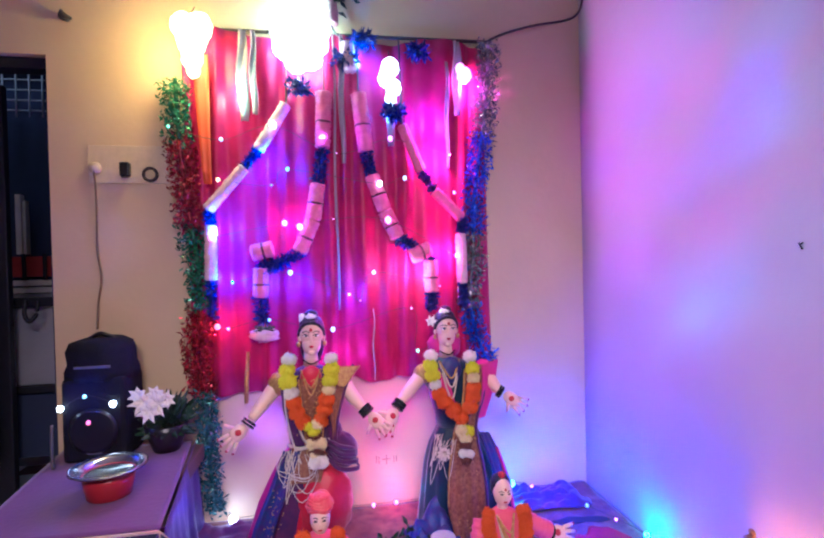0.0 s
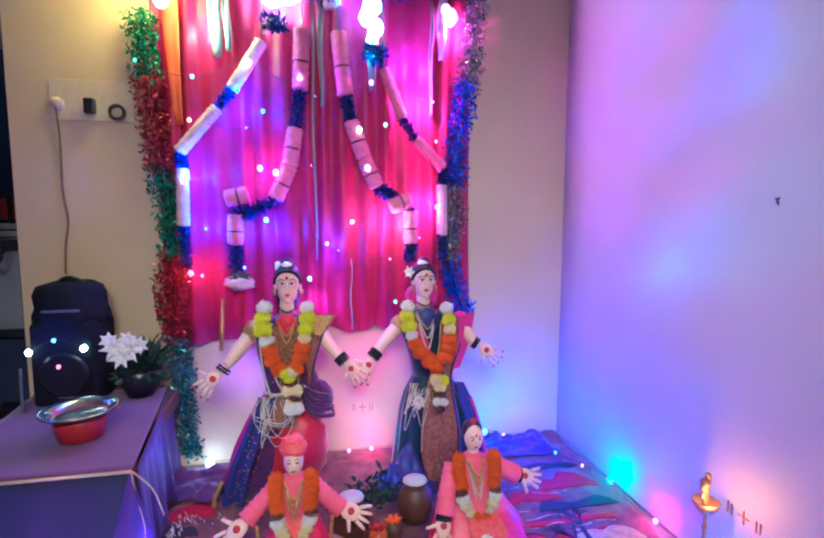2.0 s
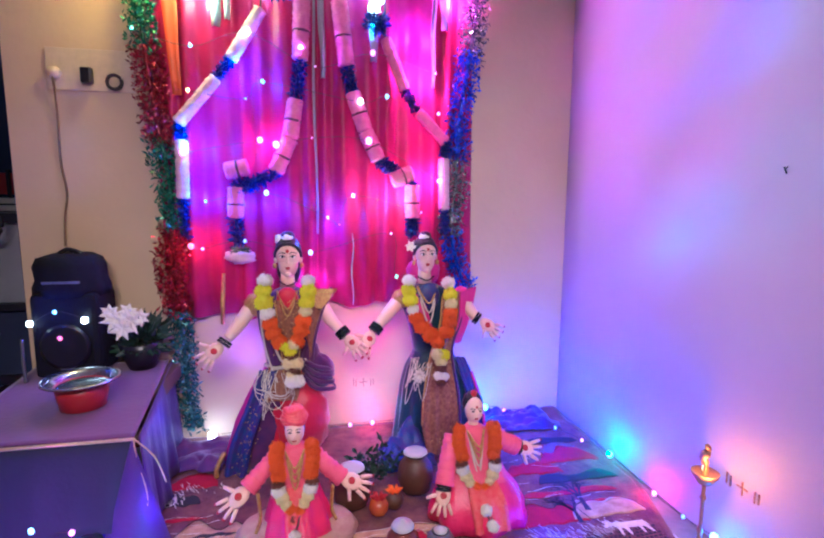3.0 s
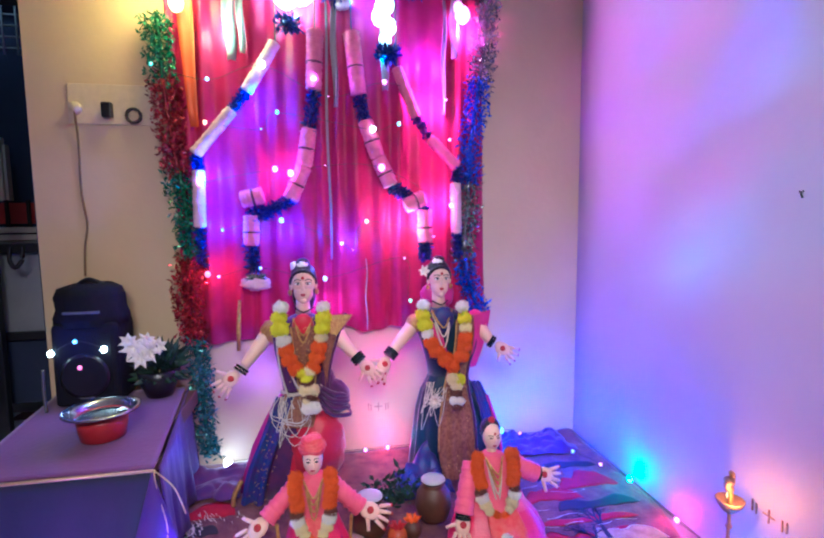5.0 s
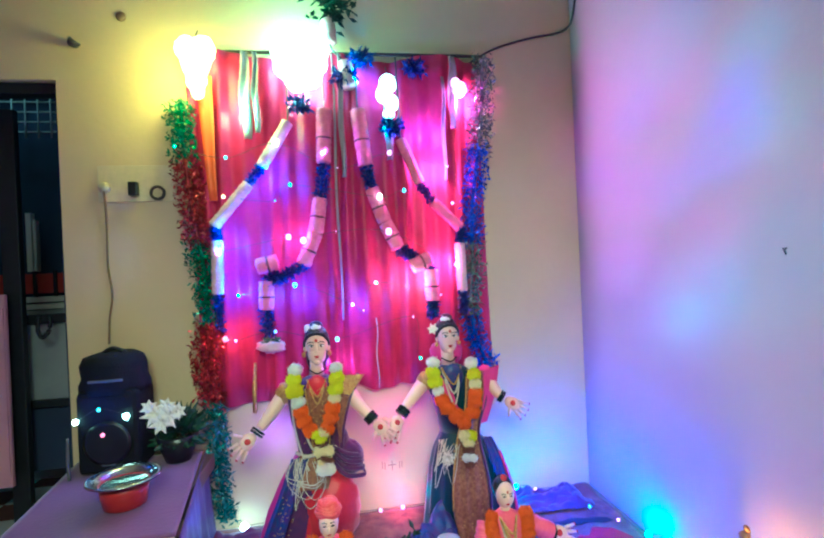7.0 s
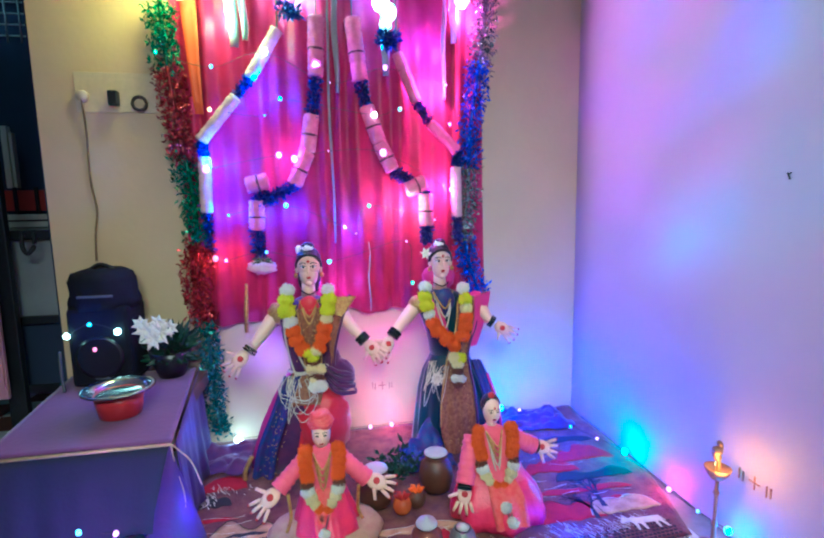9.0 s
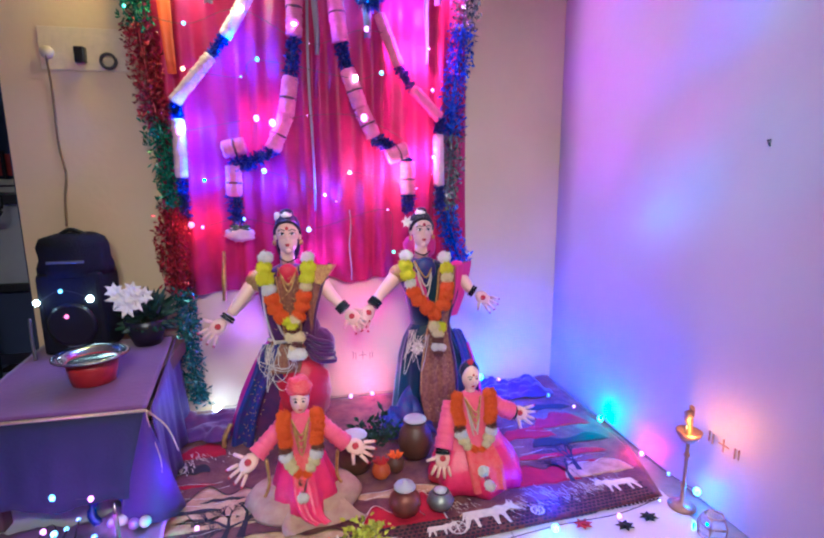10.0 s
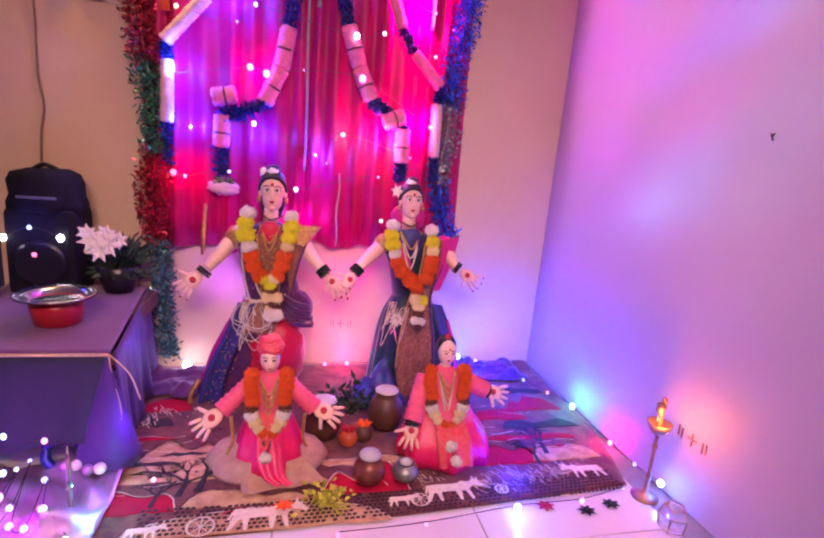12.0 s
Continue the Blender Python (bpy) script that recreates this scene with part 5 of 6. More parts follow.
def head(bm, c, s, hair=True):
    x, y, z = c
    ball(bm, (x, y, z + 0.012 * s), (0.044 * s, 0.050 * s, 0.054 * s), 20, 16, SK)
    ball(bm, (x, y - 0.006 * s, z - 0.024 * s), (0.036 * s, 0.042 * s, 0.046 * s), 18, 14, SK)
    ball(bm, (x, y - 0.036 * s, z - 0.056 * s), (0.013 * s, 0.012 * s, 0.011 * s), 10, 8, SK)
    tube(bm, bez([(x, y - 0.048 * s, z + 0.014 * s), (x, y - 0.054 * s, z - 0.006 * s), (x, y - 0.052 * s, z - 0.014 * s)], 4), [0.004 * s] * 4 + [0.006 * s] * 4 + [0.005 * s], 8, SK)
    ball(bm, (x, y - 0.0505 * s, z + 0.030 * s), (0.006 * s, 0.003 * s, 0.007 * s), 8, 6, KU)
    for e in (-1, 1):
        ball(bm, (x + e * 0.045 * s, y + 0.004 * s, z - 0.004 * s), (0.007 * s, 0.010 * s, 0.016 * s), 8, 6, SK)
        ball(bm, (x + e * 0.049 * s, y - 0.004 * s, z - 0.028 * s), (0.008 * s, 0.007 * s, 0.011 * s), 8, 6, GO)
        ball(bm, (x + e * 0.018 * s, y - 0.0445 * s, z + 0.009 * s), (0.0105 * s, 0.004 * s, 0.0045 * s), 10, 6, FW)
        ball(bm, (x + e * 0.018 * s, y - 0.0475 * s, z + 0.009 * s), (0.0045 * s, 0.0025 * s, 0.0045 * s), 8, 6, HA)
        tube(bm, bez([(x + e * 0.030 * s, y - 0.0405 * s, z + 0.010 * s), (x + e * 0.018 * s, y - 0.0475 * s, z + 0.0145 * s), (x + e * 0.007 * s, y - 0.0475 * s, z + 0.009 * s)], 4), 0.0015 * s, 5, HA)
        tube(bm, bez([(x + e * 0.032 * s, y - 0.040 * s, z + 0.020 * s), (x + e * 0.019 * s, y - 0.0475 * s, z + 0.0255 * s), (x + e * 0.007 * s, y - 0.0505 * s, z + 0.021 * s)], 4), 0.0017 * s, 5, HA)
    ball(bm, (x, y - 0.0475 * s, z - 0.030 * s), (0.010 * s, 0.004 * s, 0.003 * s), 8, 6, KU)
    ball(bm, (x, y - 0.0465 * s, z - 0.035 * s), (0.008 * s, 0.004 * s, 0.003 * s), 8, 6, KU)
    if hair:
        tube(bm, bez([(x - 0.034 * s, y - 0.012 * s, z - 0.085 * s), (x, y - 0.038 * s, z - 0.098 * s), (x + 0.034 * s, y - 0.012 * s, z - 0.085 * s)], 5), 0.0028 * s, 6, BA)
        for e in (-1, 1):
            tube(bm, bez([(x, y - 0.036 * s, z + 0.056 * s), (x + e * 0.026 * s, y - 0.030 * s, z + 0.048 * s), (x + e * 0.044 * s, y - 0.008 * s, z + 0.020 * s), (x + e * 0.044 * s, y + 0.014 * s, z - 0.012 * s)], 5), 0.0075 * s, 8, HA)
        ball(bm, (x, y + 0.018 * s, z + 0.030 * s), (0.048 * s, 0.050 * s, 0.054 * s), 20, 14, HA, 0.05)
        ball(bm, (x, y + 0.045 * s, z - 0.05 * s), (0.045 * s, 0.022 * s, 0.06 * s), 12, 9, HA)
        ball(bm, (x, y + 0.012 * s, z + 0.082 * s), (0.026 * s, 0.026 * s, 0.018 * s), 12, 8, HA)


def sleeve(bm, pts, r0, r1, slot):
    """A loose wrinkled sleeve that widens from shoulder to wrist."""
    line = bez(pts, 11)
    n = len(line) - 1
    tube(bm, line, [r0 + (r1 - r0) * i / n + 0.0020 * math.sin(i * 1.9) + 0.0016 * math.sin(i * 3.7 + 1) for i in range(n + 1)], 18, slot)


def gold_edge(bm, pts, r=0.006, slot=GO):
    tube(bm, bez(pts, 6), r, 6, slot)


def sheet(bm, a, b, slot, n=14, m=8, wave=0.006, waves=14):
    """A hanging panel between two lines of points, with soft pleats."""
    n0 = len(bm.faces)
    A, B = bez(a, 6), bez(b, 6)
    L = min(len(A), len(B))
    rows = []
    for i in range(L):
        d = B[i] - A[i]
        rows.append([bm.verts.new(A[i] + d * (k / m) + Vector((0, -wave * math.sin(k / m * waves), 0))) for k in range(m + 1)])
    back = [[bm.verts.new(v.co + Vector((0, 0.004, 0))) for v in r] for r in rows]
    for R, flip in ((rows, False), (back, True)):
        for r, s in zip(R, R[1:]):
            for k in range(m):
                f = (r[k], r[k + 1], s[k + 1], s[k])
                bm.faces.new(f[::-1] if flip else f)
    for i in range(L - 1):
        bm.faces.new((rows[i][0], rows[i + 1][0], back[i + 1][0], back[i][0]))
        bm.faces.new((rows[i][m], back[i][m], back[i + 1][m], rows[i + 1][m]))
    faces_from(bm, n0, slot)


# the standing statue in red and purple
bm = bmesh.new()
y = 1.50
loft(bm, [(-0.515, y, 0.0, 0.185, 0.115), (-0.505, y, 0.08, 0.175, 0.112), (-0.485, y, 0.18, 0.165, 0.108), (-0.450, y, 0.29, 0.150, 0.10), (-0.430, y, 0.36, 0.135, 0.09), (-0.430, y, 0.41, 0.10, 0.07), (-0.432, y, 0.44, 0.08, 0.058)], 64, RE, 15, 0.09, slots=lambda c: MA if c.x < -0.585 - (0.2 - c.z) * 0.30 else (PU if c.x < -0.47 - (0.2 - c.z) * 0.25 else RE))
loft(bm, [(-0.432, y, 0.425, 0.085, 0.062), (-0.43, y, 0.50, 0.092, 0.062), (-0.425, y, 0.60, 0.112, 0.066), (-0.425, y, 0.67, 0.128, 0.062), (-0.425, y, 0.705, 0.115, 0.052), (-0.428, y, 0.728, 0.06, 0.042), (-0.43, y, 0.74, 0.034, 0.034)], 32, PU)
tube(bm, [(-0.43, y, 0.73), (-0.43, y - 0.005, 0.80)], [0.032, 0.027], 12, SK)
head(bm, (-0.425, y - 0.01, 0.862), 1.10)
ball(bm, (-0.428, y - 0.01, 0.942), (0.024, 0.022, 0.020), 10, 8, FW, 0.3)
ball(bm, (-0.462, y, 0.938), (0.014, 0.014, 0.022), 8, 6, FW, 0.3)
# pleated shoulder cloth with a stiff gold end
sheet(bm, [(-0.475, y - 0.066, 0.70), (-0.48, y - 0.072, 0.62), (-0.465, y - 0.078, 0.50), (-0.45, y - 0.085, 0.40)], [(-0.365, y - 0.062, 0.70), (-0.375, y - 0.07, 0.62), (-0.385, y - 0.078, 0.50), (-0.395, y - 0.085, 0.40)], BR, m=10, waves=20)
for x0, x1 in ((-0.478, -0.45), (-0.37, -0.392)):
    gold_edge(bm, [(x0, y - 0.074, 0.70), ((x0 + x1) / 2, y - 0.082, 0.56), (x1, y - 0.092, 0.40)], 0.003)
sheet(bm, [(-0.555, y - 0.045, 0.70), (-0.545, y - 0.06, 0.60), (-0.525, y - 0.065, 0.50), (-0.515, y - 0.06, 0.43)], [(-0.475, y - 0.062, 0.70), (-0.48, y - 0.07, 0.60), (-0.465, y - 0.075, 0.50), (-0.45, y - 0.08, 0.43)], PU, m=8, wave=0.005, waves=16)
sheet(bm, [(-0.40, y - 0.06, 0.66), (-0.37, y - 0.075, 0.58), (-0.35, y - 0.075, 0.50), (-0.35, y - 0.07, 0.43)], [(-0.255, y - 0.02, 0.735), (-0.30, y - 0.04, 0.62), (-0.325, y - 0.06, 0.52), (-0.335, y - 0.065, 0.43)], BR)
gold_edge(bm, [(-0.255, y - 0.02, 0.738), (-0.30, y - 0.045, 0.62), (-0.327, y - 0.065, 0.52), (-0.337, y - 0.07, 0.43)], 0.006, PU)
sheet(bm, [(-0.345, y - 0.07, 0.742), (-0.335, y - 0.075, 0.70), (-0.32, y - 0.075, 0.665)], [(-0.228, y - 0.045, 0.735), (-0.262, y - 0.055, 0.69), (-0.295, y - 0.065, 0.655)], GO, wave=0.005, waves=24)
ball(bm, (-0.555, y - 0.005, 0.672), (0.05, 0.046, 0.05), 14, 10, GO, 0.1)
ball(bm, (-0.305, y - 0.0, 0.665), (0.042, 0.04, 0.042), 14, 10, PU, 0.2)
ball(bm, (-0.43, y - 0.055, 0.70), (0.045, 0.02, 0.05), 12, 8, RE)
# dark gathered hip and falling side drape
ball(bm, (-0.392, y - 0.055, 0.19), (0.122, 0.088, 0.165), 28, 18, RE, 0.14)
ball(bm, (-0.318, y - 0.03, 0.385), (0.072, 0.075, 0.075), 28, 18, PU, 0.10)
ball(bm, (-0.345, y - 0.02, 0.455), (0.04, 0.055, 0.06), 18, 12, PU, 0.10)
for k in range(4):
    tube(bm, bez([(-0.372, y - 0.085, 0.455 - 0.02 * k), (-0.325, y - 0.108, 0.43 - 0.03 * k), (-0.268 + 0.006 * k, y - 0.075, 0.405 - 0.028 * k), (-0.25, y - 0.03, 0.385 - 0.02 * k)], 6), [0.004] * 3 + [0.009] * 10 + [0.005] * 6, 8, PU)
sheet(bm, [(-0.545, y - 0.08, 0.42), (-0.60, y - 0.115, 0.28), (-0.66, y - 0.13, 0.14), (-0.69, y - 0.13, 0.01)], [(-0.475, y - 0.10, 0.42), (-0.525, y - 0.14, 0.28), (-0.575, y - 0.155, 0.14), (-0.60, y - 0.155, 0.01)], BL, wave=0.014, waves=10)
gold_edge(bm, [(-0.685, y - 0.12, 0.10), (-0.712, y - 0.135, 0.05), (-0.715, y - 0.14, 0.01)], 0.010, GO)
sheet(bm, [(-0.51, y - 0.085, 0.43), (-0.53, y - 0.125, 0.30)], [(-0.37, y - 0.09, 0.40), (-0.40, y - 0.125, 0.30)], BR)
tube(bm, bez([(-0.525, y - 0.05, 0.43), (-0.48, y - 0.09, 0.425), (-0.40, y - 0.09, 0.44), (-0.345, y - 0.05, 0.45)], 6), 0.008, 8, PE)
q = random.Random(5)
for k in range(11):
    x0, x1 = q.uniform(-0.545, -0.47), q.uniform(-0.54, -0.42)
    zz = q.uniform(0.24, 0.36)
    tube(bm, bez([(x0, y - 0.10, 0.425), (x0 - q.uniform(0, 0.03), y - 0.15, (zz + 0.40) / 2), ((x0 + x1) / 2 + q.uniform(-0.03, 0.03), y - 0.16, zz), (x1 + q.uniform(0, 0.04), y - 0.15, (zz + 0.39) / 2), (x1, y - 0.11, 0.41)], 6), 0.0017, 5, PE)
gold_edge(bm, [(-0.535, y - 0.065, 0.68), (-0.53, y - 0.085, 0.58), (-0.51, y - 0.09, 0.47), (-0.475, y - 0.10, 0.37)], 0.0045, PE)
gold_edge(bm, [(-0.50, y - 0.075, 0.66), (-0.49, y - 0.09, 0.55), (-0.45, y - 0.10, 0.45), (-0.39, y - 0.09, 0.47)], 0.005, PE)
for k, dz in enumerate((0.0, 0.03)):
    gold_edge(bm, [(-0.47, y - 0.055, 0.735), (-0.43, y - 0.085, 0.665 - dz), (-0.39, y - 0.055, 0.735)], 0.004, GO)
tube(bm, bez([(-0.565, y, 0.675), (-0.615, y - 0.03, 0.61), (-0.665, y - 0.06, 0.548)], 5), [0.034, 0.033, 0.031, 0.030, 0.029, 0.028, 0.026, 0.025, 0.023, 0.021, 0.02], 12, SK)
bangles(bm, (-0.672, y - 0.064, 0.540), (-0.55, -0.3, -0.68), 0.028)
palm(bm, (-0.69, y - 0.07, 0.528), (-0.765, y - 0.10, 0.455), 0.28, 1.15)
tube(bm, bez([(-0.295, y, 0.655), (-0.255, y - 0.04, 0.60), (-0.215, y - 0.07, 0.56)], 5), [0.033, 0.032, 0.031, 0.029, 0.028, 0.027, 0.025, 0.024, 0.022, 0.021, 0.02], 12, SK)
bangles(bm, (-0.218, y - 0.068, 0.563), (0.55, -0.35, -0.6), 0.028, 3)
palm(bm, (-0.195, y - 0.08, 0.54), (-0.135, y - 0.115, 0.475), 0.28, 1.1)
for k in range(70):
    u = q.random()
    ball(bm, (-0.50 + 0.15 * q.random() * (1 - 0.4 * u), y - 0.083 - 0.012 * u, 0.70 - 0.26 * u), 0.0032, 6, 4, GO)
for k in range(60):
    u = q.random()
    ball(bm, (-0.56 - 0.10 * u + 0.07 * q.random(), y - 0.148 - 0.03 * u, 0.36 - 0.33 * u), 0.0026, 6, 4, GO)
tagged(part("statue", bm, F_SLOTS), "standing goddess statue in purple and red silk sari", "statue", "goddess statues")

# the standing statue in green and brown
bm = bmesh.new()
y = 1.52
loft(bm, [(0.225, y, 0.0, 0.205, 0.125), (0.222, y, 0.08, 0.195, 0.12), (0.215, y, 0.18, 0.178, 0.115), (0.205, y, 0.29, 0.155, 0.105), (0.195, y, 0.37, 0.125, 0.09), (0.19, y, 0.42, 0.095, 0.07), (0.187, y, 0.45, 0.078, 0.058)], 64, GR, 13, 0.08)
loft(bm, [(0.187, y, 0.43, 0.082, 0.062), (0.185, y, 0.50, 0.09, 0.062), (0.178, y, 0.60, 0.11, 0.066), (0.175, y, 0.66, 0.13, 0.062), (0.172, y, 0.70, 0.115, 0.052), (0.165, y, 0.725, 0.06, 0.042), (0.155, y, 0.74, 0.034, 0.034)], 32, GR)
tube(bm, [(0.155, y, 0.73), (0.150, y - 0.005, 0.81)], [0.032, 0.027], 12, SK)
head(bm, (0.154, y - 0.01, 0.862), 1.06)
ball(bm, (0.150, y - 0.005, 0.944), (0.026, 0.022, 0.020), 10, 8, FW, 0.3)
for k in range(7):
    leaf(bm, (0.085, y - 0.005, 0.90), (0.088 + 0.028 * math.cos(k), y - 0.02, 0.905 + 0.03 * math.sin(k)), 0.018, FW)
ball(bm, (0.155, y + 0.03, 0.79), (0.075, 0.03, 0.07), 14, 9, MA, 0.2)
sheet(bm, [(0.22, y - 0.055, 0.69), (0.20, y - 0.085, 0.56), (0.16, y - 0.095, 0.44), (0.125, y - 0.13, 0.28), (0.115, y - 0.145, 0.15), (0.14, y - 0.155, 0.015)], [(0.365, y - 0.01, 0.715), (0.305, y - 0.05, 0.58), (0.255, y - 0.085, 0.45), (0.275, y - 0.12, 0.28), (0.28, y - 0.14, 0.15), (0.265, y - 0.15, 0.015)], BR, m=12, wave=0.006, waves=22)
gold_edge(bm, [(0.368, y - 0.012, 0.715), (0.308, y - 0.055, 0.58), (0.258, y - 0.09, 0.45), (0.278, y - 0.125, 0.28), (0.283, y - 0.145, 0.15), (0.268, y - 0.155, 0.015)], 0.007, PU)
gold_edge(bm, [(0.22, y - 0.06, 0.69), (0.20, y - 0.09, 0.56), (0.16, y - 0.10, 0.44), (0.125, y - 0.135, 0.28), (0.115, y - 0.15, 0.15)], 0.004, GO)
sheet(bm, [(0.06, y - 0.05, 0.70), (0.10, y - 0.075, 0.62), (0.14, y - 0.085, 0.52)], [(0.13, y - 0.06, 0.70), (0.16, y - 0.08, 0.60), (0.185, y - 0.088, 0.50)], MA, wave=0.004)
ball(bm, (0.322, y - 0.0, 0.675), (0.045, 0.04, 0.045), 14, 10, MA, 0.15)
sheet(bm, [(0.30, y - 0.05, 0.70), (0.295, y - 0.065, 0.60), (0.265, y - 0.08, 0.48)], [(0.385, y - 0.02, 0.72), (0.355, y - 0.04, 0.60), (0.305, y - 0.06, 0.48)], MA, wave=0.005, waves=20)
ball(bm, (0.048, y, 0.672), (0.042, 0.042, 0.042), 14, 10, GO, 0.1)
ball(bm, (0.16, y - 0.055, 0.69), (0.05, 0.02, 0.06), 12, 8, BL)
sheet(bm, [(0.28, y - 0.075, 0.42), (0.31, y - 0.11, 0.30), (0.345, y - 0.12, 0.16), (0.36, y - 0.12, 0.03)], [(0.335, y - 0.03, 0.40), (0.375, y - 0.06, 0.30), (0.41, y - 0.075, 0.16), (0.425, y - 0.08, 0.03)], BL, wave=0.008)
gold_edge(bm, [(0.36, y - 0.05, 0.34), (0.40, y - 0.085, 0.20), (0.42, y - 0.10, 0.05)], 0.008, MA)
for k in range(10):
    x0, x1 = q.uniform(0.075, 0.13), q.uniform(0.08, 0.17)
    zz = q.uniform(0.24, 0.37)
    tube(bm, bez([(x0, y - 0.085, 0.43), ((x0 + x1) / 2 + q.uniform(-0.06, 0.02), y - 0.15, zz), (x1, y - 0.11, 0.41)], 7), 0.0016, 5, PE)
for k in range(9):
    a = k * 0.7
    leaf(bm, (0.10, y - 0.14, 0.37), (0.10 + 0.035 * math.cos(a), y - 0.155, 0.37 + 0.035 * math.sin(a)), 0.02, PE)
for dz in (0.0, 0.04, 0.09):
    gold_edge(bm, [(0.11, y - 0.05, 0.735), (0.155, y - 0.09, 0.665 - dz), (0.20, y - 0.05, 0.735)], 0.004, PE if dz else GO)
tube(bm, bez([(0.04, y, 0.665), (-0.02, y - 0.035, 0.61), (-0.065, y - 0.06, 0.565)], 5), [0.034, 0.033, 0.031, 0.030, 0.029, 0.028, 0.026, 0.025, 0.023, 0.021, 0.02], 12, SK)
bangles(bm, (-0.062, y - 0.06, 0.568), (-0.6, -0.3, -0.6), 0.028, 3)
palm(bm, (-0.085, y - 0.075, 0.545), (-0.14, y - 0.13, 0.475), 0.28, 1.15)
tube(bm, bez([(0.33, y - 0.005, 0.655), (0.355, y - 0.04, 0.615), (0.375, y - 0.06, 0.588)], 5), [0.032, 0.031, 0.03, 0.029, 0.028, 0.027, 0.025, 0.024, 0.022, 0.021, 0.02], 12, SK)
bangles(bm, (0.372, y - 0.06, 0.59), (0.75, -0.3, -0.5), 0.026)
palm(bm, (0.395, y - 0.07, 0.575), (0.475, y - 0.10, 0.52), 0.28, 1.1)
for k in range(120):
    u = q.random()
    ball(bm, (0.135 + 0.12 * q.random(), y - 0.10 - 0.052 * u, 0.42 - 0.40 * u), 0.0034, 6, 4, GO)
tagged(part("statue", bm, F_SLOTS), "standing goddess statue in dark green silk and brown pleats", "statue", "goddess statues")

# the seated doll with a turban
bm = bmesh.new()
x, y = -0.392, 0.965
loft(bm, [(x + 0.01, y - 0.03, 0.04, 0.105, 0.12), (x + 0.008, y - 0.025, 0.09, 0.10, 0.11), (x + 0.004, y - 0.01, 0.14, 0.082, 0.075), (x, y, 0.19, 0.068, 0.05), (x, y, 0.25, 0.07, 0.046), (x + 0.002, y, 0.295, 0.072, 0.04), (x + 0.002, y, 0.315, 0.045, 0.03), (x, y, 0.325, 0.02, 0.02)], 40, PI, 9, 0.10, slots=lambda c: PI if c.z < 0.17 else SA)
sheet(bm, [(x - 0.04, y - 0.07, 0.17), (x - 0.035, y - 0.13, 0.11), (x - 0.01, y - 0.17, 0.055), (x + 0.03, y - 0.185, 0.03)], [(x + 0.035, y - 0.07, 0.17), (x + 0.05, y - 0.13, 0.11), (x + 0.06, y - 0.17, 0.055), (x + 0.085, y - 0.185, 0.03)], PI, wave=0.006, waves=12)
sheet(bm, [(x - 0.04, y - 0.055, 0.20), (x - 0.035, y - 0.09, 0.16), (x - 0.02, y - 0.12, 0.12)], [(x + 0.04, y - 0.055, 0.20), (x + 0.03, y - 0.09, 0.16), (x + 0.015, y - 0.12, 0.12)], TU, wave=0.004)
for s, e, w, t in ((-1, (-0.49, y - 0.03, 0.255), (-0.535, y - 0.055, 0.215), (-0.60, y - 0.085, 0.165)), (1, (-0.295, y - 0.02, 0.25), (-0.245, y - 0.03, 0.205), (-0.175, y - 0.045, 0.18))):
    sleeve(bm, [(x + s * 0.050, y, 0.298), e, w], 0.024, 0.030, SA)
    palm(bm, w, t, 0.30, 1.05, (0.1 * s, -0.8, 0.6))
    tube(bm, bez([(w[0] - s * 0.03, w[1], w[2] - 0.02), (w[0] - s * 0.035, w[1], w[2] - 0.10), (w[0] - s * 0.02, w[1] - 0.01, 0.07)], 5), 0.006, 6, GO)
tube(bm, [(x, y, 0.31), (x, y - 0.004, 0.34)], 0.017, 10, SK)
ball(bm, (x, y - 0.008, 0.370), (0.031, 0.034, 0.046), 18, 14, SK)
ball(bm, (x, y - 0.041, 0.364), (0.0045, 0.006, 0.010), 8, 6, SK)
for e in (-1, 1):
    ball(bm, (x + e * 0.012, y - 0.0385, 0.376), (0.007, 0.003, 0.0032), 8, 6, HA)
ball(bm, (x, y - 0.036, 0.347), (0.008, 0.004, 0.003), 8, 6, KU)
for e in (-1, 1):
    tube(bm, [(x + e * 0.020, y - 0.034, 0.384), (x + e * 0.012, y - 0.0385, 0.387), (x + e * 0.005, y - 0.041, 0.384)], 0.0013, 5, HA)
ball(bm, (x, y + 0.012, 0.375), (0.034, 0.03, 0.044), 14, 10, HA)
for k in range(5):
    z = 0.402 + 0.008 * k
    rr = 0.037 - 0.004 * abs(k - 1.2)
    ringp = [(x + rr * math.cos(a * math.pi / 9), y + rr * math.sin(a * math.pi / 9), z + 0.004 * math.sin(a * 1.1 + k)) for a in range(19)]
    tube(bm, ringp, 0.009, 7, TU)
ball(bm, (x, y, 0.416), (0.039, 0.040, 0.030), 20, 12, TU, 0.06)
for dz in (0.0, 0.022, 0.045, 0.07):
    gold_edge(bm, [(x - 0.03, y - 0.03, 0.315), (x, y - 0.062, 0.27 - dz), (x + 0.03, y - 0.03, 0.315)], 0.003, GO)
tagged(part("doll", bm, F_SLOTS), "seated doll in pink robe and red turban", "doll", "seated dolls")
bm = bmesh.new()
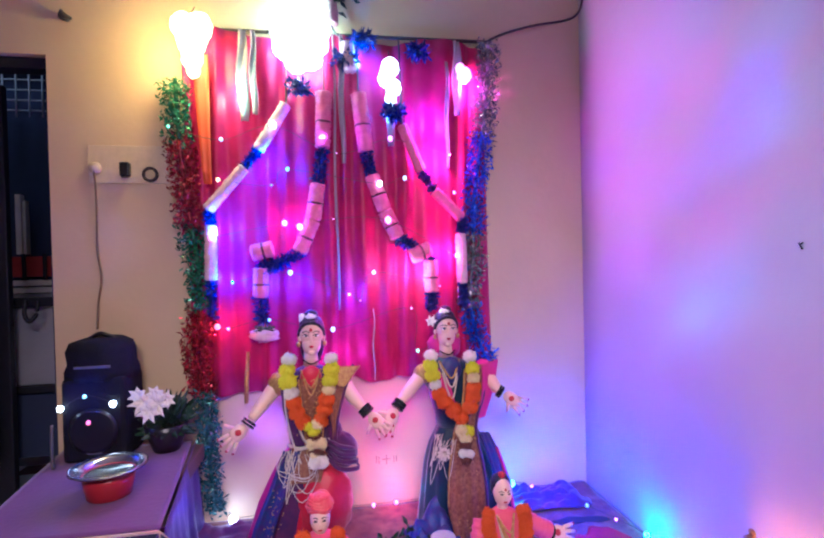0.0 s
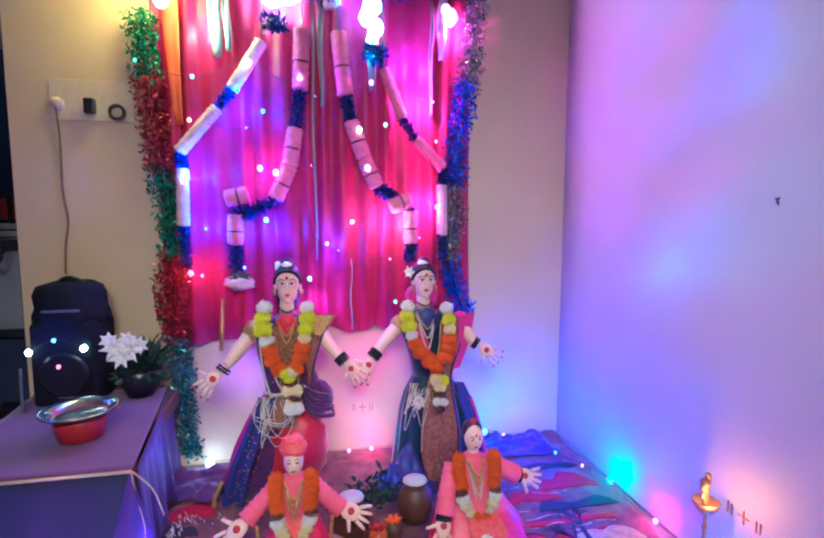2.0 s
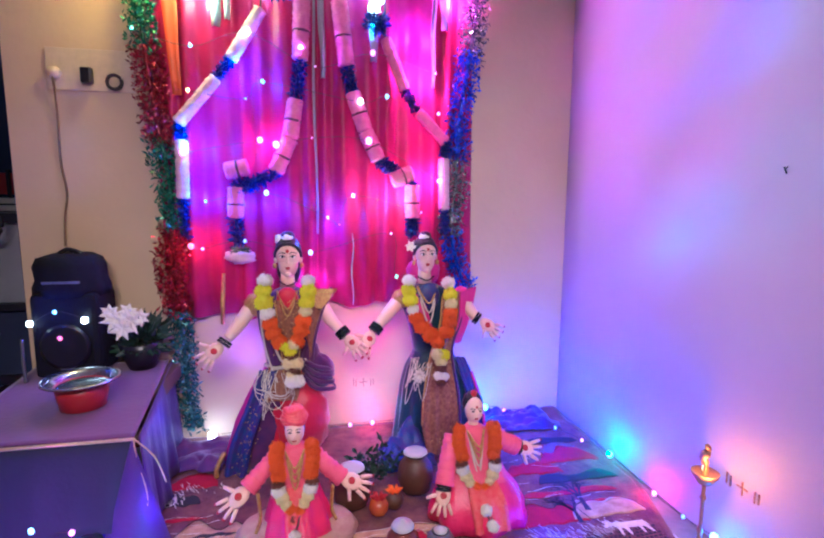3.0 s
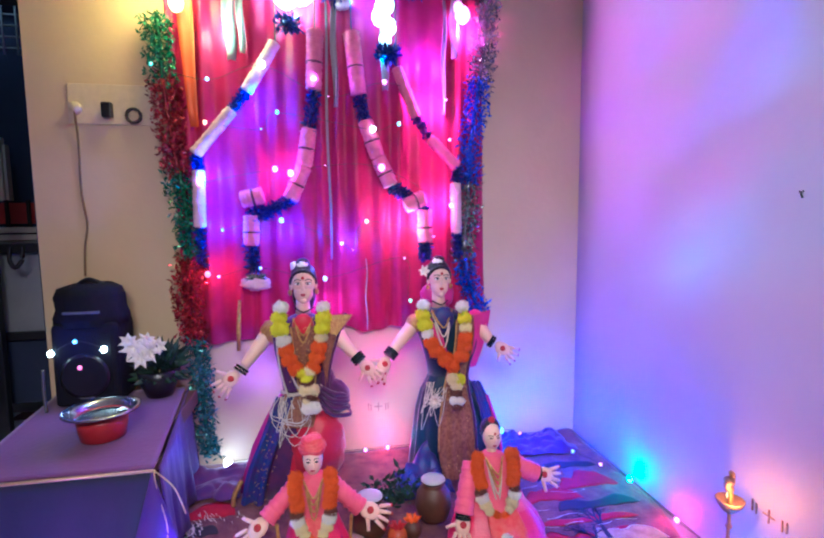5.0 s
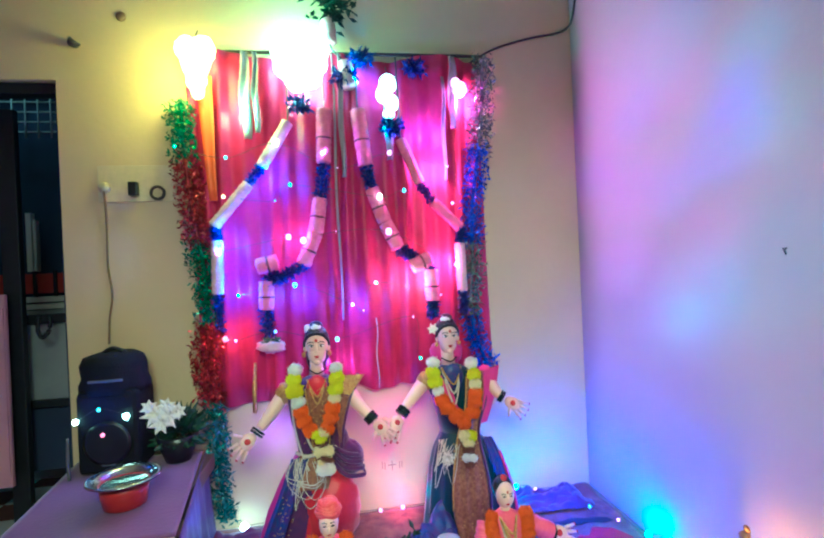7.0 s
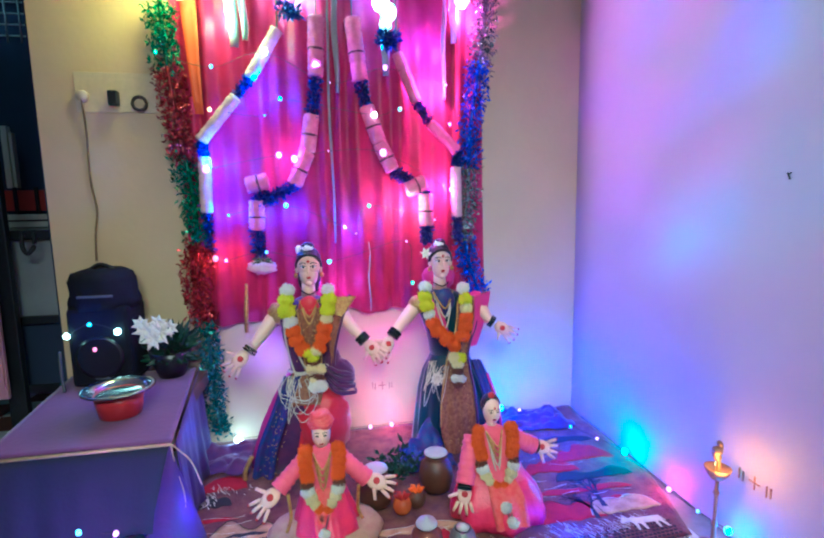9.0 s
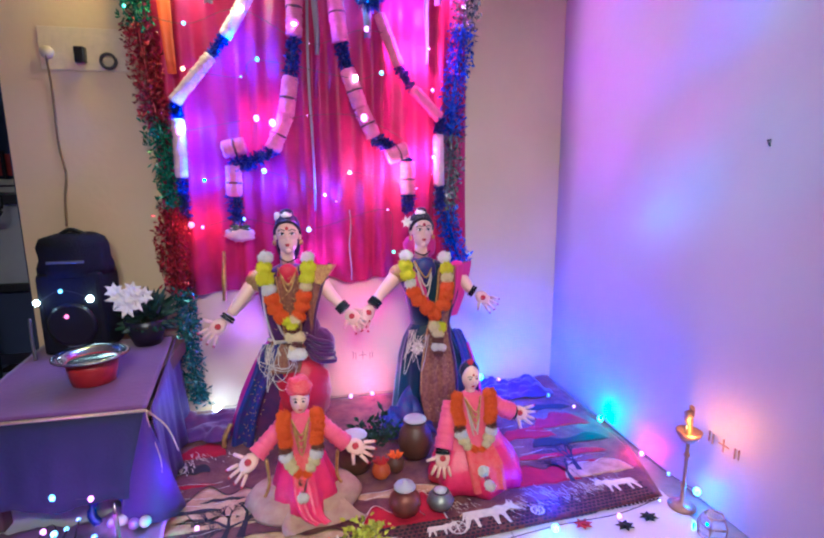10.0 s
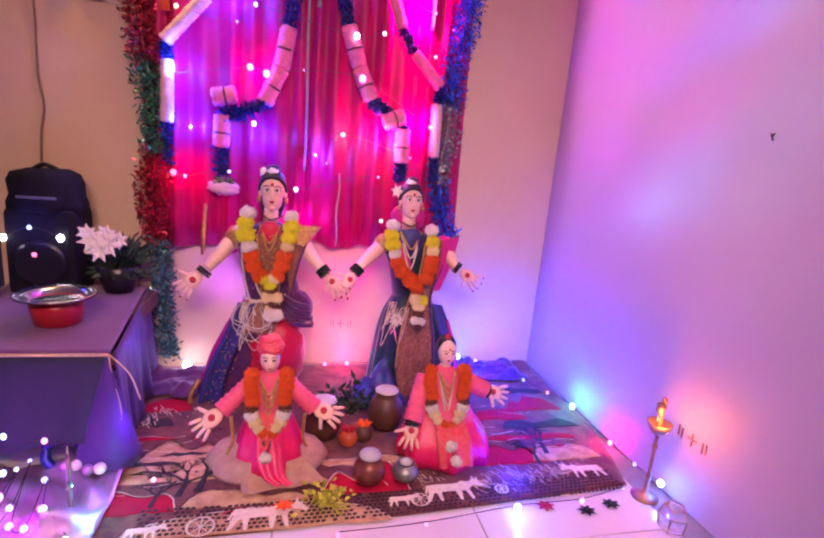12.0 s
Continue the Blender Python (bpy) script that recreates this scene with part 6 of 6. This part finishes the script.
loft(bm, [(-0.39, 0.94, 0.006, 0.185, 0.125), (-0.39, 0.94, 0.03, 0.195, 0.135), (-0.39, 0.95, 0.06, 0.17, 0.115), (-0.39, 0.96, 0.075, 0.10, 0.07)], 40, 0, 5, 0.05)
tagged(part("cushion", bm, CUSHION), "cream patterned cushion under the turbaned doll", "cushion")
bm = bmesh.new()
sheet(bm, [(-0.44, 0.83, 0.055), (-0.46, 0.79, 0.03), (-0.45, 0.76, 0.022)], [(-0.26, 0.86, 0.055), (-0.22, 0.82, 0.03), (-0.19, 0.80, 0.022)], 0, wave=0.004)
tagged(part("folded_cloth", bm, CUSHION), "tan cloth folded over the cushion front", "cloth")

# the seated doll in a pink robe
bm = bmesh.new()
x, y = 0.207, 0.975
loft(bm, [(0.222, y - 0.04, 0.018, 0.165, 0.125), (0.22, y - 0.04, 0.06, 0.165, 0.122), (0.218, y - 0.03, 0.11, 0.145, 0.105), (0.214, y - 0.015, 0.15, 0.115, 0.08), (0.212, y, 0.20, 0.092, 0.055), (x + 0.005, y, 0.26, 0.086, 0.048), (x + 0.004, y, 0.295, 0.076, 0.042), (x + 0.002, y, 0.318, 0.046, 0.032), (x, y, 0.335, 0.02, 0.02)], 48, PI, 7, 0.10, slots=lambda c: PI if c.z < 0.17 else SA)
sheet(bm, [(0.165, y - 0.075, 0.17), (0.16, y - 0.14, 0.12), (0.17, y - 0.17, 0.04)], [(0.265, y - 0.075, 0.17), (0.28, y - 0.14, 0.12), (0.285, y - 0.17, 0.04)], TU, wave=0.005)
for s, e, w, t in ((-1, (0.11, y - 0.04, 0.235), (0.085, y - 0.08, 0.165), (0.072, y - 0.11, 0.105)), (1, (0.32, y - 0.01, 0.265), (0.365, y - 0.01, 0.24), (0.45, y - 0.02, 0.222))):
    sleeve(bm, [(x + s * 0.072, y, 0.296), e, w], 0.028, 0.032, SA)
    bangles(bm, w, Vector(t) - Vector(w), 0.024)
    palm(bm, w, t, 0.30, 1.0, (0.1 * s, -0.9, 0.4))
tube(bm, [(x, y, 0.325), (x, y - 0.004, 0.355)], 0.018, 10, SK)
ball(bm, (x, y - 0.006, 0.388), (0.032, 0.034, 0.046), 16, 12, SK)
ball(bm, (x, y - 0.039, 0.384), (0.0045, 0.006, 0.010), 8, 6, SK)
for e in (-1, 1):
    ball(bm, (x + e * 0.012, y - 0.0365, 0.393), (0.006, 0.003, 0.0028), 8, 6, HA)
ball(bm, (x, y - 0.036, 0.366), (0.007, 0.004, 0.003), 8, 6, KU)
ball(bm, (x, y - 0.038, 0.408), (0.004, 0.003, 0.005), 8, 6, KU)
for e in (-1, 1):
    tube(bm, [(x + e * 0.021, y - 0.031, 0.400), (x + e * 0.012, y - 0.0375, 0.403), (x + e * 0.005, y - 0.040, 0.400)], 0.0013, 5, HA)
ball(bm, (x, y + 0.012, 0.404), (0.037, 0.034, 0.042), 14, 10, HA)
ball(bm, (x, y, 0.44), (0.012, 0.012, 0.014), 8, 6, KU)
for dz in (0.0, 0.022, 0.045, 0.07, 0.1):
    gold_edge(bm, [(x - 0.03, y - 0.03, 0.325), (x + 0.003, y - 0.064, 0.28 - dz), (x + 0.03, y - 0.03, 0.325)], 0.003, GO if dz < 0.05 else PE)
tagged(part("doll", bm, F_SLOTS), "seated doll in a spread pink robe with necklaces", "doll", "seated dolls")

# ---- flower garlands on the statues ----
FLOWER = {}
for m in (F_WHITE, F_YEL, F_ORANGE, F_CREAM, F_BROWN):
    bm = bmesh.new()
    ball(bm, (0, 0, 0), (0.78, 0.78, 0.70), 14, 9, rough=0.2)
    fq = random.Random(21)
    for k in range(110):
        up = 1 - 2 * (k + 0.5) / 110
        a, w = k * 2.39996, math.sqrt(1 - up * up)
        d = Vector((w * math.cos(a), w * math.sin(a), up))
        side = Vector((fq.uniform(-0.3, 0.3), fq.uniform(-0.3, 0.3), fq.uniform(-0.1, 0.4)))
        leaf(bm, d * 0.62, d * fq.uniform(0.95, 1.10) + side * 0.35, 0.42, curl=fq.uniform(0.1, 0.3), up=Vector((-d.y, d.x, 0.2)))
    FLOWER[m.name] = mesh("flower", bm, m)
W, YE, OR, CR, BN = F_WHITE, F_YEL, F_ORANGE, F_CREAM, F_BROWN


def necklace(label, rows, y, seed):
    """A garland: flowers (x, z, radius, colour, forward) on one thread."""
    q = random.Random(seed)
    top = thing("flower_garland", label, "garland", "flower garlands", "", (rows[0][0], y, rows[0][1]))
    bm = bmesh.new()
    tube(bm, bez([(r[0], y - r[4] + 0.01, r[1]) for r in rows], 3), 0.003, 5)
    bit("thread", bm, CABLE, top)
    for x, z, r, m, f in rows:
        r = r * (1.12 if y > 1.3 else 1.0)
        share("flower", FLOWER[m.name], top, (x, y - f, z), (q.uniform(-0.3, 0.3), q.uniform(-0.3, 0.3), q.uniform(0, 6)), (r * q.uniform(0.92, 1.08), r * q.uniform(0.9, 1.05), r * q.uniform(0.86, 1.0)))


necklace("white, yellow and orange flower garland on the purple statue", [
    (-0.515, 0.775, 0.030, W, 0.05), (-0.522, 0.735, 0.031, YE, 0.065), (-0.520, 0.693, 0.034, YE, 0.08), (-0.505, 0.650, 0.029, W, 0.09), (-0.497, 0.612, 0.030, OR, 0.095), (-0.485, 0.572, 0.031, OR, 0.10), (-0.462, 0.535, 0.030, OR, 0.105),
    (-0.440, 0.520, 0.022, YE, 0.115), (-0.408, 0.524, 0.022, CR, 0.115), (-0.420, 0.498, 0.024, YE, 0.12), (-0.416, 0.478, 0.024, BN, 0.12), (-0.424, 0.455, 0.027, CR, 0.13), (-0.398, 0.452, 0.027, CR, 0.13), (-0.408, 0.425, 0.025, BN, 0.13), (-0.418, 0.412, 0.018, CR, 0.14), (-0.415, 0.388, 0.026, W, 0.15), (-0.390, 0.386, 0.024, W, 0.15),
    (-0.395, 0.535, 0.029, OR, 0.105), (-0.378, 0.575, 0.030, OR, 0.10), (-0.370, 0.615, 0.030, OR, 0.095), (-0.360, 0.652, 0.027, CR, 0.09), (-0.352, 0.69, 0.030, YE, 0.085), (-0.347, 0.73, 0.031, YE, 0.07), (-0.348, 0.77, 0.028, W, 0.05)], 1.50, 1)
necklace("white, yellow and orange flower garland on the green statue", [
    (0.075, 0.755, 0.028, W, 0.05), (0.068, 0.718, 0.029, YE, 0.065), (0.075, 0.678, 0.030, YE, 0.08), (0.085, 0.640, 0.026, W, 0.09), (0.098, 0.605, 0.030, OR, 0.10), (0.120, 0.568, 0.032, OR, 0.11), (0.155, 0.535, 0.032, OR, 0.12),
    (0.185, 0.505, 0.030, OR, 0.125), (0.182, 0.455, 0.025, CR, 0.14), (0.208, 0.450, 0.025, YE, 0.14), (0.195, 0.425, 0.026, CR, 0.145), (0.195, 0.40, 0.024, BN, 0.15), (0.18, 0.37, 0.020, W, 0.165), (0.205, 0.365, 0.020, W, 0.165), (0.192, 0.345, 0.022, BN, 0.165),
    (0.225, 0.545, 0.030, OR, 0.12), (0.238, 0.585, 0.030, OR, 0.115), (0.245, 0.622, 0.029, OR, 0.11), (0.247, 0.66, 0.027, CR, 0.10), (0.248, 0.70, 0.030, YE, 0.085), (0.245, 0.745, 0.029, W, 0.06)], 1.52, 2)
def doll_rows(cx, half, top, drop):
    """Both sides of a doll's garland: orange discs, a brown band, cream blossoms, meeting low in the middle."""
    left, right = [], []
    for s, out in ((-1, left), (1, right)):
        for k in range(5):
            out.append((cx + s * (half + 0.004 * math.sin(k)), top - 0.021 * k, 0.025, OR, 0.035 + 0.006 * k))
        out.append((cx + s * half, top - 0.107, 0.022, BN, 0.065))
        out.append((cx + s * (half - 0.004), top - 0.124, 0.024, W, 0.072))
        out.append((cx + s * (half - 0.014), top - 0.146, 0.022, CR, 0.078))
        out.append((cx + s * (half - 0.026), top - 0.166, 0.018, CR, 0.085))
    mid = [(cx - 0.014, top - 0.178, 0.019, OR, 0.09), (cx + 0.014, top - 0.182, 0.019, OR, 0.092), (cx, top - 0.205, 0.020, BN, 0.10)] + [(cx + 0.012 * k, top - 0.225 - 0.035 * k, 0.020, W, 0.152 + 0.032 * k) for k in range(drop)]
    return left + mid + right[::-1]


necklace("orange and white flower garland on the turbaned doll", doll_rows(-0.392, 0.052, 0.330, 1), 0.965, 3)
necklace("orange and cream flower garland on the pink-robed doll", doll_rows(0.208, 0.060, 0.332, 2), 0.975, 4)
# A streak of yellow light, built as a thin gold bar.
bm = bmesh.new()
tube(bm, [(-0.714, 1.70, 0.775), (-0.716, 1.66, 0.66), (-0.717, 1.64, 0.56)], [0.007, 0.010, 0.008], 8)
tagged(part("streak_bar", bm, GOLD), "gold bar standing in for a lit yellow streak at the curtain foot", "streamer")

# ---- offerings on the cloth ----
def pot(label, c, prof, m, lid=None):
    top = thing("pot", label, "pot", "offering pots", "", c)
    bm = bmesh.new()
    lathe(bm, c, prof, 30)
    bit("body", bm, m, top)
    bm = bmesh.new()
    r, z = prof[-4]
    lathe(bm, (c[0], c[1], c[2] + z), lid or [(r * 0.85, 0.002), (r * 0.98, 0.006), (r * 0.95, 0.010), (r * 0.6, 0.013), (0.008, 0.015)], 24)
    bit("lid" if lid else "rim", bm, LIDW, top, "pale lid" if lid else "pale rim")
    return top


POT = [(0.03, 0.0), (0.05, 0.012), (0.062, 0.05), (0.056, 0.09), (0.040, 0.112), (0.034, 0.118), (0.042, 0.128), (0.036, 0.126), (0.03, 0.11), (0.02, 0.1)]
pot("round brown clay pot with a white rim on the cloth", (-0.205, 1.075, 0.016), [(r * 1.12, z * 1.05) for r, z in POT], MUD)
pot("round brown clay pot with a white rim on the cloth", (0.035, 1.12, 0.016), [(r * 1.1, z * 1.15) for r, z in POT], MUD)
pot("small brown glazed pot with a white lid on the cloth", (-0.07, 0.80, 0.016), [(r * 0.85, z * 0.66) for r, z in POT], COPPERPOT, [(0.03, 0.0), (0.036, 0.006), (0.03, 0.016), (0.01, 0.02), (0.008, 0.028), (0.003, 0.03)])
pot("small dull steel pot beside the brown one", (0.05, 0.80, 0.016), [(r * 0.72, z * 0.45) for r, z in POT], DULLSTEEL, [(0.02, 0.0), (0.022, 0.004), (0.012, 0.01), (0.006, 0.014)])
for x, y, m, lab in ((-0.118, 1.0, APPLE, "orange-red fruit resting on the cloth"), (-0.06, 1.03, MUD, "dark brown coconut resting on the cloth")):
    top = thing("fruit", lab, "fruit", "fruit", "", (x, y, 0.014))
    bm = bmesh.new()
    ball(bm, (x, y, 0.048), (0.034, 0.034, 0.034), 18, 12, rough=0.06)
    flesh = bit("flesh", bm, m, top)
    bm = bmesh.new()
    for k in range(6):
        a = k * 1.05
        leaf(bm, (x, y, 0.082), (x + 0.034 * math.cos(a), y + 0.03 * math.sin(a), 0.09), 0.022, curl=0.3)
    bit("petals", bm, KUMKUM if x < -0.1 else F_ORANGE, flesh, "red petals" if x < -0.1 else "orange petals")
bm = bmesh.new()
for _ in range(130):
    c = Vector((-0.205 + rnd.gauss(0, 0.026), 0.705 + rnd.gauss(0, 0.022), 0.018 + abs(rnd.gauss(0, 0.018))))
    leaf(bm, c, c + Vector((rnd.uniform(-0.025, 0.025), rnd.uniform(-0.025, 0.02), rnd.uniform(0, 0.02))), 0.014, curl=rnd.uniform(-0.3, 0.3))
sprig = thing("leaf_sprig", "yellow-green leafy sprig lying on the cloth", "leaves", "", "", (-0.205, 0.705, 0.016))
bit("leaves", bm, LEAFY, sprig)
for k in range(8):
    a = rnd.uniform(4, 6.2)
    bm = bmesh.new()
    tube(bm, [(-0.195, 0.70, 0.02), (-0.195 + 0.06 * math.cos(a), 0.70 + 0.05 * math.sin(a), 0.0185)], 0.0018, 5)
    bit("stem", bm, LEAFY, sprig)
bm = bmesh.new()
for _ in range(160):
    c = Vector((-0.10 + rnd.gauss(0, 0.05), 1.24 + rnd.gauss(0, 0.03), 0.03 + abs(rnd.gauss(0, 0.045))))
    leaf(bm, c, c + Vector((rnd.uniform(-0.03, 0.03), rnd.uniform(-0.03, 0.02), rnd.uniform(-0.01, 0.04))), 0.018, curl=rnd.uniform(-0.3, 0.3))
for k in range(6):
    a = rnd.uniform(0.4, 2.7)
    tube(bm, [(-0.10, 1.24, 0.01), (-0.10 + 0.06 * math.cos(a), 1.24, 0.10 * math.sin(a) + 0.02)], 0.003, 5)
tagged(part("dark_foliage", bm, LEAFG), "dark green foliage tuft behind the pots", "plant")
for k, (x, y, m) in enumerate(((0.475, 0.635, KUMKUM), (0.60, 0.60, BANGLE), (-0.33, 0.70, F_ORANGE), (0.70, 0.62, BANGLE))):
    z = 0.003 if k != 2 else 0.022
    top = thing("marigold", ("red star-shaped flower on the white tiles", "dark star-shaped leaf on the white tiles", "orange marigold petals on the cloth", "dark star-shaped leaf on the white tiles")[k], "flower", "loose flowers", "", (x, y, z))
    for j in range(7):
        bm = bmesh.new()
        a = j * 0.9 + k
        leaf(bm, (x, y, z), (x + 0.034 * math.cos(a), y + 0.028 * math.sin(a), z + 0.002), 0.016, curl=0.12, up=Vector((0, 0, 1)))
        bit("petal", bm, m, top)
    bm = bmesh.new()
    ball(bm, (x, y, z + 0.003), (0.008, 0.008, 0.004), 8, 5)
    bit("centre", bm, m, top)

lampst = thing("oil_lamp", "slim brass oil lamp stand with a bird finial", "lamp", "", "", (0.845, 0.645, 0))
bm = bmesh.new()
lathe(bm, (0.845, 0.645, 0.0), [(0.042, 0.0), (0.044, 0.006), (0.026, 0.014), (0.009, 0.024), (0.006, 0.07), (0.010, 0.082), (0.0055, 0.095), (0.0055, 0.18), (0.010, 0.19), (0.0055, 0.20), (0.0055, 0.255)], 20)
bit("stem", bm, PALEBRASS, lampst)
bm = bmesh.new()
lathe(bm, (0.845, 0.645, 0.255), [(0.006, -0.022), (0.020, -0.016), (0.034, 0.004), (0.040, 0.020), (0.037, 0.021), (0.018, 0.0), (0.006, -0.002)], 20)
bit("oil_dish", bm, PALEBRASS, lampst)
bm = bmesh.new()
tube(bm, bez([(0.845, 0.645, 0.262), (0.845, 0.645, 0.30), (0.835, 0.645, 0.325), (0.85, 0.645, 0.345), (0.838, 0.642, 0.365)], 5), [0.007] * 6 + [0.012] * 5 + [0.016, 0.016, 0.013, 0.010, 0.008] + [0.008, 0.009, 0.008, 0.006, 0.003], 10)
bit("finial", bm, PALEBRASS, lampst)
for k in range(2):
    share("flame", BULB[B_WARM.name], lampst, (0.895 - 0.03 * k, 0.67, 0.235 + 0.03 * k), size=(0.008, 0.008, 0.014) if k else (0.013, 0.013, 0.016))
lan = thing("lantern", "small clear glass lantern with thin metal edges", "lantern", "", "", (0.828, 0.50, 0))
bm = bmesh.new()
loft(bm, [(0.828, 0.50, 0.006, 0.036, 0.036), (0.828, 0.50, 0.05, 0.042, 0.042), (0.828, 0.50, 0.075, 0.03, 0.03)], 5, 0)
for f in bm.faces:
    f.smooth = False
ob = bit("glass", bm, GLASS, lan)
ob.visible_shadow = False
bm = bmesh.new()
for k in range(5):
    a, b = 2 * math.pi * k / 5, 2 * math.pi * (k + 1) / 5
    P = [[(0.828 + r * math.cos(t), 0.50 + r * math.sin(t), z) for r, z in ((0.037, 0.004), (0.043, 0.05), (0.031, 0.077))] for t in (a, b)]
    tube(bm, P[0], 0.0016, 5)
    for j in range(3):
        tube(bm, [P[0][j], P[1][j]], 0.0016, 5)
bit("frame", bm, PALEBRASS, lan)

# glittering tray beside the bench
bm = bmesh.new()
rows = []
for i in range(31):
    row = []
    for j in range(25):
        x, y = -1.30 + i * 0.0165, 0.56 + j * 0.0165
        row.append(bm.verts.new((x, y, 0.012 + 0.07 * abs(noise.noise(Vector((x * 8, y * 8, 0)))) + 0.02 * abs(noise.noise(Vector((x * 19, y * 19, 2)))))))
    rows.append(row)
for a, b in zip(rows, rows[1:]):
    for j in range(24):
        bm.faces.new((a[j], b[j], b[j + 1], a[j + 1])).smooth = True
tagged(part("foil_sheet", bm, FOIL, solid=0.002), "crumpled silver foil sheet on the floor beside the bench", "foil")
TRAY = [((q.uniform(-1.28, -0.86), q.uniform(0.58, 0.90), q.uniform(0.06, 0.10)), q.uniform(0.005, 0.009), q.choice((B_MAG, B_MAG, B_CYAN, B_BLUE))) for k in range(9)]
TRAY += [((-1.20, 0.80, 0.09), 0.011, B_MAG), ((-1.10, 0.84, 0.08), 0.009, B_CYAN), ((-1.05, 0.72, 0.09), 0.011, B_MAG), ((-0.98, 0.80, 0.08), 0.008, B_BLUE), ((-1.12, 0.64, 0.08), 0.010, B_MAG), ((-0.93, 0.68, 0.08), 0.007, B_CYAN), ((-0.86, 0.62, 0.03), 0.008, B_GRN)]
bulbs("bright pink and blue bulbs lying in the foil", "floor strings", sorted(TRAY, key=lambda b: b[0][0] + 0.2 * b[0][1]), 0.01)
bm = bmesh.new()
ringp = [(-0.99 + 0.05 * math.cos(a * math.pi / 10), 0.94 + 0.02 * math.sin(a * math.pi / 10), 0.075 + 0.04 * math.sin(a * math.pi / 10)) for a in range(21)]
tube(bm, ringp, 0.014, 8)
tagged(part("tinsel_ring", bm, NAVY), "dark blue tinsel ring lying by the foil", "decoration")
for k in range(4):
    bm = bmesh.new()
    ball(bm, (-0.97 + 0.035 * k, 0.90 - 0.012 * k, 0.055 + 0.01 * (k % 2)), 0.018, 12, 8)
    tagged(part("bauble", bm, PEARL if k % 2 else FOIL), "shiny silver bauble beside the foil sheet", "bauble", "silver baubles")
stand = thing("incense_stand", "slim pale stand with a spike beside the foil", "stand", "", "", (-0.885, 0.72, 0))
bm = bmesh.new()
lathe(bm, (-0.885, 0.72, 0), [(0.03, 0), (0.028, 0.008), (0.008, 0.016), (0.007, 0.10), (0.012, 0.11), (0.006, 0.12), (0.006, 0.19), (0.002, 0.23)], 16)
bit("stem", bm, STEEL, stand)

# ---- floor tiles ----
bm = bmesh.new()
box(bm, -0.2985, 0.2985, -0.2985, 0.2985, -0.006, 0.0, bevel=0.0015)
tile_me = mesh("tile", bm, TILE)
dark_me = tile_me.copy()
dark_me.materials.clear()
dark_me.materials.append(DARKTILE)
for i in range(8):
    for j in range(9):
        x, y = -3.06 + 0.6 * i - 0.0, -1.60 + 0.6 * j
        if x > 0.9:
            continue
        share("tile", dark_me if (y > 1.9 and (i + j) % 2) else tile_me, floor, (x, y, 0.0))
bm = bmesh.new()
box(bm, -0.0985, 0.0985, -0.0985, 0.0985, 0.0, 0.006, bevel=0.001)
small_me = mesh("tile", bm, TILE)
small_dark = small_me.copy()
small_dark.materials.clear()
small_dark.materials.append(DARKTILE)
for i in range(5):
    for j in range(4):
        share("tile", small_dark if (i + j) % 2 else small_me, floor, (-2.44 + 0.2 * i, 2.005 + 0.2 * j, 0.0))
